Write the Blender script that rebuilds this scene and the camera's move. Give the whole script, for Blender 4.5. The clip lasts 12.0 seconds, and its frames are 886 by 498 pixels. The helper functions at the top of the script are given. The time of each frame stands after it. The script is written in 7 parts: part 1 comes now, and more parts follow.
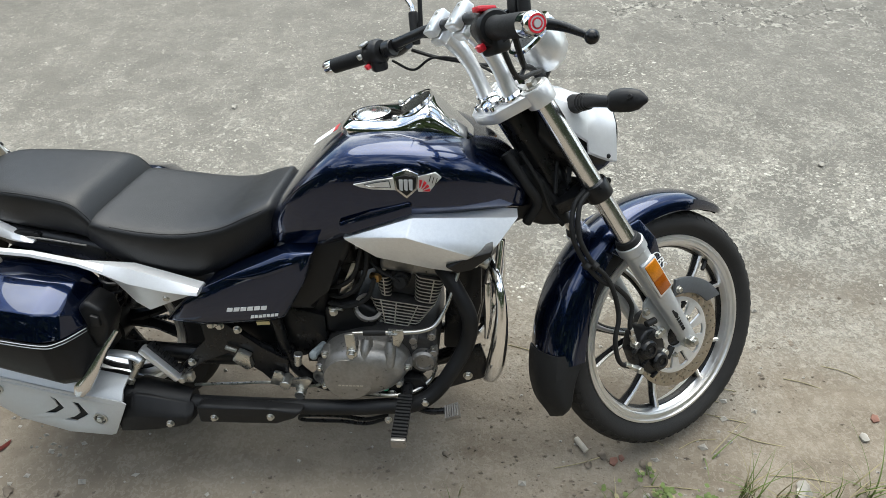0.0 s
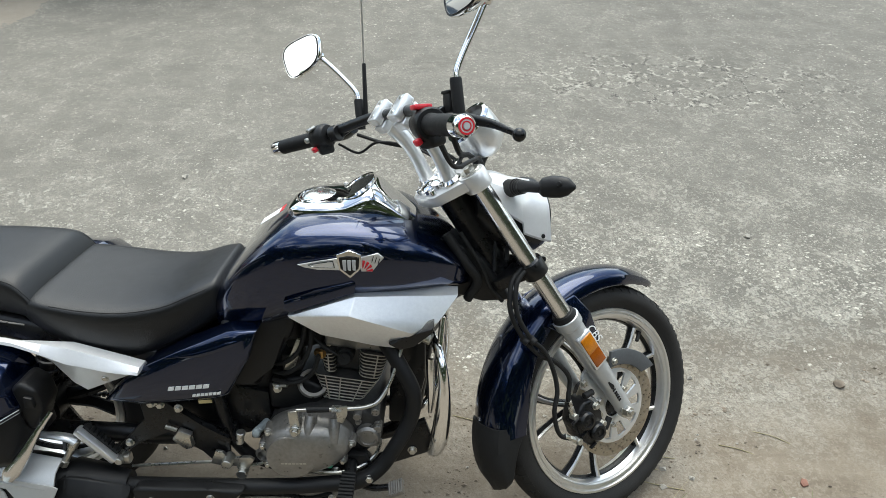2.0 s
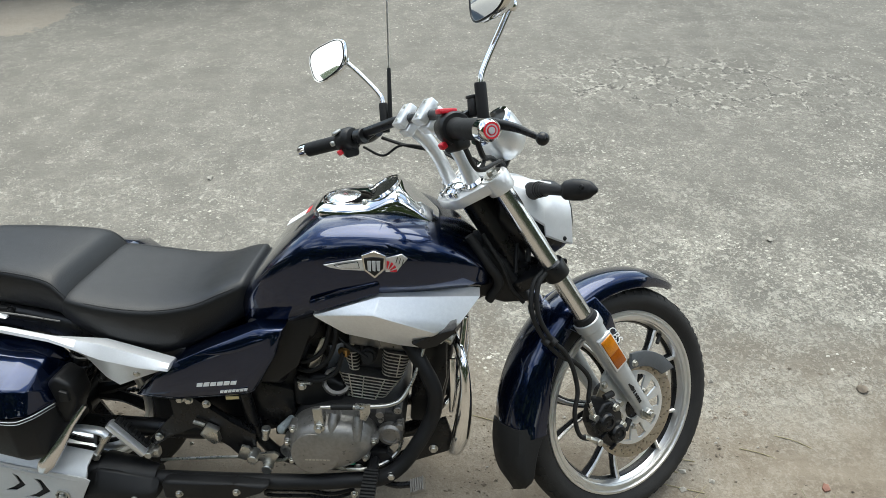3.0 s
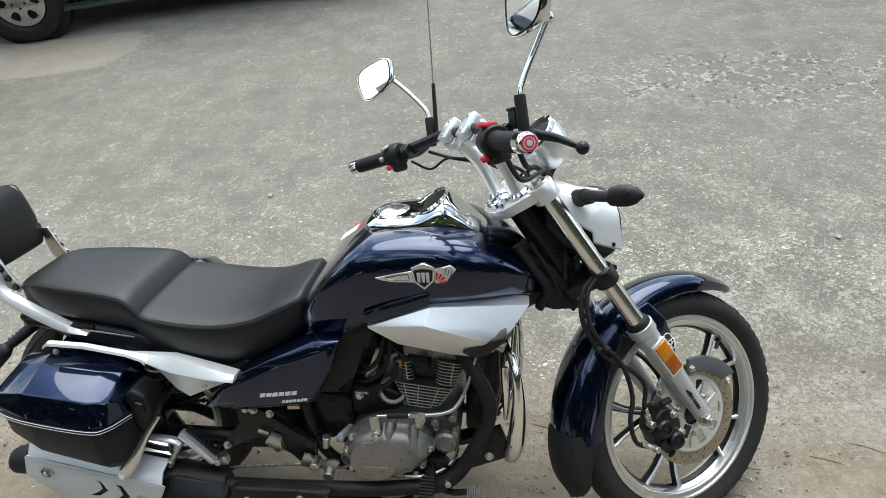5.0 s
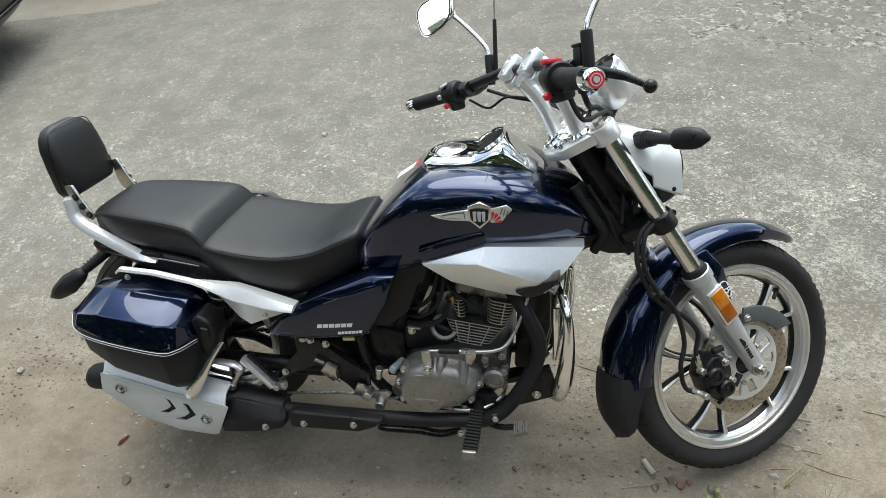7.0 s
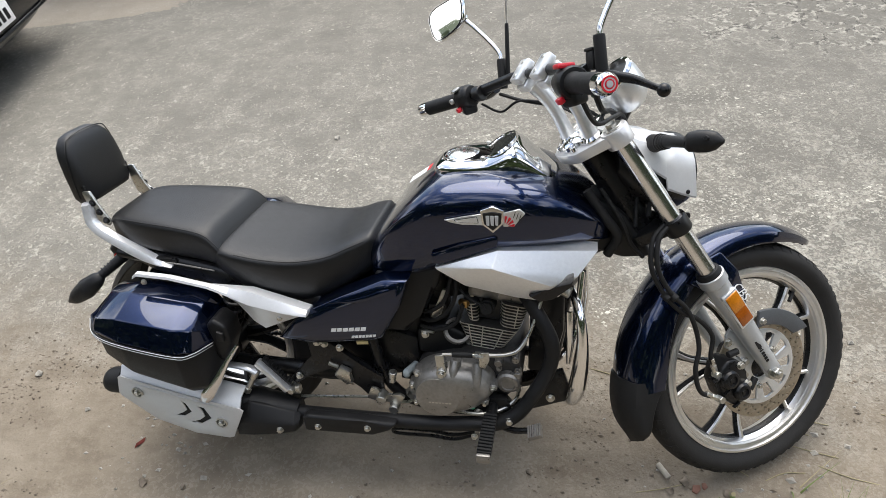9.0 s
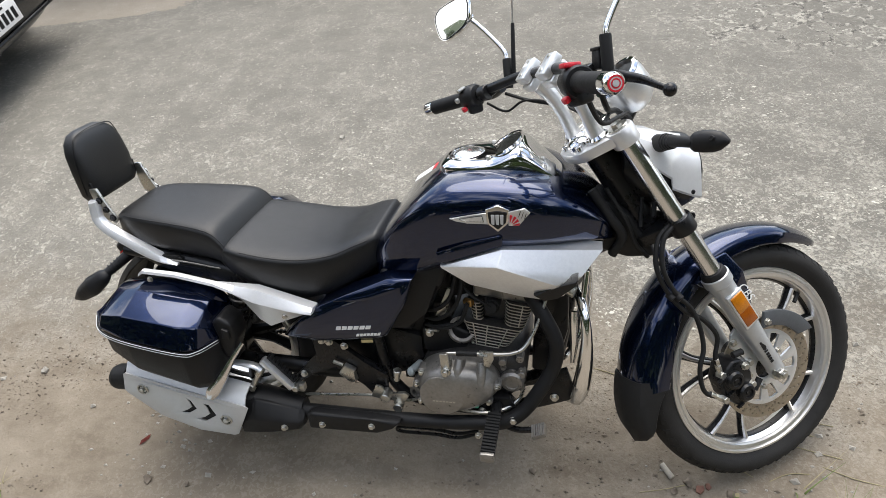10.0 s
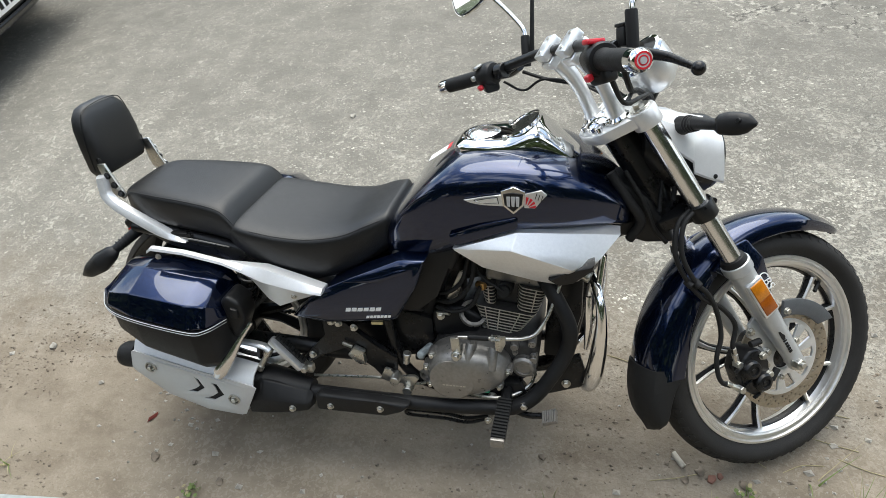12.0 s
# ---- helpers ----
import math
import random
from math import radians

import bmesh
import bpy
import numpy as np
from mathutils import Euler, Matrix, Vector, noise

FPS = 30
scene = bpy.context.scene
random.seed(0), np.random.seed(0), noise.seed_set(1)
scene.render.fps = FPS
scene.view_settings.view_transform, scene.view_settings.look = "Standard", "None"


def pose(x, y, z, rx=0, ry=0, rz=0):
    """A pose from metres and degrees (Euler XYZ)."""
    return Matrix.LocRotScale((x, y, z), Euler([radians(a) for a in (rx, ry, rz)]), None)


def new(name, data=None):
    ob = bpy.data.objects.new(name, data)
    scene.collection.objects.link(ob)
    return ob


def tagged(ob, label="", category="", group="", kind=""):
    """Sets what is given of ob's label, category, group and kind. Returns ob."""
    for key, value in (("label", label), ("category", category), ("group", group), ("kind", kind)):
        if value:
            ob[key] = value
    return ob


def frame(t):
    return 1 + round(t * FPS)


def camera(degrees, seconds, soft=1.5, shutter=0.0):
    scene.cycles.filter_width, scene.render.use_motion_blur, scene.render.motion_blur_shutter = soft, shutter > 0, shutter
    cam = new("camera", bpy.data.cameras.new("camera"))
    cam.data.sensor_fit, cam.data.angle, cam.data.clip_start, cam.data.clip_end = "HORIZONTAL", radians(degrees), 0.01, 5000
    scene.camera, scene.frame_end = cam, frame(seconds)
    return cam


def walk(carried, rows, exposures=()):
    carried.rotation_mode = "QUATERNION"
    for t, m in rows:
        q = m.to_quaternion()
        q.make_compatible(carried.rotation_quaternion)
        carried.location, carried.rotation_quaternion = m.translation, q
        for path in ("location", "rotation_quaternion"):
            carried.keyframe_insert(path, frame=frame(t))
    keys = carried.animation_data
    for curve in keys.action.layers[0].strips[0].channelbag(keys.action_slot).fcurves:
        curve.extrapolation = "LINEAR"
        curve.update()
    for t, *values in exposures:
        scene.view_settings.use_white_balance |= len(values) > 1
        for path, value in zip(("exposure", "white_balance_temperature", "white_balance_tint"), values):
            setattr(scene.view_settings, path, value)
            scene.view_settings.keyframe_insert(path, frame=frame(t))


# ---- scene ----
cam = camera(69.68, 12.0, soft=0.6)
# seconds, place in metres, turn in degrees
ROWS = [
    (0.0, 0.9618, -0.8821, 1.6091, 43.243, 2.018, 3.442),
    (0.5, 0.9526, -0.8779, 1.5904, 43.620, 0.753, 3.673),
    (1.0, 0.9755, -0.8723, 1.6449, 47.802, 0.337, 5.087),
    (1.5, 1.0004, -0.8781, 1.6789, 49.670, -1.730, 1.230),
    (2.0, 0.9902, -0.8890, 1.6696, 48.594, -0.650, 0.413),
    (2.5, 0.9809, -0.8983, 1.6797, 48.901, -1.068, 1.179),
    (3.0, 0.9803, -0.9061, 1.6843, 48.721, 0.141, 1.877),
    (3.5, 0.9841, -0.9227, 1.7046, 49.354, 2.528, 3.601),
    (5.5, 1.0114, -0.9165, 1.7071, 49.368, 5.089, 4.846),
    (6.0, 1.0110, -0.9411, 1.7159, 47.265, 4.991, 6.786),
    (6.5, 0.9926, -0.9250, 1.6958, 45.000, 6.455, 8.929),
    (7.0, 0.9893, -0.9361, 1.7036, 44.988, 6.582, 9.036),
    (7.5, 0.9859, -0.9334, 1.7036, 44.375, 6.925, 9.223),
    (9.5, 0.9863, -0.9375, 1.7119, 45.342, 7.505, 9.696),
    (10.0, 0.9841, -0.9401, 1.7111, 45.268, 7.505, 10.048),
    (10.5, 0.9844, -0.9391, 1.7094, 45.072, 7.800, 10.225),
    (11.0, 0.9841, -0.9427, 1.7060, 44.415, 7.840, 10.295),
    (11.5, 0.9680, -0.9308, 1.6966, 44.172, 7.809, 11.496),
    (12.0, 0.9653, -0.9221, 1.6900, 43.836, 7.305, 11.224),
]
walk(cam, [(t, pose(x, y, z, rx, ry, rz)) for t, x, y, z, rx, ry, rz in ROWS], [(0.0, 1.31, 6530, 4.0), (0.6, 1.31, 6530, 4.0), (1.4, 1.23, 6500, 3.0), (3.5, 1.23, 6480, 2.5), (5.5, 1.23, 6420, 1.5), (6.0, 1.23, 6400, 1.0), (7.0, 1.22, 6530, 3.0), (7.5, 1.22, 6550, 3.5), (9.3, 1.26, 6690, 9.5), (10.6, 1.26, 6660, 8.5), (11.4, 1.33, 6620, 6.0), (12.0, 1.33, 6590, 5.0)])

# ---- daylight: bright, thinly clouded sky ----
world = bpy.data.worlds.new("sky")
scene.world = world
world.use_nodes = True
wn, wl = world.node_tree.nodes, world.node_tree.links
wn.clear()
SUN_UP, SUN_ROUND = 60.0, 0.0
sky = wn.new("ShaderNodeTexSky")
sky.sky_type, sky.sun_disc = "NISHITA", False
sky.sun_elevation, sky.sun_rotation = radians(SUN_UP), radians(SUN_ROUND)
sky.air_density, sky.dust_density = 1.0, 1.5
clouds = wn.new("ShaderNodeTexNoise")
clouds.inputs["Scale"].default_value, clouds.inputs["Detail"].default_value = 2.6, 7.0
clouds.inputs["Roughness"].default_value = 0.58
cover = wn.new("ShaderNodeMapRange")
cover.inputs["From Min"].default_value, cover.inputs["From Max"].default_value = 0.45, 0.64
mixs = wn.new("ShaderNodeMix")
mixs.data_type = "RGBA"
mixs.inputs["B"].default_value = (11.5, 11.6, 11.8, 1)
back = wn.new("ShaderNodeBackground")
back.inputs["Strength"].default_value = 0.112
wout = wn.new("ShaderNodeOutputWorld")
wl.new(clouds.outputs["Fac"], cover.inputs["Value"])
wl.new(cover.outputs["Result"], mixs.inputs["Factor"])
wl.new(sky.outputs["Color"], mixs.inputs["A"])
wl.new(mixs.outputs["Result"], back.inputs["Color"])
wl.new(back.outputs["Background"], wout.inputs["Surface"])
sun_data = bpy.data.lights.new("sun", "SUN")
sun_data.energy, sun_data.angle, sun_data.color = 1.6, radians(60), (1.0, 0.97, 0.92)
sun = new("sun", sun_data)
sun.matrix_world = pose(0, 0, 8, 90 - SUN_UP, 0, 180 - SUN_ROUND)


# ---- materials ----
def mat(name, base, rough=0.5, metal=0.0, coat=0.0, spread=0.0, scale=40.0, bump=0.0, bscale=200.0, ior=1.5, rough_spread=0.0, spec=0.5):
    """A surface with grain at two scales: spread varies its colour, rough_spread its gloss, bump its relief (metres)."""
    m = bpy.data.materials.new(name)
    m.use_nodes = True
    n, l = m.node_tree.nodes, m.node_tree.links
    p = n["Principled BSDF"]
    p.inputs["Base Color"].default_value = (*base, 1)
    p.inputs["Roughness"].default_value, p.inputs["Metallic"].default_value = rough, metal
    p.inputs["Coat Weight"].default_value, p.inputs["Coat Roughness"].default_value = coat, 0.04
    p.inputs["IOR"].default_value, p.inputs["Specular IOR Level"].default_value = ior, spec
    tc = n.new("ShaderNodeTexCoord")
    if spread or rough_spread:
        big, fine = n.new("ShaderNodeTexNoise"), n.new("ShaderNodeTexNoise")
        big.inputs["Scale"].default_value, fine.inputs["Scale"].default_value = scale * 0.2, scale
        big.inputs["Detail"].default_value = fine.inputs["Detail"].default_value = 5
        both = n.new("ShaderNodeMath")
        both.operation = "ADD"
        l.new(tc.outputs["Object"], big.inputs["Vector"]), l.new(tc.outputs["Object"], fine.inputs["Vector"])
        l.new(big.outputs["Fac"], both.inputs[0]), l.new(fine.outputs["Fac"], both.inputs[1])
        if spread:
            ramp = n.new("ShaderNodeMapRange")
            ramp.inputs["From Min"].default_value, ramp.inputs["From Max"].default_value = 0.7, 1.3
            ramp.inputs["To Min"].default_value, ramp.inputs["To Max"].default_value = 1 - spread, 1 + spread
            mul = n.new("ShaderNodeVectorMath")
            mul.operation = "SCALE"
            mul.inputs[0].default_value = base
            l.new(both.outputs[0], ramp.inputs["Value"]), l.new(ramp.outputs["Result"], mul.inputs["Scale"])
            l.new(mul.outputs["Vector"], p.inputs["Base Color"])
        if rough_spread:
            rr = n.new("ShaderNodeMapRange")
            rr.inputs["From Min"].default_value, rr.inputs["From Max"].default_value = 0.7, 1.3
            rr.inputs["To Min"].default_value, rr.inputs["To Max"].default_value = max(0.02, rough - rough_spread), min(1, rough + rough_spread)
            l.new(both.outputs[0], rr.inputs["Value"]), l.new(rr.outputs["Result"], p.inputs["Roughness"])
    if bump:
        bt, bn = n.new("ShaderNodeTexNoise"), n.new("ShaderNodeBump")
        bt.inputs["Scale"].default_value, bt.inputs["Detail"].default_value = bscale, 4
        bn.inputs["Distance"].default_value, bn.inputs["Strength"].default_value = bump, 1.0
        l.new(tc.outputs["Object"], bt.inputs["Vector"]), l.new(bt.outputs["Fac"], bn.inputs["Height"])
        l.new(bn.outputs["Normal"], p.inputs["Normal"])
    return m


NAVY = mat("navy_metallic_paint", (0.0036, 0.0118, 0.047), 0.24, 0.9, coat=1.0, spread=0.10, scale=900, rough_spread=0.03, spec=0.5)
NAVY.node_tree.nodes["Principled BSDF"].inputs["Coat IOR"].default_value = 1.52
NAVY.node_tree.nodes["Principled BSDF"].inputs["Coat Roughness"].default_value = 0.015
VINYL = mat("black_vinyl", (0.0088, 0.0092, 0.0098), 0.44, 0.0, spread=0.12, scale=60, bump=0.0005, bscale=420, rough_spread=0.05, spec=0.42)
SILVER = mat("silver_paint", (0.80, 0.81, 0.815), 0.34, 0.75, coat=0.4, spread=0.05, scale=700, rough_spread=0.05)
BRIGHT = mat("bright_silver_paint", (0.76, 0.765, 0.77), 0.34, 0.45, coat=0.3, spread=0.03, scale=500, rough_spread=0.04)
PALE = mat("pale_silver_paint", (0.56, 0.57, 0.575), 0.38, 0.3, coat=0.3, spread=0.04, scale=500, rough_spread=0.06)
CHROME = mat("chrome", (0.74, 0.74, 0.735), 0.05, 1.0, spread=0.04, scale=30, rough_spread=0.025)
GUARDCHROME = mat("polished_guard_chrome", (0.86, 0.86, 0.855), 0.13, 1.0, spread=0.03, scale=30, rough_spread=0.03)
TUBE = mat("hard_chromed_tube", (0.80, 0.80, 0.81), 0.20, 1.0, spread=0.03, scale=40, rough_spread=0.03)
STEEL = mat("polished_rim_metal", (0.80, 0.79, 0.77), 0.34, 0.9, spread=0.04, scale=50, rough_spread=0.03)
CAST = mat("cast_aluminium", (0.275, 0.262, 0.242), 0.36, 0.65, spread=0.18, scale=120, bump=0.0005, bscale=600, rough_spread=0.1)
FIN = mat("machined_fin_edge", (0.50, 0.47, 0.42), 0.38, 0.8, spread=0.2, scale=160, rough_spread=0.1)
ZINC = mat("zinc_plated_steel", (0.55, 0.54, 0.50), 0.32, 0.95, spread=0.12, scale=150, rough_spread=0.1)
BLACK = mat("black_plastic", (0.011, 0.011, 0.0115), 0.42, 0.0, spread=0.2, scale=80, bump=0.0003, bscale=900, rough_spread=0.08, spec=0.3)
SATIN = mat("black_satin_enamel", (0.009, 0.009, 0.0095), 0.32, 0.0, spread=0.2, scale=90, rough_spread=0.1, spec=0.35)
HEATED = mat("matt_black_exhaust_paint", (0.011, 0.011, 0.0115), 0.52, 0.0, spread=0.2, scale=70, bump=0.0003, bscale=500, rough_spread=0.1, spec=0.3)
RUBBER = mat("black_rubber", (0.012, 0.012, 0.012), 0.6, 0.0, spread=0.2, scale=60, bump=0.0005, bscale=500, rough_spread=0.1, spec=0.3)
TYRE = mat("tyre_rubber", (0.020, 0.019, 0.018), 0.7, 0.0, spread=0.35, scale=40, bump=0.0006, bscale=300, rough_spread=0.1, spec=0.3)
FORKPAINT = mat("grey_fork_paint", (0.50, 0.515, 0.52), 0.36, 0.5, coat=0.2, spread=0.05, scale=300, rough_spread=0.06)
DISC = mat("drilled_disc_steel", (0.42, 0.37, 0.30), 0.35, 0.9, spread=0.12, scale=200, rough_spread=0.1)
AMBER = mat("amber_reflector", (0.50, 0.165, 0.008), 0.2, 0.0, coat=0.5, spread=0.2, scale=300, spec=0.3)
RED = mat("red_plastic", (0.62, 0.015, 0.03), 0.35, 0.0, coat=0.3, spread=0.08, scale=200)
WHITE = mat("white_print", (0.78, 0.78, 0.76), 0.45, 0.0, spread=0.05, scale=200)
YELLOW = mat("yellow_print", (0.52, 0.42, 0.20), 0.45, 0.0, spread=0.08, scale=200)
GREEN = mat("green_paint_mark", (0.05, 0.38, 0.22), 0.5, 0.0, spread=0.2, scale=300)
BRASS = mat("brass", (0.42, 0.25, 0.09), 0.35, 0.9, spread=0.15, scale=200)
MIRROR = mat("mirror_glass", (0.88, 0.89, 0.88), 0.02, 1.0)
LENSRED = mat("red_lamp_lens", (0.45, 0.01, 0.015), 0.15, 0.0, coat=1.0, spread=0.1, scale=200)


# ---- mesh helpers ----
def part(name, bm, material, parent=None, label="", smooth=38, turn=None):
    """Links a bmesh as one mesh object under a thing or a part. turn: a matrix laid over its vertices first."""
    if turn is not None:
        bm.transform(turn)
    bmesh.ops.recalc_face_normals(bm, faces=bm.faces)
    me = bpy.data.meshes.new(name)
    bm.to_mesh(me)
    bm.free()
    me.materials.append(material)
    if smooth:
        me.shade_smooth()
        me.set_sharp_from_angle(angle=radians(smooth))
    ob = new(name, me)
    if parent is not None:
        ob.parent = parent
    if label:
        ob["label"] = label
    return ob


def loft(rings, caps=True, closed=True):
    bm = bmesh.new()
    rows = [[bm.verts.new(p) for p in ring] for ring in rings]
    for r, s in zip(rows, rows[1:]):
        for i in range(len(r) if closed else len(r) - 1):
            j = (i + 1) % len(r)
            bm.faces.new((r[i], r[j], s[j], s[i]))
    if caps:
        bm.faces.new(rows[0][::-1]), bm.faces.new(rows[-1])
    return bm


def glide(points, per=6):
    """Points on a smooth curve through the given ones."""
    pts = [Vector(p) for p in points]
    if len(pts) < 3:
        return pts
    ext, out = [2 * pts[0] - pts[1], *pts, 2 * pts[-1] - pts[-2]], []
    for a, b, c, d in zip(ext, ext[1:], ext[2:], ext[3:]):
        for i in range(per):
            t = i / per
            out.append(0.5 * (2 * b + (c - a) * t + (2 * a - 5 * b + 4 * c - d) * t * t + (3 * b - a - 3 * c + d) * t**3))
    return out + [pts[-1]]


def tube(points, r, seg=10, per=6, flat=1.0, side=None):
    """A round bar along a curve; r: a radius or one for each given point; flat squeezes it along side."""
    radii = list(r) if isinstance(r, (list, tuple)) else [r] * len(points)
    pts = glide(points, per)
    rad = [radii[0]] if len(pts) == 1 else [float(np.interp(i / (len(pts) - 1) * (len(radii) - 1), range(len(radii)), radii)) for i in range(len(pts))]
    rings, up = [], None
    for i, p in enumerate(pts):
        d = (pts[min(i + 1, len(pts) - 1)] - pts[max(i - 1, 0)]).normalized()
        if up is None:
            up = Vector(side) if side else (Vector((0, 0, 1)) if abs(d.z) < 0.9 else Vector((0, 1, 0)))
        up = (up - d * up.dot(d)).normalized()
        w = d.cross(up)
        rings.append([p + rad[i] * (flat * math.cos(a) * up + math.sin(a) * w) for a in np.linspace(0, 2 * math.pi, seg, endpoint=False)])
    return loft(rings)


def lathe(profile, seg=32, around="Z", at=(0, 0, 0), close=False):
    """Turns a profile of (radius, height) round an axis."""
    turn = {"Z": Matrix(), "Y": pose(0, 0, 0, 90, 0, 0), "X": pose(0, 0, 0, 0, 90, 0)}[around] if isinstance(around, str) else Vector(around).to_track_quat("Z", "Y").to_matrix().to_4x4()
    prof = list(profile) + ([profile[0]] if close else [])
    rings = [[(max(r, 1e-5) * math.cos(a), max(r, 1e-5) * math.sin(a), h) for a in np.linspace(0, 2 * math.pi, seg, endpoint=False)] for r, h in prof]
    bm = loft(rings, caps=not close)
    bmesh.ops.remove_doubles(bm, verts=bm.verts, dist=2e-5)
    bm.transform(Matrix.Translation(at) @ turn)
    return bm


def rod(a, b, r, seg=14, edge=0.0, r2=None):
    """A cylinder or cone from a to b with eased rims."""
    a, b = Vector(a), Vector(b)
    h, r2 = (b - a).length, r if r2 is None else r2
    e = edge or min(r, h) * 0.12
    return lathe([(0, 0), (r - e, 0), (r, e), (r2, h - e), (r2 - e, h), (0, h)], seg, tuple(b - a), a)


def plate(outline, y0, y1, bevel=0.003, seg=2):
    """A slab with an outline in the x-z plane, from y0 to y1."""
    bm = loft([[(x, y0, z) for x, z in outline], [(x, y1, z) for x, z in outline]])
    if bevel:
        bmesh.ops.bevel(bm, geom=bm.edges[:], offset=bevel, segments=seg, affect="EDGES", profile=0.5)
    return bm


def box(c, s, bevel=0.004, turn=None, seg=2):
    bm = bmesh.new()
    bmesh.ops.create_cube(bm, size=1, matrix=Matrix.Diagonal((*s, 1)))
    if bevel:
        bmesh.ops.bevel(bm, geom=bm.edges[:], offset=bevel, segments=seg, affect="EDGES", profile=0.5)
    bm.transform(Matrix.Translation(c) @ (turn or Matrix()))
    return bm


def ball(c, s, turn=None, seg=20):
    bm = bmesh.new()
    bmesh.ops.create_uvsphere(bm, u_segments=seg, v_segments=seg // 2 + 2, radius=1, matrix=Matrix.Diagonal((*s, 1)))
    bm.transform(Matrix.Translation(c) @ (turn or Matrix()))
    return bm


def merged(*many):
    """Several bmeshes as one."""
    bm = bmesh.new()
    for one in many:
        me = bpy.data.meshes.new("piece")
        one.to_mesh(me)
        one.free()
        bm.from_mesh(me)
        bpy.data.meshes.remove(me)
    return bm


def pierced(outlines, thick, bevel=0.0008):
    """A slab in the x-y plane from closed outlines, of which the inner ones are holes."""
    cu = bpy.data.curves.new("outline", "CURVE")
    cu.dimensions, cu.fill_mode, cu.extrude, cu.bevel_depth, cu.bevel_resolution = "2D", "BOTH", thick / 2, bevel, 1
    for line in outlines:
        sp = cu.splines.new("POLY")
        sp.points.add(len(line) - 1)
        for q, (x, y) in zip(sp.points, line):
            q.co = (x, y, 0, 1)
        sp.use_cyclic_u = True
    ob = bpy.data.objects.new("outline", cu)
    me = bpy.data.meshes.new_from_object(ob)
    bm = bmesh.new()
    bm.from_mesh(me)
    bpy.data.objects.remove(ob), bpy.data.curves.remove(cu), bpy.data.meshes.remove(me)
    bmesh.ops.remove_doubles(bm, verts=bm.verts, dist=1e-5)
    return bm


def lettering(text, size, thick=0.0008):
    """Letters in the x-y plane, from the left end of their base line."""
    cu = bpy.data.curves.new("letters", "FONT")
    cu.body, cu.size, cu.extrude, cu.shear = text, size, thick / 2, 0.3
    ob = bpy.data.objects.new("letters", cu)
    me = bpy.data.meshes.new_from_object(ob)
    bm = bmesh.new()
    bm.from_mesh(me)
    bpy.data.objects.remove(ob), bpy.data.curves.remove(cu), bpy.data.meshes.remove(me)
    return bm


def circle(r, n=48, c=(0, 0), a0=0.0):
    return [(c[0] + r * math.cos(a), c[1] + r * math.sin(a)) for a in a0 + np.linspace(0, 2 * math.pi, n, endpoint=False)]


def hull_ring(x, ztop, w, zm, zbot, n=32, p=2.4, pl=2.4, wb=1.0):
    """A cross-section across the machine: top, half width, height of the widest place, bottom; p and pl square its upper and lower half."""
    ring = []
    for a in np.linspace(0, 2 * math.pi, n, endpoint=False):
        c, s = math.cos(a), math.sin(a)
        q = p if s >= 0 else pl
        y = w * math.copysign(abs(c) ** (2 / q), c) * (1 if s >= 0 else 1 - (1 - wb) * abs(s))
        ring.append((x, y, zm + (ztop - zm if s >= 0 else zm - zbot) * math.copysign(abs(s) ** (2 / q), s)))
    return ring


def hull(stations, n=32, per=4, **kw):
    """A body lofted smoothly through cross-sections (x, top, half width, widest height, bottom)."""
    cols = list(zip(*stations))
    u = np.arange(len(stations))
    fine = np.linspace(0, len(stations) - 1, (len(stations) - 1) * per + 1)

    def smooth(v):
        out = []
        for f in fine:
            i = min(int(f), len(v) - 2)
            t, p = f - i, [v[max(i - 1, 0)], v[i], v[i + 1], v[min(i + 2, len(v) - 1)]]
            out.append(0.5 * (2 * p[1] + (p[2] - p[0]) * t + (2 * p[0] - 5 * p[1] + 4 * p[2] - p[3]) * t * t + (3 * p[1] - p[0] - 3 * p[2] + p[3]) * t**3))
        return out

    return loft([hull_ring(*row, n=n, **kw) for row in zip(*[smooth(c) for c in cols])])


def bolt(at, axis=(0, -1, 0), r=0.008, h=0.007):
    """A hexagon bolt head on its washer."""
    axis = Vector(axis).normalized()
    at = Vector(at)
    return merged(rod(at, at + axis * h * 0.3, r * 1.3, 16), lathe([(0, 0), (r, 0), (r, h * 0.85), (r * 0.85, h), (0, h)], 6, tuple(axis), at + axis * h * 0.25))


def noise_mat(name, build):
    m = bpy.data.materials.new(name)
    m.use_nodes = True
    build(m.node_tree.nodes, m.node_tree.links, m.node_tree.nodes["Principled BSDF"])
    return m


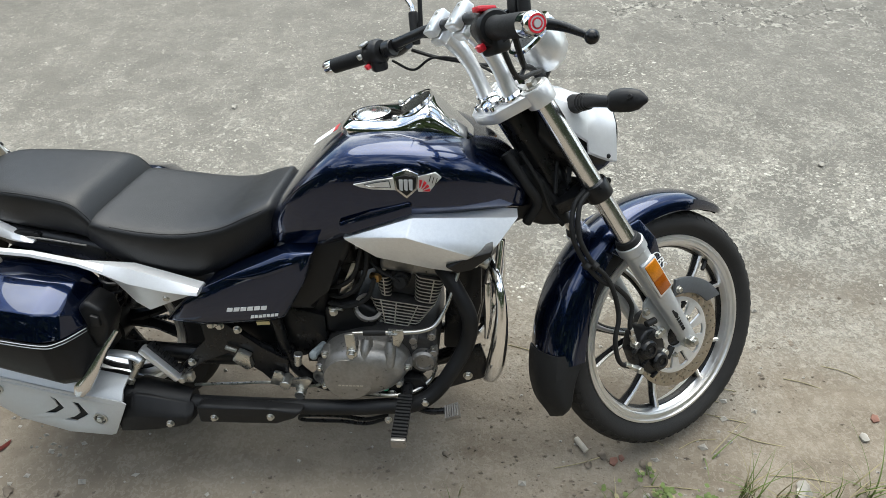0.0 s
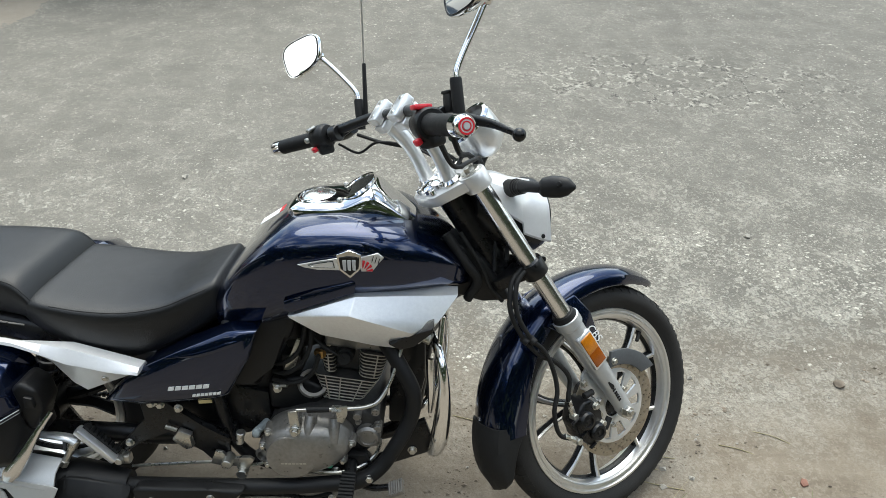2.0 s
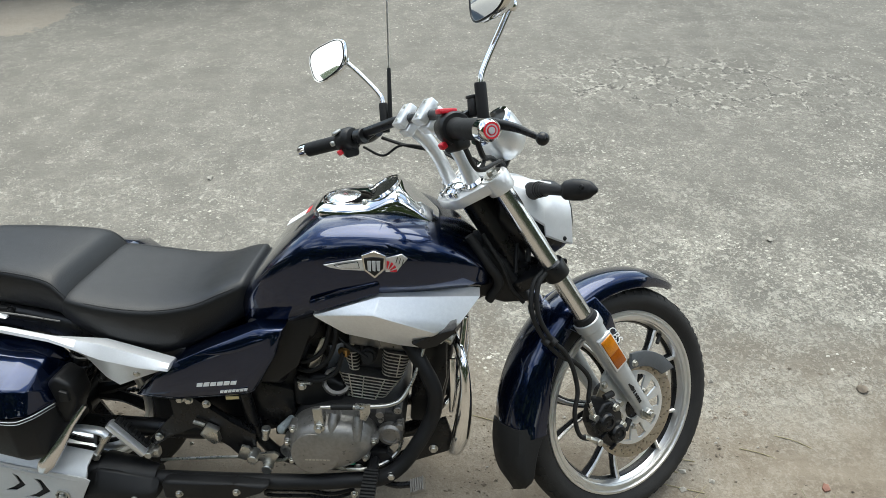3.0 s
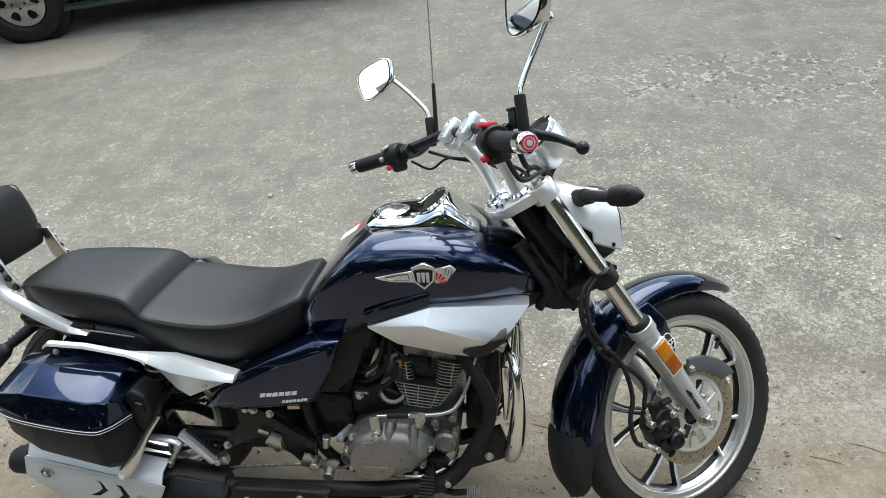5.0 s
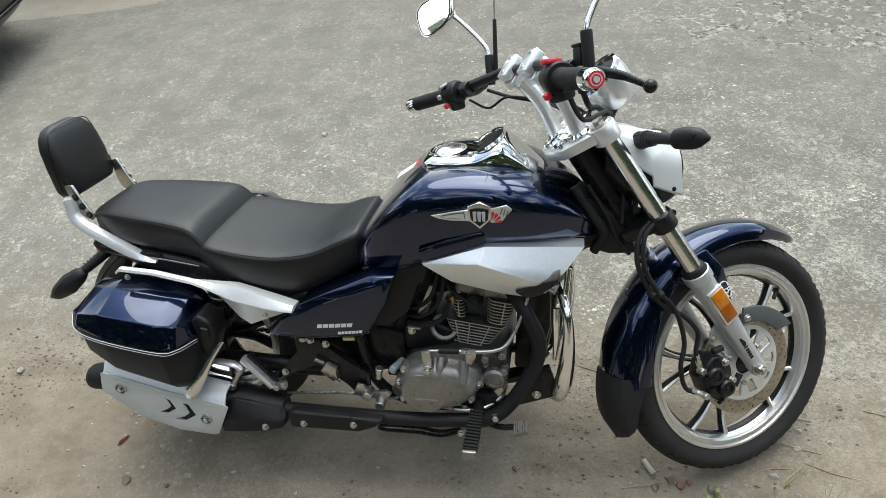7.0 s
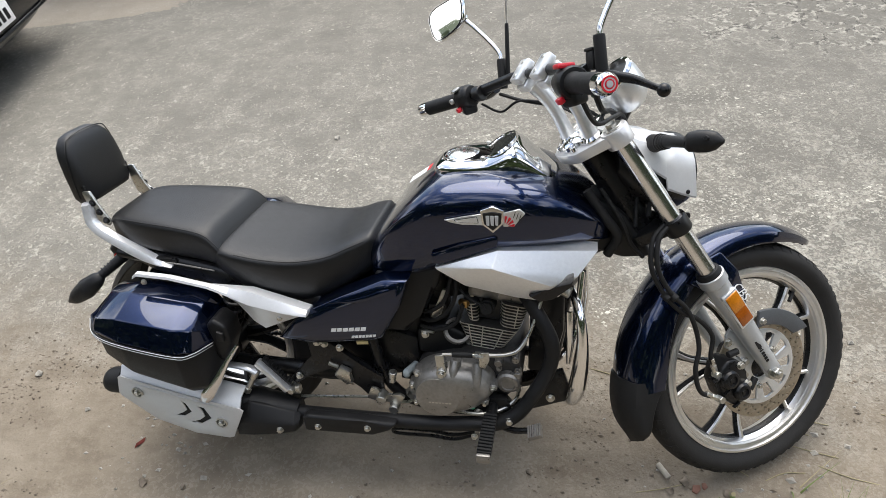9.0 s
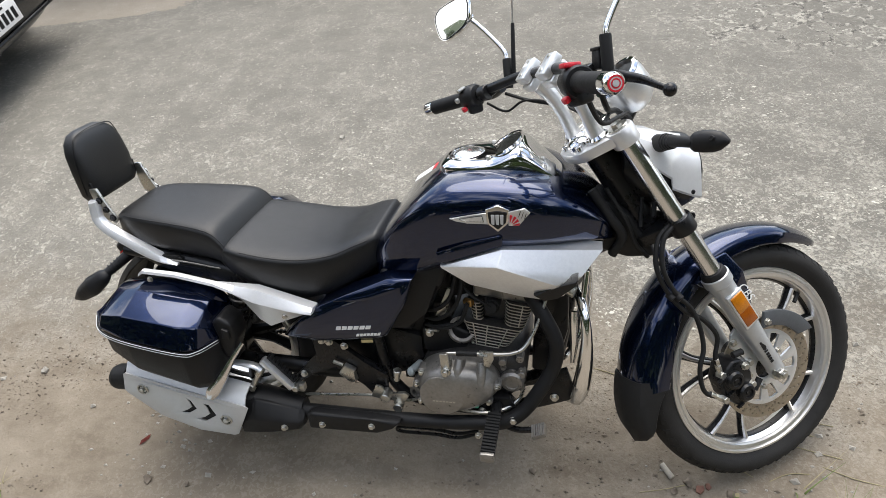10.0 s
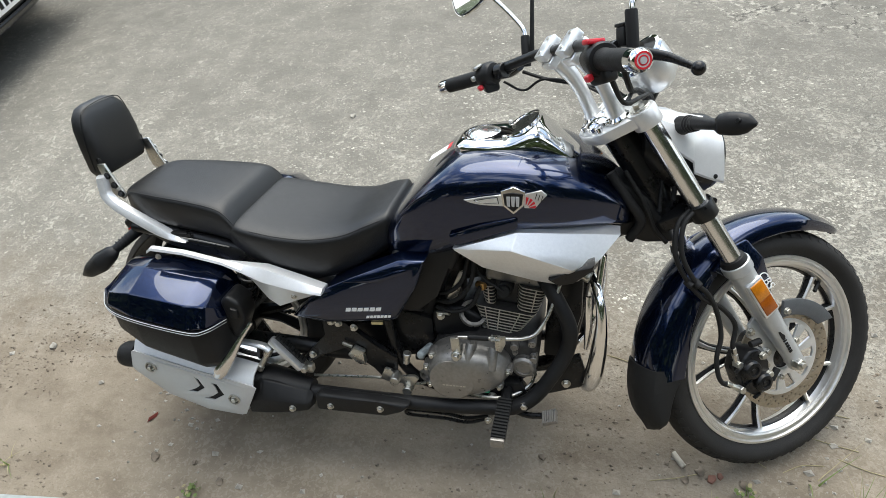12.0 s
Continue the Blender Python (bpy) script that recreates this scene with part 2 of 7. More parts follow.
# ---- ground: worn asphalt that runs out into trodden earth along the near edge ----
def ground_nodes(n, l, p):
    tc = n.new("ShaderNodeTexCoord")

    def tex(scale, detail=6, rough=0.6, kind="ShaderNodeTexNoise"):
        t = n.new(kind)
        t.inputs["Scale"].default_value = scale
        if kind == "ShaderNodeTexNoise":
            t.inputs["Detail"].default_value, t.inputs["Roughness"].default_value = detail, rough
        l.new(tc.outputs["Object"], t.inputs["Vector"])
        return t

    def span(src, a, b, lo=0.0, hi=1.0):
        r = n.new("ShaderNodeMapRange")
        r.inputs["From Min"].default_value, r.inputs["From Max"].default_value = a, b
        r.inputs["To Min"].default_value, r.inputs["To Max"].default_value = lo, hi
        l.new(src, r.inputs["Value"])
        return r.outputs["Result"]

    def mix(f, a, b):
        m = n.new("ShaderNodeMix")
        m.data_type = "RGBA"
        l.new(f, m.inputs["Factor"]) if hasattr(f, "is_linked") else None
        for k, v in (("A", a), ("B", b)):
            if isinstance(v, tuple):
                m.inputs[k].default_value = (*v, 1)
            else:
                l.new(v, m.inputs[k])
        return m.outputs["Result"]

    def math_(op, a, b):
        m = n.new("ShaderNodeMath")
        m.operation = op
        for i, v in enumerate((a, b)):
            if isinstance(v, (int, float)):
                m.inputs[i].default_value = v
            else:
                l.new(v, m.inputs[i])
        return m.outputs[0]

    sep = n.new("ShaderNodeSeparateXYZ")
    l.new(tc.outputs["Object"], sep.inputs["Vector"])
    wide, mid, fine, grit = tex(0.9), tex(5, 8, 0.65), tex(30, 6, 0.7), tex(140, 3, 0.65)
    # asphalt binder, with paler worn stretches and flecks of stone
    tar = mix(span(wide.outputs["Fac"], 0.35, 0.65), (0.138, 0.130, 0.112), (0.168, 0.158, 0.136))
    tar = mix(span(mid.outputs["Fac"], 0.40, 0.66), tar, (0.188, 0.177, 0.153))
    tar = mix(span(grit.outputs["Fac"], 0.36, 0.47, 0.3, 0.0), tar, (0.10, 0.095, 0.085))
    worn = math_("MULTIPLY", span(fine.outputs["Fac"], 0.46, 0.60), span(mid.outputs["Fac"], 0.44, 0.60, 0.12, 1.0))
    tar = mix(math_("MULTIPLY", math_("MULTIPLY", worn, span(sep.outputs["Y"], 0.9, 2.2, 0.30, 0.14)), span(grit.outputs["Fac"], 0.42, 0.52)), tar, (0.50, 0.47, 0.40))
    # bare stones of two sizes: the closer they lie, the more worn the binder is
    ahead = span(sep.outputs["X"], -1.6, 1.6, 0.0, 0.22)
    away = span(sep.outputs["Y"], 0.7, 2.8, 0.14, -0.16)
    crowd = math_("ADD", math_("ADD", span(mid.outputs["Fac"], 0.38, 0.62, 0.04, 0.50), ahead), away)

    def crumbs(scale, thr, width=0.025):
        """Ragged bare stones: the peaks of a rough noise, more of them where they crowd."""
        t = tex(scale, 2.5, 0.55)
        t.inputs["Distortion"].default_value = 0.9
        return span(math_("ADD", t.outputs["Fac"], math_("MULTIPLY", crowd, 0.20)), thr, thr + width)

    flecks, flakes = crumbs(78, 0.645), crumbs(42, 0.672)
    pale = mix(span(grit.outputs["Fac"], 0.35, 0.65), (0.35, 0.325, 0.27), (0.56, 0.53, 0.445))
    rough_part = math_("MULTIPLY", span(sep.outputs["X"], -1.4, 1.2, 0.14, 0.36), span(sep.outputs["Y"], 1.0, 2.4, 1.0, 0.30))
    tar = mix(math_("MULTIPLY", flecks, rough_part), tar, pale)
    tar = mix(math_("MULTIPLY", flakes, span(sep.outputs["Y"], 1.0, 2.6, 0.37, 0.27)), tar, mix(span(grit.outputs["Fac"], 0.35, 0.65), (0.38, 0.365, 0.31), (0.58, 0.56, 0.48)))
    # dark hollows between them
    hollow = tex(58, 2.5, 0.55)
    tar = mix(span(hollow.outputs["Fac"], 0.36, 0.41, 0.14, 0.0), tar, (0.095, 0.09, 0.08))
    # cracks with crumbled pale lips, only in stretches
    bend, bent = n.new("ShaderNodeVectorMath"), n.new("ShaderNodeVectorMath")
    bend.operation, bent.operation = "SCALE", "ADD"
    bend.inputs["Scale"].default_value = 0.55
    l.new(mid.outputs["Color"], bend.inputs[0])
    l.new(tc.outputs["Object"], bent.inputs[0]), l.new(bend.outputs["Vector"], bent.inputs[1])
    crack = tex(3.6, kind="ShaderNodeTexVoronoi")
    crack.feature = "DISTANCE_TO_EDGE"
    l.new(bent.outputs["Vector"], crack.inputs["Vector"])
    where = span(math_("ADD", wide.outputs["Fac"], span(sep.outputs["Y"], 1.2, 2.6, 0.0, 0.08)), 0.48, 0.58)
    lips = math_("MULTIPLY", math_("MULTIPLY", span(crack.outputs["Distance"], 0.012, 0.05, 1, 0), where), span(fine.outputs["Fac"], 0.42, 0.56))
    tar = mix(math_("MULTIPLY", lips, 0.28), tar, (0.50, 0.475, 0.40))
    gap = math_("MULTIPLY", math_("MULTIPLY", span(crack.outputs["Distance"], 0.004, 0.012, 1, 0), where), span(fine.outputs["Fac"], 0.36, 0.5))
    tar = mix(math_("MULTIPLY", gap, 0.85), tar, (0.085, 0.08, 0.07))
    # a strip of road cracked into small plates, with crumbled lips
    web = tex(6.5, kind="ShaderNodeTexVoronoi")
    web.feature = "DISTANCE_TO_EDGE"
    kink, kinked = n.new("ShaderNodeVectorMath"), n.new("ShaderNodeVectorMath")
    kink.operation, kinked.operation = "SCALE", "ADD"
    kink.inputs["Scale"].default_value = 0.16
    l.new(tex(9, 5, 0.7).outputs["Color"], kink.inputs[0])
    l.new(tc.outputs["Object"], kinked.inputs[0]), l.new(kink.outputs["Vector"], kinked.inputs[1])
    l.new(kinked.outputs["Vector"], web.inputs["Vector"])
    ux, uy = math_("SUBTRACT", sep.outputs["X"], 2.36), math_("SUBTRACT", sep.outputs["Y"], 2.45)
    along = math_("ADD", math_("MULTIPLY", ux, 1.0429), math_("MULTIPLY", uy, -0.0665))
    across = math_("ADD", math_("MULTIPLY", ux, 0.1852), math_("MULTIPLY", uy, 2.9045))
    strip = math_("ADD", math_("MULTIPLY", along, along), math_("MULTIPLY", across, across))
    strip = math_("ADD", strip, math_("MULTIPLY", mid.outputs["Fac"], 1.6))
    strip = span(strip, 1.3, 2.3, 1.0, 0.0)
    broken = span(fine.outputs["Fac"], 0.56, 0.46)
    tar = mix(math_("MULTIPLY", math_("MULTIPLY", span(web.outputs["Distance"], 0.038, 0.088, 0.74, 0.0), strip), span(fine.outputs["Fac"], 0.47, 0.54)), tar, (0.44, 0.42, 0.36))
    tar = mix(math_("MULTIPLY", math_("MULTIPLY", span(web.outputs["Distance"], 0.021, 0.041, 0.82, 0.0), strip), broken), tar, (0.060, 0.057, 0.05))
    # trodden earth, smooth and brown, streaked by tyres and feet
    stretch = n.new("ShaderNodeVectorMath")
    stretch.operation = "MULTIPLY"
    stretch.inputs[1].default_value = (0.30, 1.0, 1.0)
    l.new(tc.outputs["Object"], stretch.inputs[0])
    streak = tex(11, 5, 0.55)
    l.new(stretch.outputs["Vector"], streak.inputs["Vector"])
    earth = mix(span(mid.outputs["Fac"], 0.32, 0.68), (0.142, 0.116, 0.085), (0.210, 0.178, 0.136))
    earth = mix(span(streak.outputs["Fac"], 0.42, 0.66, 0, 0.55), earth, (0.258, 0.222, 0.172))
    earth = mix(span(fine.outputs["Fac"], 0.52, 0.75, 0, 0.40), earth, (0.30, 0.260, 0.208))
    earth = mix(span(grit.outputs["Fac"], 0.30, 0.42, 0.30, 0.0), earth, (0.095, 0.076, 0.058))
    earth = mix(math_("MULTIPLY", flecks, span(wide.outputs["Fac"], 0.42, 0.6, 0.03, 0.22)), earth, (0.36, 0.325, 0.265))
    tar = mix(span(streak.outputs["Fac"], 0.46, 0.64, 0.0, 0.28), tar, (0.205, 0.192, 0.165))
    # asphalt colour scaled paler towards -x and darker towards +x
    x_toned = n.new("ShaderNodeVectorMath")
    x_toned.operation = "SCALE"
    l.new(tar, x_toned.inputs[0]), l.new(span(sep.outputs["X"], -2.2, 2.4, 1.20, 0.93), x_toned.inputs["Scale"])
    tar = x_toned.outputs["Vector"]
    edge = math_("ADD", sep.outputs["Y"], math_("MULTIPLY", mid.outputs["Fac"], 0.9))
    edge = math_("ADD", edge, math_("MULTIPLY", wide.outputs["Fac"], 0.5))
    road = span(edge, 0.76, 1.36)
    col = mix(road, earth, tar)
    # a smooth sandy patch across the road
    px_, py_ = math_("SUBTRACT", sep.outputs["X"], -2.85), math_("SUBTRACT", sep.outputs["Y"], 3.22)
    turned = math_("ADD", math_("MULTIPLY", px_, 0.36), math_("MULTIPLY", py_, -0.10))
    other = math_("ADD", math_("MULTIPLY", py_, 1.08), math_("MULTIPLY", px_, -0.12))
    rad = math_("POWER", math_("ADD", math_("POWER", math_("ABSOLUTE", turned, 0), 4.0), math_("POWER", math_("ABSOLUTE", other, 0), 4.0)), 0.25)
    rad = math_("ADD", rad, math_("MULTIPLY", math_("SUBTRACT", fine.outputs["Fac"], 0.5), 0.10))
    rad = math_("ADD", rad, math_("MULTIPLY", math_("SUBTRACT", mid.outputs["Fac"], 0.5), 0.18))
    col = mix(span(rad, 0.375, 0.388, 0.85, 0.0), col, mix(span(mid.outputs["Fac"], 0.3, 0.7), (0.295, 0.258, 0.208), (0.350, 0.311, 0.255)))
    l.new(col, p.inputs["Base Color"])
    p.inputs["Roughness"].default_value = 0.92
    p.inputs["Specular IOR Level"].default_value = 0.25
    bn = n.new("ShaderNodeBump")
    bn.inputs["Distance"].default_value, bn.inputs["Strength"].default_value = 0.010, 1.0
    hgt = math_("ADD", math_("MULTIPLY", fine.outputs["Fac"], 0.6), math_("MULTIPLY", grit.outputs["Fac"], 0.35))
    hgt = math_("ADD", hgt, math_("MULTIPLY", math_("MULTIPLY", flakes, road), 0.35))
    hgt = math_("MULTIPLY", hgt, span(road, 0.0, 1.0, 0.45, 1.0))
    l.new(hgt, bn.inputs["Height"]), l.new(bn.outputs["Normal"], p.inputs["Normal"])


GROUND = noise_mat("worn_asphalt_and_earth", ground_nodes)


def ground_z(x, y):
    """Height of the ground: slight waves, and level where the machine stands."""
    z = 0.006 * noise.noise(Vector((x * 1.7, y * 1.7, 0))) + 0.003 * noise.noise(Vector((x * 7, y * 7, 3)))
    return 0.010 + (z - 0.003) * min(1.0, max(0.0, (math.hypot(max(abs(x - 0.7) - 0.8, 0), max(abs(y - 0.05) - 0.1, 0))) * 3 + 0.25))


def make_ground():
    xs = np.concatenate([-np.geomspace(600, 5, 14), np.arange(-4.5, 5.01, 0.06), np.geomspace(5.5, 600, 14)])
    ys = np.concatenate([-np.geomspace(600, 3, 12), np.arange(-2.5, 6.01, 0.06), np.geomspace(6.5, 600, 14)])
    verts = [(x, y, ground_z(x, y) if abs(x) < 5.2 and abs(y) < 6.2 else 0.007) for y in ys for x in xs]
    w = len(xs)
    faces = [(j * w + i, j * w + i + 1, (j + 1) * w + i + 1, (j + 1) * w + i) for j in range(len(ys) - 1) for i in range(w - 1)]
    me = bpy.data.meshes.new("ground")
    me.from_pydata(verts, [], faces)
    me.materials.append(GROUND)
    me.shade_smooth()
    return tagged(new("ground", me), "worn grey asphalt with pale grit and trodden brown earth", "ground", kind="structure")


make_ground()

# ---- the motorcycle: x ahead, y to its left, z up; it leans on its side stand to its left ----
LEAN, RAKE, STEER = 16.0, 31.13, 34.83
bike = new("motorcycle")
bike.matrix_world = pose(0, 0, 0, -LEAN, 0, 0)
tagged(bike, "dark navy cruiser motorcycle with silver panels, parked leaning on its stand", "motorcycle")
HEAD = pose(1.3684, 0, 0.279, 0, -RAKE, 0) @ pose(0, 0, 0, 0, 0, STEER)  # the steered front end, z along the fork


def mirror_y(bm):
    for v in bm.verts:
        v.co.y = -v.co.y
    return bm


# -- tank
GAUGE = mat("smoked_gauge_glass", (0.020, 0.022, 0.020), 0.12, 0.0, coat=0.0, spread=0.1, scale=60)
CAPMETAL = mat("brushed_chrome", (0.78, 0.78, 0.77), 0.22, 1.0, spread=0.03, scale=60, rough_spread=0.04)


TANK = [(0.497, 0.674, 0.112, 0.620, 0.540), (0.53, 0.720, 0.132, 0.655, 0.548), (0.59, 0.784, 0.153, 0.712, 0.568), (0.66, 0.836, 0.165, 0.750, 0.600),
        (0.74, 0.852, 0.169, 0.762, 0.635), (0.83, 0.851, 0.167, 0.762, 0.668), (0.91, 0.832, 0.153, 0.752, 0.678), (0.98, 0.793, 0.124, 0.735, 0.682), (1.03, 0.748, 0.09, 0.712, 0.676), (1.055, 0.705, 0.055, 0.69, 0.672)]
TANK_SQUARE = 4.2


def tank_side(x, z):
    """Half width of the tank's skin at a place along it and a height."""
    top, wide, mid, low = [float(np.interp(x, [r[0] for r in TANK], [r[k] for r in TANK])) for k in (1, 2, 3, 4)]
    s_, q = ((z - mid) / (top - mid), TANK_SQUARE) if z > mid else ((mid - z) / (mid - low), 3.6)
    s_ = min(0.98, max(0.0, s_))
    return wide * (1 - s_ ** q) ** (1 / q) * (1 if z > mid else 1 - 0.08 * s_)


def make_tank():
    tank = part("fuel_tank", hull(TANK, n=64, per=5, p=TANK_SQUARE, pl=3.6, wb=0.92), NAVY, bike, "glossy dark navy metallic fuel tank")
    # pressed character lines along the shoulders
    for s in (-1, 1):
        for line, r in (([(0.800, 0.826), (0.840, 0.814), (0.885, 0.791), (0.930, 0.762), (0.970, 0.734)], [0.001, 0.008, 0.010, 0.008, 0.001]),
                        ([(0.525, 0.690), (0.570, 0.738), (0.625, 0.778), (0.690, 0.808), (0.750, 0.818)], [0.001, 0.006, 0.008, 0.006, 0.001])):
            pts = [(x, s * (tank_side(x, z) - 0.001), z) for x, z in line]
            part("pressed_line", tube(pts, r, 16, 7, flat=0.30, side=(0, s, 0.25)), NAVY, tank, smooth=70)
    # chrome console along the top: a rounded tray that rises into a gauge pod
    st = [(0.652, 0.840, 0.018, 0.836, 0.820), (0.658, 0.850, 0.042, 0.840, 0.820), (0.674, 0.858, 0.061, 0.845, 0.820), (0.705, 0.864, 0.072, 0.848, 0.820), (0.745, 0.868, 0.077, 0.850, 0.820), (0.776, 0.872, 0.077, 0.851, 0.820), (0.800, 0.882, 0.076, 0.854, 0.820), (0.826, 0.895, 0.073, 0.856, 0.820), (0.842, 0.899, 0.070, 0.856, 0.818),
          (0.858, 0.891, 0.067, 0.850, 0.812), (0.885, 0.866, 0.062, 0.840, 0.800), (0.915, 0.838, 0.056, 0.822, 0.790), (0.940, 0.814, 0.046, 0.803, 0.780), (0.950, 0.802, 0.034, 0.797, 0.780), (0.953, 0.797, 0.020, 0.795, 0.782)]
    con = part("tank_console", hull(st, n=44, per=5, p=3.4, pl=4), CHROME, tank, "polished chrome tank console", smooth=50)
    gauge = Matrix.Translation((0.806, 0, 0.8855)) @ pose(0, 0, 0, 0, -29, 0) @ Matrix.Diagonal((0.86, 1.12, 1.0, 1.0))
    part("gauge_bezel", lathe([(0.050, -0.006), (0.0535, 0.000), (0.052, 0.0035), (0.048, 0.0025), (0.046, -0.002)], 48, "Z", close=True), CHROME, tank, turn=gauge, smooth=50)
    part("gauge_glass", lathe([(0.047, 0.0005), (0.030, -0.0015), (0, -0.002)], 40, "Z"), GAUGE, tank, "dark gauge glass", turn=gauge, smooth=60)
    part("filler_ring", lathe([(0.0505, -0.012), (0.0515, -0.001), (0.049, 0.0025), (0.0455, 0.0015), (0.043, -0.0045), (0.0, -0.005)], 48, (-0.06, 0, 1), (0.722, 0, 0.8635)), CHROME, tank, smooth=50)
    part("filler_cap", lathe([(0.0415, -0.006), (0.040, 0.000), (0.033, 0.0045), (0.022, 0.0072), (0.010, 0.0084), (0.0, 0.0086)], 40, (-0.06, 0, 1), (0.722, 0, 0.8640)), CAPMETAL, tank, "chrome filler cap", smooth=50)
    part("tank_skirt", plate([(0.662, 0.690), (0.677, 0.696), (0.727, 0.717), (0.808, 0.739), (0.814, 0.734), (0.812, 0.712), (0.678, 0.664), (0.664, 0.668)], -0.1705, -0.140, 0.002, 2), NAVY, tank)
    part("tank_skirt", plate([(0.662, 0.690), (0.677, 0.696), (0.727, 0.717), (0.808, 0.739), (0.814, 0.734), (0.812, 0.712), (0.678, 0.664), (0.664, 0.668)], 0.140, 0.1705, 0.002, 2), NAVY, tank)
    screws = [(0.772, -0.050, 0.873), (0.772, 0.050, 0.873)]
    for s in screws:
        part("screw", ball(s, (0.006, 0.006, 0.004)), ZINC, tank)
    part("warning_sticker", box((0.617, -0.012, 0.8195), (0.062, 0.036, 0.0012), 0, pose(0, 0, 0, 0, -33, 0)), WHITE, tank, "white and yellow warning sticker", smooth=0)
    part("sticker_stripe", box((0.640, -0.012, 0.8355), (0.010, 0.036, 0.0012), 0, pose(0, 0, 0, 0, -33, 0)), RED, tank, smooth=0)
    return tank


tank = make_tank()


# -- seats
def make_seats():
    st = [(0.092, 0.660, 0.138, 0.640, 0.610), (0.115, 0.676, 0.152, 0.645, 0.592), (0.16, 0.670, 0.160, 0.640, 0.552), (0.23, 0.660, 0.163, 0.630, 0.520), (0.31, 0.655, 0.158, 0.622, 0.506),
          (0.39, 0.664, 0.145, 0.628, 0.535), (0.45, 0.688, 0.132, 0.645, 0.570), (0.483, 0.699, 0.120, 0.655, 0.590), (0.500, 0.702, 0.110, 0.660, 0.600), (0.510, 0.688, 0.096, 0.655, 0.61)]
    seat = part("rider_seat", hull(st, n=48, per=4, p=5.0, pl=5.5, wb=0.92), VINYL, bike, "black vinyl rider seat", smooth=60)
    st = [(-0.222, 0.700, 0.06, 0.690, 0.668), (-0.212, 0.728, 0.085, 0.70, 0.655), (-0.17, 0.740, 0.108, 0.702, 0.645), (-0.10, 0.737, 0.122, 0.700, 0.635), (-0.02, 0.731, 0.132, 0.697, 0.625),
          (0.045, 0.724, 0.140, 0.690, 0.62), (0.082, 0.715, 0.145, 0.680, 0.615), (0.104, 0.694, 0.148, 0.664, 0.612), (0.120, 0.668, 0.149, 0.645, 0.612), (0.125, 0.648, 0.146, 0.638, 0.614)]
    pil = part("pillion_seat", hull(st, n=48, per=4, p=5.0, pl=6, wb=0.95), VINYL, bike, "black vinyl pillion seat", smooth=60)
    for ob, rows in ((seat, [(0.16, 0.670, 0.160, 0.640), (0.23, 0.660, 0.163, 0.630), (0.31, 0.655, 0.158, 0.622), (0.39, 0.664, 0.145, 0.628), (0.45, 0.688, 0.132, 0.645), (0.483, 0.699, 0.120, 0.655)]),
                     (pil, [(-0.212, 0.728, 0.085, 0.70), (-0.17, 0.740, 0.108, 0.702), (-0.10, 0.737, 0.122, 0.700), (-0.02, 0.731, 0.132, 0.697), (0.045, 0.724, 0.140, 0.690), (0.082, 0.715, 0.145, 0.680), (0.104, 0.694, 0.148, 0.664), (0.120, 0.668, 0.149, 0.645)])):
        for s in (-1, 1):
            part("seam", tube([(x, s * w * 0.955, zm + (zt - zm) * 0.72) for x, zt, w, zm in rows], 0.0017, 6, 5), VINYL, ob)
    return seat, pil


make_seats()


# -- wheels
def tyre_bm(rad, width, rim):
    w = width / 2
    prof = [(rim - 0.012, w * 0.58), (rim + 0.001, w * 0.66), (rim + 0.010, w * 0.82), (rim + 0.020, w * 0.95), (rim + 0.030, w), (rad - 0.020, w * 0.93), (rad - 0.011, w * 0.74), (rad - 0.004, w * 0.45), (rad, w * 0.15),
            (rad, -w * 0.15), (rad - 0.004, -w * 0.45), (rad - 0.011, -w * 0.74), (rad - 0.020, -w * 0.93), (rim + 0.030, -w), (rim + 0.020, -w * 0.95), (rim + 0.010, -w * 0.82), (rim + 0.001, -w * 0.66), (rim - 0.012, -w * 0.58)]
    return lathe(prof, 96, "Y", close=True)


def rim_bm(rim, w):
    """The bright outer ring: two flanges joined by a thin well."""
    h = w
    half = [(rim, -h), (rim - 0.006, -h - 0.0005), (rim - 0.009, -h + 0.005), (rim - 0.012, -h + 0.005), (rim - 0.014, -h + 0.001), (rim - 0.021, -h + 0.002), (rim - 0.023, -h + 0.007), (rim - 0.025, -h + 0.008), (rim - 0.030, -0.010)]
    prof = half + [(r, -y) for r, y in reversed(half)] + [(rim + 0.001, h - 0.004), (rim - 0.010, h * 0.5), (rim - 0.010, -h * 0.5), (rim + 0.001, -h + 0.004)]
    return lathe(prof, 96, "Y", close=True)


def barrel_bm(rim, w):
    h = w
    return lathe([(rim - 0.028, 0.011), (rim - 0.033, 0.008), (rim - 0.036, 0.0), (rim - 0.033, -0.008), (rim - 0.028, -0.011)], 96, "Y", close=True)


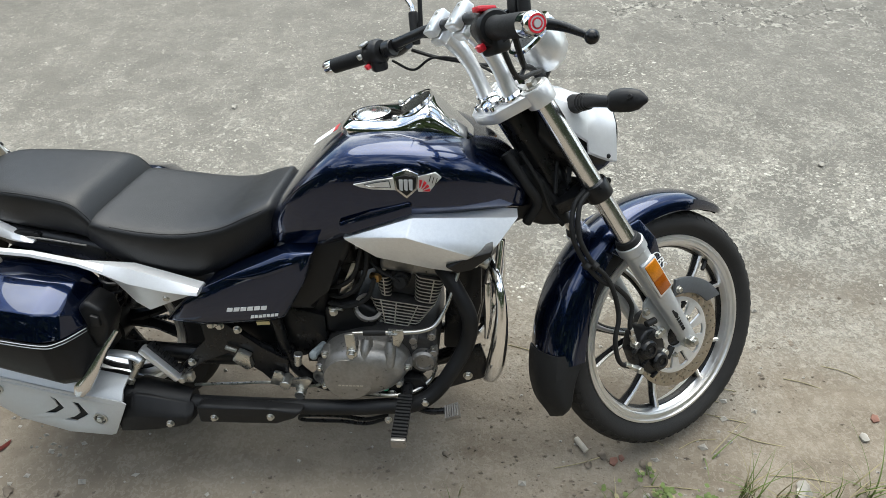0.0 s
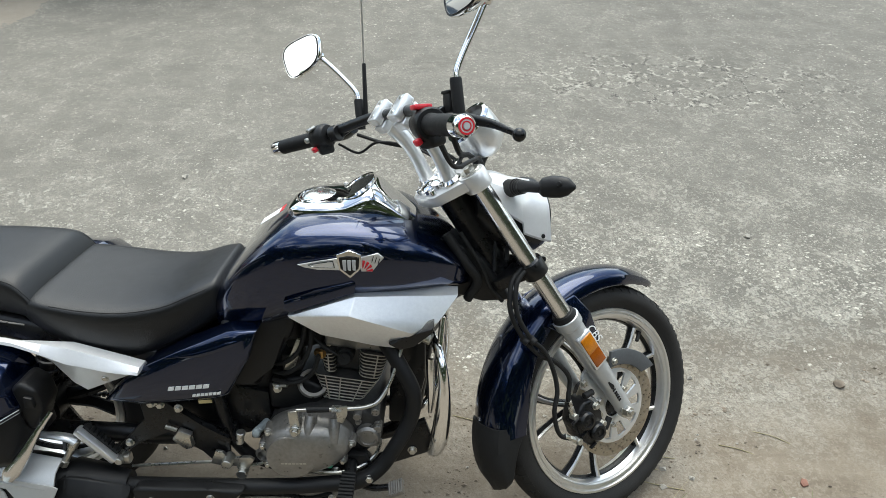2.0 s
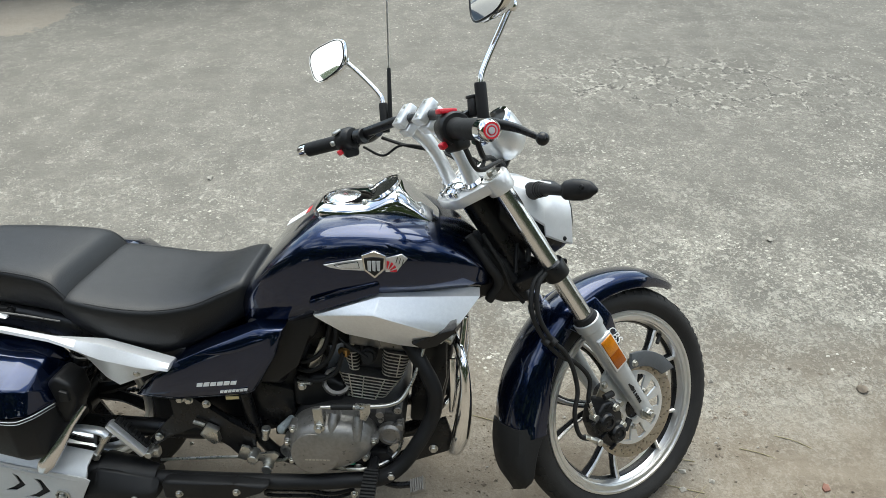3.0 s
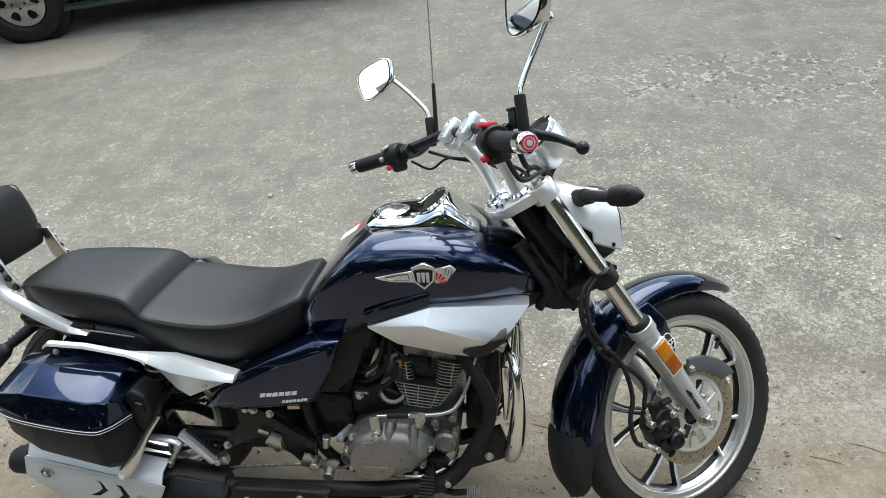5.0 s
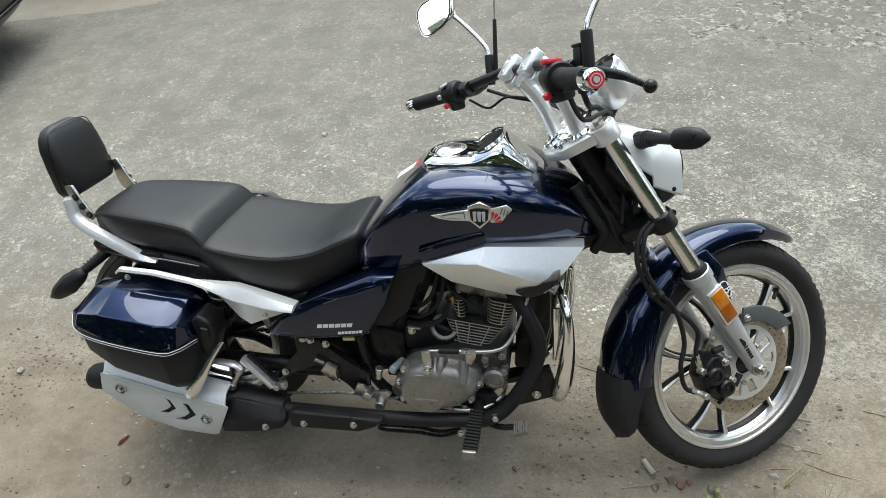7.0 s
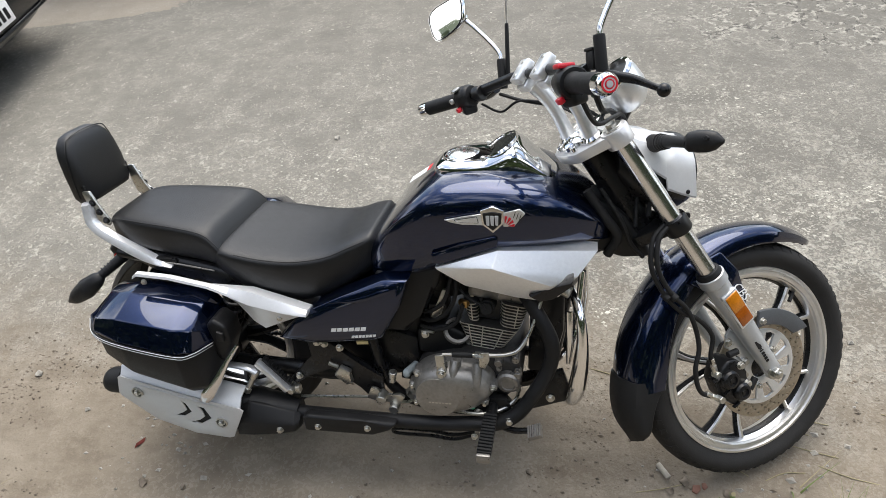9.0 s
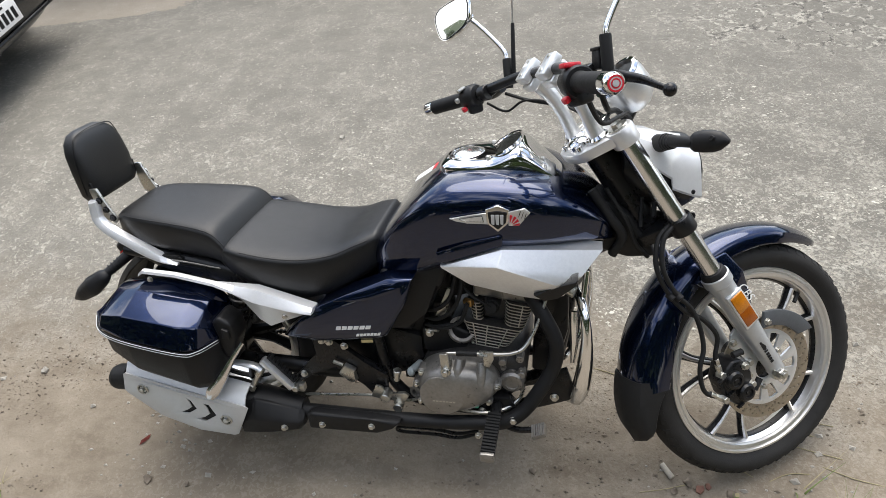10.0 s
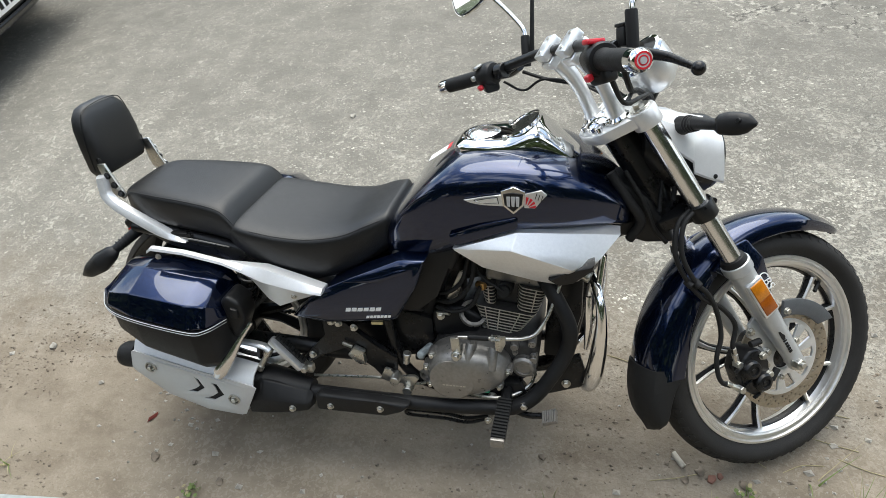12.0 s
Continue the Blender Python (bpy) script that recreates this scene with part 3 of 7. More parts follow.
def make_front_wheel():
    at = HEAD @ pose(0.045, 0, 0)
    wheel = part("front_wheel", rim_bm(0.242, 0.032), STEEL, bike, "cast alloy front wheel with polished rim", turn=at)
    tyre = part("tyre", tyre_bm(0.304, 0.088, 0.242), TYRE, wheel, turn=at)
    blocks = []
    for k in range(64):
        a = 2 * math.pi * k / 64
        for s in (-1, 1):
            blocks.append(box((0.2968, s * (0.018 + 0.004 * (k % 2)), 0), (0.006, 0.018, 0.017), 0, pose(0, 0, 0, 0, 0, s * 20) @ pose(0, 0, 0, s * 14, 0, 0)))
            blocks.append(box((0.2883, s * 0.0345, 0), (0.006, 0.012, 0.013), 0, pose(0, 0, 0, 0, 0, s * 52)))
            for b in blocks[-2:]:
                b.transform(pose(0, 0, 0, 0, math.degrees(a + (0.05 if s > 0 else 0)), 0))
    part("tread", merged(*blocks), TYRE, tyre, turn=at, smooth=0)
    part("rim_barrel", barrel_bm(0.242, 0.032), SATIN, wheel, turn=at)
    part("hub", lathe([(0.0, -0.055), (0.032, -0.055), (0.036, -0.04), (0.040, 0.04), (0.032, 0.055), (0, 0.055)], 32, "Y"), SATIN, wheel, turn=at)
    for i in range(5):
        for s in (-1, 1):
            a0, a1 = radians(SPOKE0 + 72 * i + s * 4), radians(SPOKE0 + 72 * i + s * 15)
            mid = (a0 + a1) / 2 - s * radians(3.5)
            pts = [(0.034, a0), (0.10, mid), (0.165, a0 * 0.35 + a1 * 0.65), (0.212, a1)]
            line = [(r * math.cos(a), 0, r * math.sin(a)) for r, a in pts]
            part("spoke", tube(line, [0.017, 0.0105, 0.009, 0.0125], 8, 5, flat=0.9, side=(0, 1, 0)), SATIN, wheel, turn=at)
            edge = [(x, -0.0100, z) for x, y, z in line[1:]]
            part("spoke_edge", tube(edge, [0.0035, 0.0045, 0.006], 6, 5), STEEL, wheel, "machined bright spoke edge", turn=at)
    # drilled brake disc on the machine's right
    holes = [circle(0.0032, 10, (r * math.cos(a), r * math.sin(a))) for k in range(24) for j, r in enumerate((0.104, 0.113, 0.122)) for a in [2 * math.pi * (k + j * 0.33) / 24]]
    ring = pierced([circle(0.130, 96), circle(0.094, 72), *holes], 0.004)
    disc = part("brake_disc", ring, DISC, wheel, "drilled steel brake disc", turn=at @ pose(0, -0.062, 0, 90, 0, 0))
    slots = []
    for k in range(10):
        a = 2 * math.pi * k / 10
        slots.append([(r * math.cos(a + o), r * math.sin(a + o)) for r, o in ((0.048, -0.20), (0.086, -0.10), (0.088, 0.05), (0.086, 0.24), (0.048, 0.20))])
    part("disc_carrier", pierced([circle(0.096, 72), circle(0.03, 40), *slots], 0.005), SILVER, wheel, turn=at @ pose(0, -0.062, 0, 90, 0, 0))
    for k in range(5):
        a = 2 * math.pi * k / 5 + 0.3
        part("disc_bolt", bolt((0.05 * math.cos(a), -0.064, 0.05 * math.sin(a)), r=0.006), ZINC, wheel, turn=at)
    part("axle", merged(rod((0, -0.075, 0), (0, -0.118, 0), 0.012), bolt((0, -0.104, 0), r=0.014, h=0.014), rod((0, -0.115, 0), (0, -0.128, 0), 0.007)), ZINC, wheel, "zinc-plated axle nut", turn=at)
    part("valve", merged(rod((0.212 * math.cos(0.25), -0.012, 0.212 * math.sin(0.25)), (0.185 * math.cos(0.25), -0.02, 0.185 * math.sin(0.25)), 0.005)), RUBBER, wheel, turn=at)


SPOKE0 = 5.0
make_front_wheel()


def make_rear_wheel():
    at = pose(-0.01, 0, 0.305)
    wheel = part("rear_wheel", rim_bm(0.205, 0.045), STEEL, bike, "cast alloy rear wheel", turn=at)
    part("rim_barrel", barrel_bm(0.205, 0.045), SATIN, wheel, turn=at)
    part("tyre", tyre_bm(0.296, 0.125, 0.205), TYRE, wheel, turn=at)
    part("hub", lathe([(0, -0.07), (0.05, -0.07), (0.055, 0.06), (0, 0.07)], 28, "Y"), SATIN, wheel, turn=at)
    for i in range(5):
        for s in (-1, 1):
            a0, a1 = radians(72 * i + s * 5), radians(72 * i + s * 16)
            part("spoke", tube([(r * math.cos(a), 0, r * math.sin(a)) for r, a in ((0.045, a0), (0.11, (a0 + a1) / 2), (0.175, a1))], [0.02, 0.014, 0.016], 8, 4), SATIN, wheel, turn=at)


make_rear_wheel()


# -- fork, yokes and fender, in the steered frame
DARKAMBER = mat("dark_amber_reflector", (0.30, 0.075, 0.006), 0.2, 0.0, coat=0.5, spread=0.2, scale=300, spec=0.3)


# the legs stand a little flatter than the steering axis
LEGS = HEAD @ pose(0, 0, 0.235, 0, -2.5, 0) @ pose(0, 0, -0.235)


def make_fork():
    for s, nm in ((-1, "fork_leg"), (1, "fork_leg")):
        y = 0.091 * s
        leg = part(nm, lathe([(0, -0.022), (0.018, -0.022), (0.021, -0.015), (0.021, 0.02), (0.0225, 0.06), (0.027, 0.16), (0.0285, 0.285), (0.033, 0.290), (0.033, 0.312), (0.025, 0.316), (0, 0.316)], 28, "Z", (0.041, y, 0)), FORKPAINT, bike, "grey painted lower fork leg", turn=LEGS)
        part("fork_tube", rod((0.041, y, 0.30), (0.041, y, 0.735), 0.0215, 28), TUBE, leg, "chromed fork tube", turn=LEGS)
        part("dust_seal", lathe([(0.0222, 0.305), (0.029, 0.306), (0.030, 0.315), (0.026, 0.326), (0.0222, 0.327)], 28, "Z", (0.041, y, 0), close=True), RUBBER, leg, turn=LEGS)
        part("fork_cap", merged(rod((0.041, y, 0.730), (0.041, y, 0.737), 0.0215, 24), lathe([(0, 0), (0.012, 0), (0.012, 0.008), (0, 0.009)], 6, "Z", (0.041, y, 0.737))), ZINC, leg, turn=LEGS)
        # side reflector
        r = part("reflector", box((0.040, y + s * 0.032, 0.235), (0.034, 0.007, 0.045), 0.002), AMBER, leg, "amber side reflector", turn=LEGS)
        part("reflector_half", box((0.040, y + s * 0.0312, 0.192), (0.034, 0.007, 0.041), 0.002), DARKAMBER, leg, turn=LEGS)
        part("reflector_base", box((0.040, y + s * 0.026, 0.214), (0.044, 0.012, 0.100), 0.004), SILVER, leg, turn=LEGS)
    # top yoke
    out = [(-0.038, -0.045), (-0.044, -0.02), (-0.044, 0.02), (-0.038, 0.045), (-0.008, 0.074), (0.012, 0.094), (0.022, 0.110), (0.040, 0.117), (0.060, 0.110), (0.068, 0.080), (0.058, 0.05), (0.056, -0.05), (0.068, -0.080), (0.060, -0.110), (0.040, -0.117), (0.022, -0.110), (0.012, -0.094), (-0.008, -0.074)]
    yoke = merged(pierced([out], 0.018, 0.003), *[lathe([(0.0218, -0.022), (0.0295, -0.022), (0.0305, -0.020), (0.0305, 0.012), (0.0285, 0.016), (0.0218, 0.016)], 28, "Z", (0.041, sy * 0.091, 0), close=True) for sy in (-1, 1)])
    part("top_yoke", yoke, BRIGHT, bike, "silver cast top yoke", turn=LEGS @ pose(0, 0, 0.716))
    part("lower_yoke", merged(pierced([[(x * 0.9 + 0.003, y * 0.93) for x, y in out]], 0.022, 0.003), *[lathe([(0.0218, -0.020), (0.0285, -0.020), (0.0295, -0.017), (0.0295, 0.015), (0.0280, 0.018), (0.0218, 0.018)], 28, "Z", (0.041, sy * 0.091, 0), close=True) for sy in (-1, 1)], *[rod((0.068, sy * 0.091 - 0.012, 0), (0.068, sy * 0.091 + 0.012, 0), 0.008, 12) for sy in (-1, 1)]), SATIN, bike, turn=LEGS @ pose(0, 0, 0.468))
    part("yoke_nut", merged(lathe([(0, 0), (0.017, 0), (0.017, 0.012), (0.013, 0.016), (0, 0.016)], 6, "Z", (0.045, 0, 0.729))), CHROME, bike, turn=HEAD)
    part("steering_head", rod((0, 0, 0.44), (0, 0, 0.70), 0.034, 28), SATIN, bike, turn=HEAD)


make_fork()


def make_fender():
    c = Vector((0.045, 0, 0))
    rings = []
    n = 44
    for i in range(n + 1):
        u = i / n
        a = radians(22 + u * 128)
        f = min(1.0, u / 0.22)
        tip = max(0.10, f ** 0.45)
        half = 0.060 * tip
        drop = float(np.interp(22 + u * 128, [22, 60, 95, 112, 136, 150], [0.036, 0.040, 0.048, 0.060, 0.084, 0.078])) * tip
        rr = 0.347 - 0.006 * (1 - f) + 0.005 * max(0, u - 0.5)
        sec = [(-1.0, -drop), (-1.01, -drop * 0.72), (-0.99, -drop * 0.38), (-0.90, -0.009), (-0.7, -0.001), (-0.35, 0.004), (0, 0.0055), (0.35, 0.004), (0.7, -0.001), (0.9, -0.009), (0.99, -drop * 0.38), (1.01, -drop * 0.72), (1.0, -drop)]
        outer = [(c.x + (rr + dz) * math.cos(a), half * w, (rr + dz) * math.sin(a)) for w, dz in sec]
        inner = [(c.x + (rr + dz - 0.003) * math.cos(a), half * w * 0.955, (rr + dz - 0.003) * math.sin(a)) for w, dz in reversed(sec)]
        rings.append(outer + inner)
    fender = part("front_fender", loft(rings), NAVY, bike, "glossy navy front fender", turn=HEAD)
    # mudflap
    rings = []
    for i in range(17):
        u = i / 16
        a = radians(145 + 28 * u)
        end = max(0.0, (u - 0.72) / 0.28)
        half, rr, drop = 0.0595 * math.sqrt(max(0.06, 1 - 0.94 * end * end)), 0.353 + 0.010 * math.sin(u * 2.6), 0.076 * (1 - u) ** 0.8 + 0.012
        sec = [(-1, -drop), (-1.0, -drop * 0.45), (-0.93, -0.010), (-0.75, -0.001), (0, 0.006), (0.75, -0.001), (0.93, -0.010), (1.0, -drop * 0.45), (1, -drop)]
        rings.append([(c.x + (rr + dz) * math.cos(a), half * w, (rr + dz) * math.sin(a)) for w, dz in sec] + [(c.x + (rr + dz - 0.004) * math.cos(a), half * w * 0.94, (rr + dz - 0.004) * math.sin(a)) for w, dz in reversed(sec)])
    part("mudflap", loft(rings), RUBBER, fender, "black rubber mudflap", turn=HEAD)
    for s in (-1, 1):
        o = [(-0.005, 0.315), (0.06, 0.335), (0.10, 0.325), (0.115, 0.26), (0.10, 0.19), (0.085, 0.165), (0.06, 0.17), (0.04, 0.235)]
        br = part("fender_bracket", plate(o, s * 0.066, s * 0.074, 0.003), NAVY, fender, turn=HEAD)
        if s < 0:
            part("lettering", lettering("CBS", 0.030), WHITE, br, "white lettering", smooth=0, turn=HEAD @ pose(0.080, -0.0758, 0.236, 90, 0, 0) @ pose(0, 0, 0, 0, 0, -82))


make_fender()


# -- handlebar
def make_bar():
    pts = [(-0.113, -0.395, 0.905), (-0.088, -0.27, 0.902), (-0.045, -0.17, 0.903), (-0.022, -0.10, 0.906), (-0.018, 0, 0.908), (-0.022, 0.10, 0.91), (-0.060, 0.19, 0.915), (-0.105, 0.27, 0.923), (-0.155, 0.385, 0.937)]
    bar = part("handlebar", tube(pts, 0.0115, 14, 8), SATIN, bike, turn=HEAD)
    for s, a, b in ((-1, Vector((-0.115, -0.402, 0.905)), Vector((-0.088, -0.27, 0.902))), (1, Vector((-0.157, 0.388, 0.938)), Vector((-0.108, 0.275, 0.923)))):
        d = (b - a).normalized()
        prof = [(0, 0), (0.0165, 0)] + [q for k in range(14) for q in ((0.0178, 0.004 + k * 0.0082), (0.0166, 0.008 + k * 0.0082))] + [(0.019, 0.122), (0.019, 0.128), (0, 0.128)]
        part("grip", lathe(prof, 24, tuple(d), a + d * 0.012), RUBBER, bar, "black ribbed rubber grip", turn=HEAD)
        part("bar_end", lathe([(0, -0.022), (0.013, -0.022), (0.0170, -0.016), (0.0178, -0.008), (0.0178, 0.014), (0.0, 0.014)], 28, tuple(d), a), CHROME, bar, "chrome bar end weight", turn=HEAD)
        if s < 0:
            part("bar_end_ring", lathe([(0.0098, -0.0232), (0.0125, -0.0232), (0.0128, -0.0205), (0.0098, -0.0205)], 28, tuple(d), a, close=True), RED, bar, "red ring on the bar end", turn=HEAD)
            part("bar_end_ring", lathe([(0.0076, -0.0228), (0.0097, -0.0228), (0.0097, -0.0205), (0.0076, -0.0205)], 28, tuple(d), a, close=True), PALE, bar, turn=HEAD)
            part("bar_end_ring", lathe([(0.0056, -0.0232), (0.0075, -0.0232), (0.0075, -0.0205), (0.0056, -0.0205)], 28, tuple(d), a, close=True), RED, bar, turn=HEAD)
            part("bar_end_boss", lathe([(0, -0.0242), (0.0050, -0.0242), (0.0055, -0.0205), (0, -0.0205)], 20, tuple(d), a), PALE, bar, turn=HEAD)
    # two S-shaped risers with clamps
    for y in (-0.05, 0.05):
        r = part("riser", tube([(-0.009, y, 0.722), (-0.007, y, 0.752), (-0.003, y, 0.795), (-0.004, y, 0.835), (-0.012, y, 0.875), (-0.019, y, 0.90)], [0.0195, 0.0165, 0.0155, 0.0170, 0.0200, 0.0215], 18, 6, flat=0.92, side=(0, 1, 0)), SILVER, bike, "curved silver handlebar riser", turn=HEAD)
        part("riser_clamp", merged(box((-0.021, y, 0.9165), (0.056, 0.040, 0.021), 0.004, pose(0, 0, 0, 0, -22, 0), 3), box((-0.016, y, 0.894), (0.056, 0.040, 0.021), 0.004, pose(0, 0, 0, 0, -22, 0), 3)), SILVER, r, turn=HEAD)
        for dx in (-0.016, 0.016):
            part("clamp_bolt", rod((-0.020 + dx, y, 0.912), (-0.0252 + dx, y, 0.9275 + dx * 0.4), 0.0045), ZINC, r, turn=HEAD)
        part("riser_foot", lathe([(0, 0), (0.025, 0), (0.025, 0.006), (0.019, 0.012), (0, 0.012)], 24, "Z", (-0.009, y, 0.727)), CHROME, r, turn=HEAD)
    # ignition lock between the risers
    lock = part("ignition_lock", lathe([(0, 0), (0.024, 0), (0.024, 0.010), (0.018, 0.016), (0.012, 0.017), (0.011, 0.012), (0, 0.012)], 24, "Z", (-0.036, -0.004, 0.727)), CHROME, bike, "chrome ignition lock surround", turn=HEAD)
    for x, y in ((-0.052, 0.028), (-0.052, -0.034), (-0.020, 0.026), (-0.028, -0.036)):
        part("yoke_stud", rod((x, y, 0.727), (x, y, 0.738), 0.007, 12), CHROME, lock, turn=HEAD)


make_bar()


# -- headlamp and instrument
def make_lamp():
    # the shell's own frame: x along its beam, z across it
    at = HEAD @ pose(0.114, 0, 0.548, 0, 31.0, 0)
    rings = []
    for x, zt, zb, w in [(-0.152, 0.106, 0.084, 0.066), (-0.128, 0.112, 0.058, 0.076), (-0.107, 0.112, 0.034, 0.081), (-0.075, 0.106, 0.011, 0.086), (-0.047, 0.095, -0.008, 0.088), (-0.045, 0.094, -0.031, 0.088), (-0.02, 0.088, -0.042, 0.0895), (0.006, 0.083, -0.052, 0.0900), (0.027, 0.079, -0.058, 0.0890)]:
        h = zt - zb
        sec = [(1.0, 0.0), (1.0, h * 0.35), (0.97, h * 0.58), (0.84, h - 0.026), (0.66, h - 0.008), (0.40, h - 0.004), (0.34, h), (0.0, h + 0.003)]
        line = [(x, -w * k, zb + d) for k, d in sec] + [(x, w * k, zb + d) for k, d in reversed(sec[:-1])]
        rings.append(line + [(px_, py_ * 0.95, pz_ - 0.004) for px_, py_, pz_ in reversed(line)])
    lamp = part("headlamp", loft(rings), BRIGHT, bike, "angular silver cowled headlamp", turn=at, smooth=40)
    st = [(-0.135, 0.060, 0.045, 0.03, 0.0), (-0.10, 0.075, 0.068, 0.01, -0.045), (-0.06, 0.07, 0.077, -0.005, -0.070), (-0.02, 0.06, 0.080, -0.010, -0.083), (0.014, 0.06, 0.082, -0.010, -0.088)]
    part("lower_shell", hull(st, n=36, per=4), SATIN, lamp, turn=at)
    for s in (-1, 1):
        part("cowl_screw", bolt((0.004, s * 0.0895, -0.045), (0, s, 0), 0.004, 0.003), SATIN, lamp, turn=at)
    part("lamp_rim", lathe([(0.085, 0.012), (0.087, 0.02), (0.085, 0.033), (0.078, 0.033), (0.078, 0.012)], 48, "X", close=True), SATIN, lamp, turn=at)
    part("lens", lathe([(0.080, 0.02), (0.078, 0.034), (0.055, 0.043), (0, 0.048)], 40, "X"), MIRROR, lamp, "clear headlamp lens", turn=at)
    inst = part("instrument", lathe([(0, -0.082), (0.026, -0.079), (0.043, -0.064), (0.052, -0.040), (0.056, -0.010), (0.056, 0.006)], 36, (-0.30, 0, 0.95), (0.124, 0, 0.786)), SILVER, bike, "silver round instrument housing", turn=HEAD)
    part("instrument_rim", lathe([(0.055, 0.002), (0.057, 0.006), (0.055, 0.012), (0.048, 0.013), (0.047, 0.002)], 36, (-0.30, 0, 0.95), (0.124, 0, 0.786), close=True), CHROME, inst, turn=HEAD)
    part("dial", lathe([(0.048, 0.006), (0, 0.007)], 32, (-0.30, 0, 0.95), (0.124, 0, 0.786)), SATIN, inst, turn=HEAD)
    part("instrument_bracket", tube([(0.05, 0, 0.70), (0.085, 0, 0.70), (0.120, 0, 0.715)], 0.012, 10), SATIN, inst, turn=HEAD)
    # turn signals on short stalks
    for s in (-1, 1):
        ind = part("turn_signal", tube([(0.088, s * 0.076, 0.642), (0.090, s * 0.10, 0.644), (0.091, s * 0.135, 0.646), (0.094, s * 0.185, 0.641)], [0.021, 0.017, 0.0125, 0.0115], 14, 5), BLACK, bike, "black turn signal on a ribbed stalk", turn=HEAD)
        body = tube([(0.090, s * 0.175, 0.644), (0.095, s * 0.184, 0.641), (0.103, s * 0.200, 0.637), (0.110, s * 0.218, 0.632), (0.116, s * 0.233, 0.628), (0.121, s * 0.247, 0.6235)], [0.009, 0.0195, 0.0225, 0.0220, 0.0175, 0.004], 20, 6, flat=0.66, side=(0.8, 0, -0.6))
        part("signal_body", body, BLACK, ind, turn=HEAD)
        part("signal_lens", ball((0.114, s * 0.212, 0.626), (0.010, 0.022, 0.015), pose(0, 0, 0, 0, 30, s * 20)), AMBER, ind, turn=HEAD)
        for k in range(4):
            part("stalk_rib", rod((0.0905, s * (0.098 + 0.0075 * k), 0.6445), (0.0905, s * (0.1015 + 0.0075 * k), 0.6448), 0.0185 - 0.0011 * k, 14), BLACK, ind, turn=HEAD)
        part("signal_screw", rod((0.108, s * 0.226, 0.640), (0.102, s * 0.228, 0.645), 0.005, 10), BLACK, ind, turn=HEAD)


make_lamp()


# -- scoop panels below the tank
def make_scoop(s):
    V = [(0.667, -0.168, 0.653), (0.813, -0.174, 0.706), (1.026, -0.140, 0.694), (0.802, -0.204, 0.677), (0.933, -0.200, 0.635), (0.850, -0.172, 0.586), (0.735, -0.168, 0.609), (0.983, -0.155, 0.632), (0.90, -0.172, 0.580), (0.945, -0.158, 0.583)]
    F = [(0, 1, 3), (1, 2, 7, 4, 3), (0, 3, 6), (3, 4, 5, 6), (4, 8, 5), (4, 7, 9, 8)]
    bm = bmesh.new()
    vs = [bm.verts.new((x, y, z)) for x, y, z in V]
    for q in F:
        bm.faces.new([vs[i] for i in q])
    edge = [e for e in bm.edges if len(e.link_faces) == 2]
    ext = bmesh.ops.extrude_edge_only(bm, edges=[e for e in bm.edges if len(e.link_faces) == 1])
    for v in [g for g in ext["geom"] if isinstance(g, bmesh.types.BMVert)]:
        v.co.y = -0.10
    bmesh.ops.bevel(bm, geom=edge, offset=0.004, segments=2, affect="EDGES", profile=0.5)
    if s > 0:
        mirror_y(bm)
    scoop = part("scoop_panel", bm, SILVER, bike, "faceted satin silver side panel", smooth=25)
    vent = plate([(0.879, 0.603), (0.917, 0.622), (0.978, 0.648), (0.973, 0.630), (0.935, 0.597), (0.904, 0.588)], -0.193, -0.155, 0.004)
    part("scoop_vent", mirror_y(vent) if s > 0 else vent, SATIN, scoop, "black air vent")


make_scoop(-1), make_scoop(1)


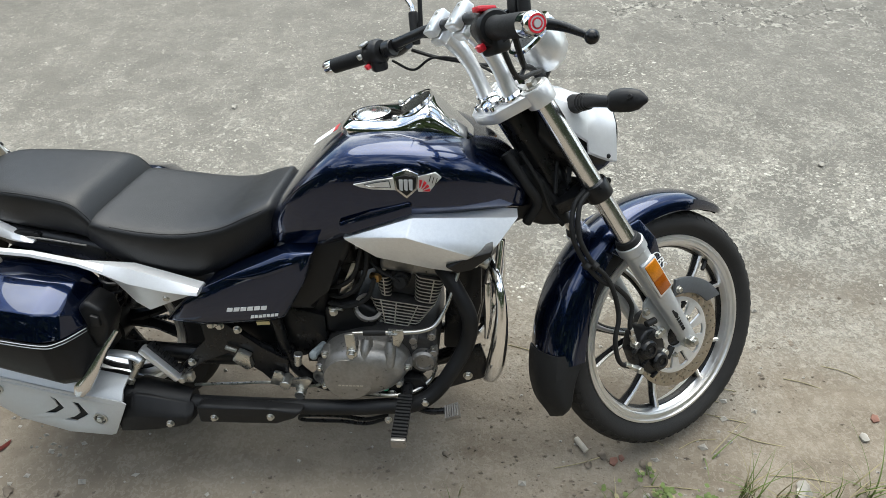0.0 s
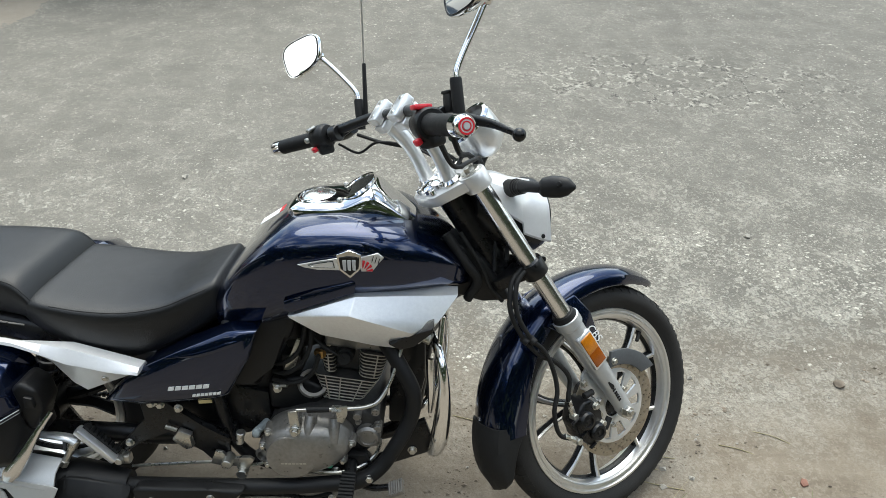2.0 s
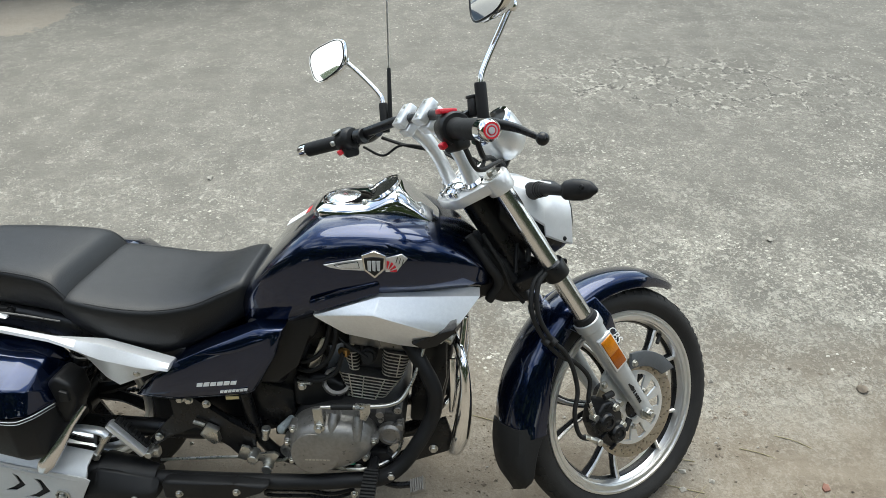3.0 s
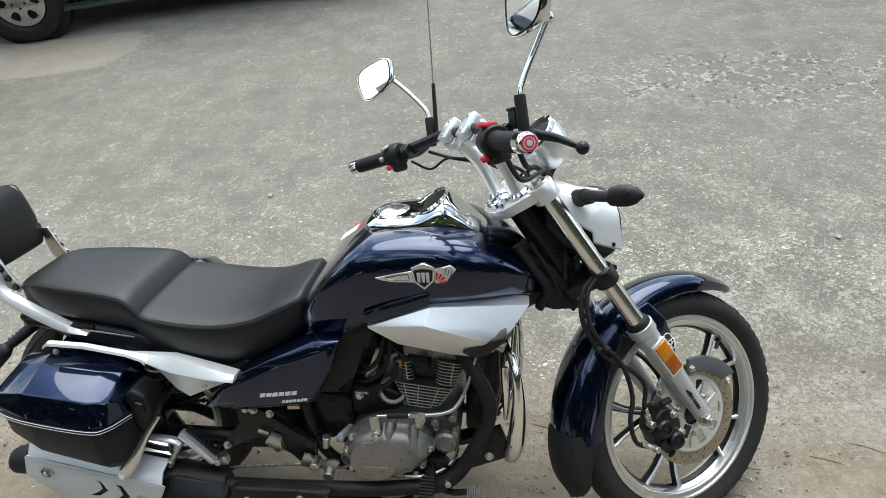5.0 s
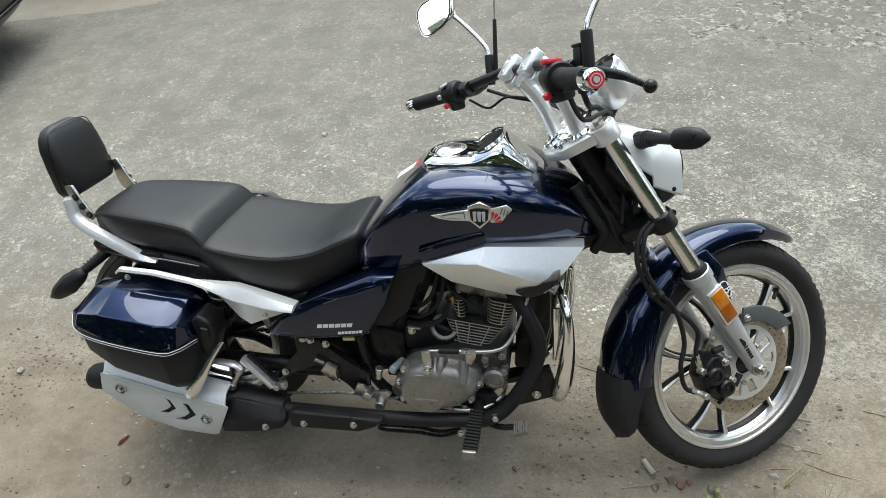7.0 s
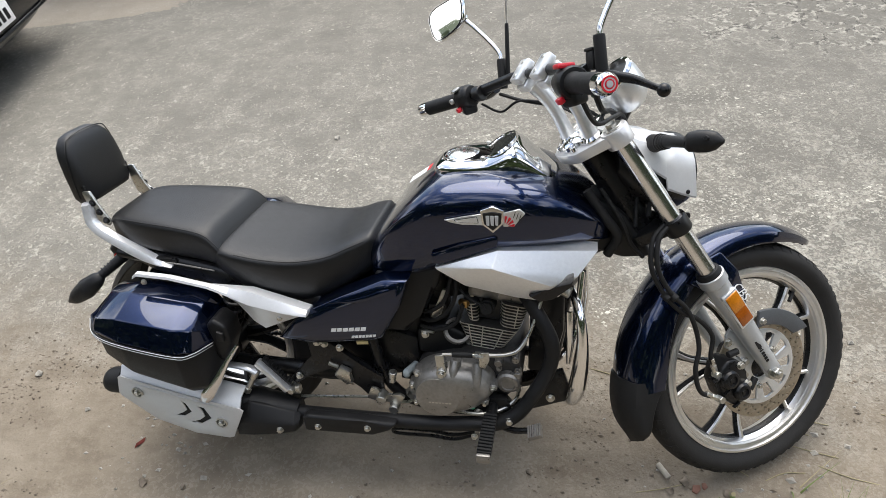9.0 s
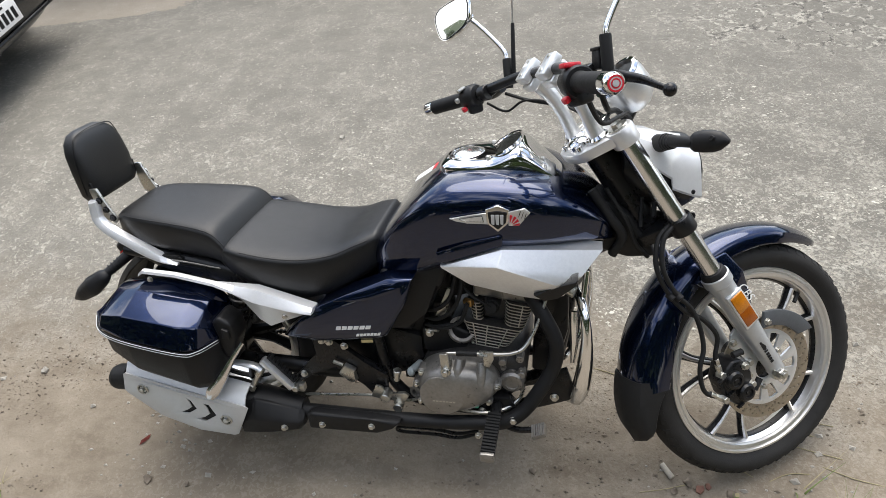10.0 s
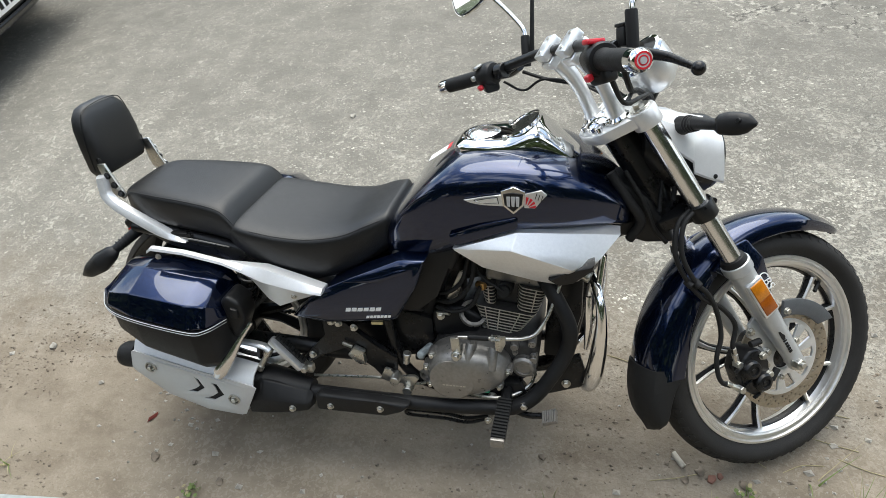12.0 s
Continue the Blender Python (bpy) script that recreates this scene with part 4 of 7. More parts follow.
# -- side covers and rear strips
def make_side(s):
    o = [(0.245, 0.440), (0.300, 0.500), (0.36, 0.540), (0.43, 0.574), (0.541, 0.621), (0.605, 0.627), (0.582, 0.560), (0.526, 0.460), (0.50, 0.448), (0.324, 0.428)]
    cx, cz = 0.445, 0.515
    rings = [[(cx + (x - cx) * k, s * y, cz + (z - cz) * k) for x, z in o] for k, y in ((1.0, 0.13), (1.0, 0.176), (0.985, 0.182), (0.95, 0.187), (0.80, 0.1915), (0.55, 0.1945), (0.25, 0.196), (0.05, 0.1963))]
    cover = part("side_cover", loft(rings), NAVY, bike, "glossy navy side cover", smooth=50)
    part("cover_crease", tube([(0.40, s * 0.1875, 0.556), (0.48, s * 0.1935, 0.572), (0.545, s * 0.1915, 0.596), (0.580, s * 0.186, 0.606)], [0.001, 0.006, 0.007, 0.002], 10, 6, flat=0.5, side=(0, 1, 0)), NAVY, cover)
    rings = []
    for x, zt, zr, zb in [(-0.100, 0.628, 0.624, 0.618), (-0.088, 0.637, 0.624, 0.614), (0.0, 0.630, 0.613, 0.604), (0.10, 0.609, 0.588, 0.578), (0.15, 0.597, 0.572, 0.558), (0.17, 0.592, 0.565, 0.535), (0.20, 0.585, 0.557, 0.500), (0.226, 0.577, 0.551, 0.480), (0.28, 0.560, 0.538, 0.503), (0.32, 0.547, 0.532, 0.519), (0.347, 0.538, 0.530, 0.526)]:
        k = min(1.0, max(0.0, (x - 0.10) / 0.10))
        zt, zr, zb = zt - 0.004 * (1 - k), zr + (zt - 0.009 - zr) * (1 - k), zb + (zt - 0.013 - zb) * (1 - k)
        yi = 0.190 - 0.025 * k
        rings.append([(x, s * yi, zt - 0.004), (x, s * (0.198 - 0.002 * k), zt), (x, s * 0.208, zr + 0.004), (x, s * 0.211, zr - 0.002), (x, s * 0.199, zb), (x, s * yi, zb + 0.003)])
    if s > 0:
        rings = [[(x, y, z - 0.050) for x, y, z in ring] for ring in rings]
    strip = part("tail_strip", loft(rings), BRIGHT, bike, "pale silver side strip", smooth=20)
    for x, y, z in ((0.273, 0.203, 0.516), (-0.074, 0.203, 0.606)):
        part("screw", bolt((x, s * y, z), (0, s, 0), 0.006, 0.005), ZINC, strip)
    if s < 0:
        # plain bars in place of the lettering
        slant = Matrix(((1, 0, 0.45, 0), (0, 1, 0, 0), (0, 0, 1, 0), (0, 0, 0, 1)))
        for k in range(6):
            x = 0.405 + k * 0.0155
            part("letter_bar", box((x, -0.1962, 0.483 + k * 0.0016), (0.0130, 0.001, 0.0098), 0, pose(0, 0, 0, 0, -6, 0) @ slant), WHITE, cover, smooth=0)
        for k in range(7):
            x = 0.452 + k * 0.0092
            part("letter_bar", box((x, -0.1945, 0.4645 + k * 0.0012), (0.0074, 0.001, 0.0070), 0, pose(0, 0, 0, 0, -6, 0) @ slant), WHITE, cover, smooth=0)
        part("sticker", box((0.470, -0.1865, 0.4415), (0.030, 0.001, 0.0085), 0, pose(0, 0, 0, 0, -5, 0)), YELLOW, cover, "small yellow sticker", smooth=0)


make_side(-1), make_side(1)


# -- controls on the bar
def make_controls():
    def along(s, u):
        """A place on the bar, u metres in from its end, and the way inward."""
        a, b = (Vector((-0.115, -0.402, 0.905)), Vector((-0.088, -0.27, 0.902))) if s < 0 else (Vector((-0.157, 0.388, 0.938)), Vector((-0.108, 0.275, 0.923)))
        d = (b - a).normalized()
        return a + d * u, d

    for s in (-1, 1):
        p, d = along(s, 0.138)
        sw = part("switch_housing", lathe([(0.012, 0), (0.026, 0.0), (0.029, 0.005), (0.029, 0.034), (0.024, 0.042), (0.012, 0.044)], 24, tuple(d), p, close=True), BLACK, bike, "black handlebar switch housing", turn=HEAD)
        q = p + d * 0.02
        part("switch_box", box(q + Vector((-0.008, 0, -0.022)), (0.036, 0.040, 0.034), 0.008, pose(0, 0, 0, 0, 20, 12 * -s), 3), BLACK, sw, turn=HEAD)
        part("switch_button", box(q + Vector((-0.034, 0, -0.014)), (0.012, 0.016, 0.012), 0.003), RED, sw, "red switch button", turn=HEAD)
        if s < 0:
            part("kill_switch", box(q + Vector((0.006, 0.002, 0.030)), (0.034, 0.022, 0.009), 0.003, pose(0, 0, 0, 0, 30, 0)), RED, sw, "red kill switch", turn=HEAD)
        else:
            part("choke_button", box(q + Vector((-0.034, 0.010, 0.012)), (0.010, 0.014, 0.012), 0.003), ZINC, sw, turn=HEAD)
            part("dip_switch", box(q + Vector((-0.014, 0, 0.03)), (0.022, 0.018, 0.008), 0.003), ZINC, sw, turn=HEAD)
        # lever bracket and lever
        r = q + d * 0.045
        perch = part("lever_perch", merged(rod(r - d * 0.012, r + d * 0.012, 0.019, 18), box(r + Vector((0.03, 0, -0.006)), (0.05, 0.028, 0.02), 0.006)), SATIN, bike, turn=HEAD)
        if s < 0:
            part("lever", tube([(-0.026, -0.236, 0.880), (-0.018, -0.27, 0.866), (-0.012, -0.31, 0.850), (-0.013, -0.345, 0.835), (-0.013, -0.362, 0.826)], [0.0095, 0.0105, 0.0085, 0.0065, 0.006], 12, 6, flat=0.8, side=(1, 0, 0)), SATIN, perch, "black brake lever", turn=HEAD)
            part("lever_ball", ball((-0.012, -0.366, 0.824), (0.0115, 0.0115, 0.0115)), SATIN, perch, turn=HEAD)
            part("master_cylinder", merged(box((-0.010, -0.222, 0.900), (0.024, 0.026, 0.034), 0.004, pose(0, 0, 0, 0, RAKE, 0)), box((0.000, -0.222, 0.916), (0.027, 0.029, 0.006), 0.002, pose(0, 0, 0, 0, RAKE, 0))), BLACK, perch, "black brake fluid reservoir", turn=HEAD)
        else:
            part("lever", tube([(-0.035, 0.20, 0.895), (-0.045, 0.245, 0.889), (-0.062, 0.30, 0.896), (-0.085, 0.345, 0.905)], [0.008, 0.009, 0.0075, 0.006], 12, 6, flat=1.4, side=(1, 0, 0)), SATIN, perch, "black clutch lever", turn=HEAD)
            part("lever_ball", ball((-0.087, 0.349, 0.906), (0.011, 0.011, 0.011)), SATIN, perch, turn=HEAD)
    # cables
    for k, (pts, r) in enumerate([
        ([(-0.075, -0.232, 0.872), (-0.06, -0.20, 0.80), (0.02, -0.12, 0.76), (0.075, -0.05, 0.72), (0.05, -0.03, 0.60), (-0.03, -0.04, 0.50)], 0.0045),
        ([(-0.070, -0.225, 0.868), (-0.045, -0.17, 0.79), (0.03, -0.09, 0.77), (0.085, -0.02, 0.70), (0.06, -0.01, 0.58), (-0.03, -0.02, 0.48)], 0.0045),
        ([(-0.03, -0.21, 0.87), (-0.02, -0.17, 0.81), (0.02, -0.10, 0.775), (0.062, -0.045, 0.745), (0.072, -0.03, 0.69), (0.06, -0.03, 0.56), (0.01, -0.04, 0.50)], 0.006),
        ([(-0.035, 0.20, 0.882), (-0.015, 0.15, 0.845), (0.02, 0.09, 0.80), (0.06, 0.02, 0.74), (0.045, -0.005, 0.60), (-0.02, 0.0, 0.5)], 0.004),
        ([(-0.075, 0.235, 0.885), (-0.055, 0.205, 0.845), (-0.02, 0.15, 0.848), (0.02, 0.08, 0.80), (0.05, 0.03, 0.72)], 0.003),
    ]):
        part("cable", tube(pts, r, 8, 8), RUBBER, bike, turn=HEAD)


make_controls()


# -- mirrors and whip
def make_mirrors():
    def shell(outline, depth):
        rings = []
        n = len(outline)
        cx, cz = sum(p[0] for p in outline) / n, sum(p[1] for p in outline) / n
        for k, d in ((1.0, 0.0), (1.03, 0.004), (1.02, 0.010), (0.9, 0.022), (0.6, 0.032), (0.2, 0.036)):
            rings.append([(cx + (x - cx) * k, d * depth, cz + (z - cz) * k) for x, z in outline])
        return loft(rings), loft([[(cx + (x - cx) * 0.93, -0.0005, cz + (z - cz) * 0.93) for x, z in outline], [(cx + (x - cx) * 0.93, 0.002, cz + (z - cz) * 0.93) for x, z in outline]])

    # a rounded five-sided glass, in its own plane
    out = []
    for a in np.linspace(0, 2 * math.pi, 44, endpoint=False):
        c, z = math.copysign(abs(math.cos(a)) ** 0.62, math.cos(a)), math.copysign(abs(math.sin(a)) ** 0.62, math.sin(a))
        out.append((0.060 * c * (1 + 0.10 * z), 0.044 * z * (1 - 0.12 * c)))
    for s in (-1, 1):
        if s > 0:
            head, face = Vector((0.005, 0.335, 1.092)), Vector((-0.64, -0.42, 0.56))
            stalk = [(0.000, 0.212, 0.905), (0.016, 0.214, 0.938), (0.028, 0.222, 0.962), (0.032, 0.26, 1.015), (0.030, 0.298, 1.068)]
            boot = ((-0.016, 0.210, 0.885), (0.020, 0.212, 0.945))
        else:
            head, face = Vector((0.066, -0.310, 1.062)), Vector((-0.80, -0.01, 0.60))
            stalk = [(-0.010, -0.248, 0.900), (0.008, -0.25, 0.938), (0.030, -0.252, 0.957), (0.085, -0.262, 0.992), (0.122, -0.270, 1.016)]
            boot = ((-0.034, -0.246, 0.858), (0.006, -0.25, 0.938))
        turn = face.normalized().to_track_quat("-Y", "Z").to_matrix().to_4x4()
        sh, glass = shell(out, 1.0)
        place = HEAD @ Matrix.Translation(head) @ turn
        m = part("mirror", sh, CHROME, bike, "chrome rear-view mirror on a bent stalk", turn=place)
        part("mirror_glass", glass, MIRROR, m, "mirror glass", turn=place)
        part("mirror_seal", tube([(x * 0.945, -0.001, z * 0.945) for x, z in out + out[:2]], 0.0012, 6, 1), SATIN, m, turn=place)
        part("stalk", tube(stalk, 0.0062, 14, 6), CHROME, m, turn=HEAD)
        end = Vector(stalk[-1])
        back = head - face.normalized() * 0.022
        part("swivel", merged(rod(end - (end - back).normalized() * 0.012, end + (back - end) * 0.75, 0.0105, 16), ball(end, (0.012, 0.012, 0.012))), CHROME, m, turn=HEAD)
        part("boot", lathe([(0, 0), (0.0100, 0), (0.0108, 0.005), (0.0108, (Vector(boot[1]) - Vector(boot[0])).length - 0.004), (0.0095, (Vector(boot[1]) - Vector(boot[0])).length), (0, (Vector(boot[1]) - Vector(boot[0])).length)], 16, tuple(Vector(boot[1]) - Vector(boot[0])), boot[0]), RUBBER, m, "black rubber boot", turn=HEAD)
    whip = part("whip_antenna", lathe([(0, 0), (0.0062, 0), (0.0058, 0.002), (0.0045, 0.125), (0.003, 0.127), (0, 0.127)], 14, (0.0, 0.0, 1), (0.808, 0.17, 0.992)), RUBBER, bike, "thin whip antenna with a black sleeve")
    part("whip", lathe([(0.0022, 0), (0.0022, 0.17), (0.0014, 0.60), (0.0025, 0.60), (0.0025, 0.608), (0, 0.609)], 8, (0.0, 0.0, 1), (0.808, 0.17, 1.115)), STEEL, whip)
    part("whip_clamp", rod((0.790, 0.172, 0.990), (0.826, 0.168, 0.990), 0.010, 12), SATIN, whip)


make_mirrors()


# -- front brake
def make_brake():
    y = -0.075
    cal = part("brake_caliper", plate([(-0.020, 0.104), (-0.012, 0.080), (-0.022, 0.060), (-0.018, 0.034), (-0.034, 0.002), (-0.062, -0.006), (-0.085, 0.006), (-0.096, 0.038), (-0.088, 0.082), (-0.062, 0.108), (-0.040, 0.114)], y - 0.030, y + 0.030, 0.007, 3), SATIN, bike, "black front brake caliper", turn=HEAD)
    for x, z, r in ((-0.062, 0.074, 0.023), (-0.052, 0.026, 0.022)):
        part("piston_housing", merged(lathe([(r, 0), (r, 0.010), (r - 0.004, 0.015), (r - 0.010, 0.016), (r - 0.011, 0.012), (0, 0.012)], 24, (0, -1, 0), (x, y - 0.028, z)), rod((x, y - 0.036, z), (x, y - 0.042, z), 0.006, 6)), SATIN, cal, turn=HEAD)
    for k in range(3):
        part("caliper_rib", box((-0.088 + k * 0.004, y - 0.030, 0.095 - k * 0.045), (0.020, 0.010, 0.005), 0.002), SATIN, cal, turn=HEAD)
    part("slide_pin", rod((-0.004, y - 0.024, 0.112), (-0.030, y - 0.024, 0.122), 0.008, 14), RUBBER, cal, turn=HEAD)
    part("slide_pin", rod((0.000, y - 0.024, 0.020), (-0.028, y - 0.024, 0.006), 0.008, 14), RUBBER, cal, turn=HEAD)
    for x, z in ((-0.020, 0.082), (-0.028, 0.030)):
        part("caliper_bolt", bolt((x, y - 0.030, z), r=0.008), ZINC, cal, turn=HEAD)
    part("caliper_bracket", plate([(0.03, 0.15), (0.005, 0.142), (-0.012, 0.115), (-0.002, 0.098), (0.008, 0.07), (0.004, 0.05), (0.018, 0.038), (0.04, 0.06)], y + 0.004, y + 0.012, 0.002), SILVER, cal, turn=HEAD)
    for x, z in ((0.0, 0.125), (0.012, 0.05)):
        part("bracket_bolt", bolt((x, y + 0.004, z), r=0.008), ZINC, cal, turn=HEAD)
    for pts in ([(0.006, -0.09, 0.485), (-0.035, -0.095, 0.478), (-0.074, -0.098, 0.43), (-0.082, -0.098, 0.36), (-0.070, -0.097, 0.295), (-0.045, -0.096, 0.25), (-0.036, -0.096, 0.19), (-0.066, -0.096, 0.15), (-0.074, -0.094, 0.115)],
                [(0.012, -0.10, 0.482), (-0.03, -0.103, 0.472), (-0.066, -0.105, 0.42), (-0.070, -0.105, 0.35), (-0.058, -0.103, 0.30), (-0.062, -0.103, 0.25), (-0.082, -0.103, 0.195), (-0.118, -0.102, 0.155), (-0.135, -0.10, 0.10), (-0.112, -0.098, 0.058)]):
        h = part("brake_hose", tube(pts, 0.0055, 10, 7), RUBBER, cal, turn=HEAD)
        e = Vector(pts[-1])
        d = (e - Vector(pts[-2])).normalized()
        part("hose_fitting", merged(rod(e - d * 0.012, e + d * 0.018, 0.007, 6), rod(e + d * 0.016 + Vector((0, 0.008, 0)), e + d * 0.016 + Vector((0, -0.012, 0)), 0.009, 6), rod(e - d * 0.03, e - d * 0.012, 0.0065, 12)), ZINC, cal, "zinc-plated hose fitting", turn=HEAD)
        part("hose_clip", rod(glide(pts, 7)[22] + Vector((0, 0.006, 0.008)), glide(pts, 7)[22] + Vector((0, -0.006, -0.006)), 0.009, 10), RUBBER, cal, turn=HEAD)
    ring = [(0.147 * math.cos(a), 0.147 * math.sin(a)) for a in np.linspace(radians(4), radians(66), 18)] + [(0.112 * math.cos(a), 0.112 * math.sin(a)) for a in np.linspace(radians(70), radians(12), 18)]
    part("disc_guard", pierced([ring], 0.006, 0.002), GUARD, bike, "dark grey plastic disc guard", turn=HEAD @ pose(0.045, -0.078, 0, 90, 0, 0))
    part("guard_bolt", bolt((0.098, -0.082, 0.112), r=0.007), ZINC, bike, turn=HEAD)
    for k, (z, w, h) in enumerate(((0.098, 0.010, 0.022), (0.085, 0.006, 0.004), (0.079, 0.010, 0.003), (0.070, 0.008, 0.005), (0.062, 0.008, 0.005), (0.054, 0.008, 0.005), (0.046, 0.008, 0.005))):
        part("decal_bar", box((0.041, -0.1138, z), (w, 0.002, h), 0), BLACK, bike, smooth=0, turn=HEAD)


GUARD = mat("dark_grey_plastic", (0.075, 0.08, 0.085), 0.45, 0.0, spread=0.1, scale=100, bump=0.0003, bscale=800)
make_brake()


# -- saddlebags
def make_bag(s):
    def lid_ring(x, yo, zt, zb):
        yi = -0.135
        return [(x, y, z) for y, z in [(yi, zb), (yi, zt - 0.004), (yi - 0.03, zt), (yo + 0.10, zt - 0.002), (yo + 0.018, zt - 0.030), (yo + 0.003, zb + 0.010), (yo, zb)]]

    lid = loft([lid_ring(-0.232, -0.245, 0.536, 0.520), lid_ring(-0.196, -0.288, 0.566, 0.504), lid_ring(-0.12, -0.307, 0.577, 0.489), lid_ring(0.03, -0.314, 0.560, 0.468), lid_ring(0.070, -0.294, 0.545, 0.462), lid_ring(0.096, -0.235, 0.512, 0.456)])
    low = []
    for x, yo, zt, zb in [(-0.226, -0.243, 0.513, 0.465), (-0.194, -0.283, 0.498, 0.402), (-0.12, -0.302, 0.483, 0.366), (0.03, -0.308, 0.462, 0.328), (0.068, -0.290, 0.456, 0.324), (0.092, -0.235, 0.450, 0.35)]:
        low.append([(x, -0.135, zb), (x, -0.135, zt), (x, yo, zt), (x, yo + 0.005, zb + 0.028), (x, yo + 0.026, zb)])
    low = loft(low)
    trim = []
    for x, yo, zt in [(-0.228, -0.248, 0.517), (-0.194, -0.290, 0.502), (-0.12, -0.309, 0.487), (0.03, -0.316, 0.466), (0.070, -0.297, 0.460), (0.095, -0.238, 0.454)]:
        trim.append((x, yo, zt))
    lines = [tube(trim, 0.0036, 8, 5)]
    for bm in (lid, low):
        bmesh.ops.bevel(bm, geom=bm.edges[:], offset=0.004, segments=2, affect="EDGES", profile=0.5)
    seam = merged(*lines)
    thin = tube([(x, y - 0.004, z + 0.0035) for x, y, z in trim], 0.0010, 6, 5)
    thin2 = tube([(x, y - 0.004, z - 0.0035) for x, y, z in trim], 0.0010, 6, 5)
    pocket = plate([(-0.085, -0.04), (-0.08, -0.006), (0.05, -0.006), (0.045, -0.034), (0.02, -0.046), (-0.05, -0.046)], 0, 0.003, 0.001)
    pocket.transform(Matrix.Translation((-0.035, -0.150, 0.5715)) @ pose(0, 0, 0, 90, 7.2, 0) @ pose(0, 0, 0, 0, 0, 0))
    latch = merged(plate([(0.086, 0.435), (0.083, 0.505), (0.105, 0.522), (0.135, 0.500), (0.140, 0.455), (0.112, 0.395), (0.095, 0.40)], -0.235, -0.165, 0.010, 3), plate([(0.108, 0.462), (0.112, 0.492), (0.130, 0.486), (0.130, 0.462)], -0.243, -0.232, 0.003))
    if s > 0:
        for bm in (lid, low, seam, thin, thin2, pocket, latch):
            mirror_y(bm)
            bm.transform(Matrix.Translation((0.06, 0.01, 0.082)))
    bag = part("saddlebag", low, BLACK, bike, "hard saddlebag with navy lid and black base")
    top = part("lid", lid, NAVY, bag, "glossy navy saddlebag lid", smooth=24)
    part("seal", seam, SATIN, bag)
    part("pinstripe", thin, PALE, bag), part("pinstripe", thin2, PALE, bag)
    part("hinge_pocket", pocket, NAVY, bag)
    part("latch", latch, BLACK, bag, "black plastic latch housing")
    stay = tube([(0.150, s * 0.225, 0.440), (0.120, s * 0.245, 0.400), (0.090, s * 0.264, 0.352), (0.060, s * 0.274, 0.312), (0.047, s * 0.276, 0.292)], [0.005, 0.007, 0.013, 0.0185, 0.012], 16, 5, flat=0.5, side=(0, 1, 0.35))
    part("stay", stay, TUBE, bag, "chrome bag stay")


make_bag(-1), make_bag(1)


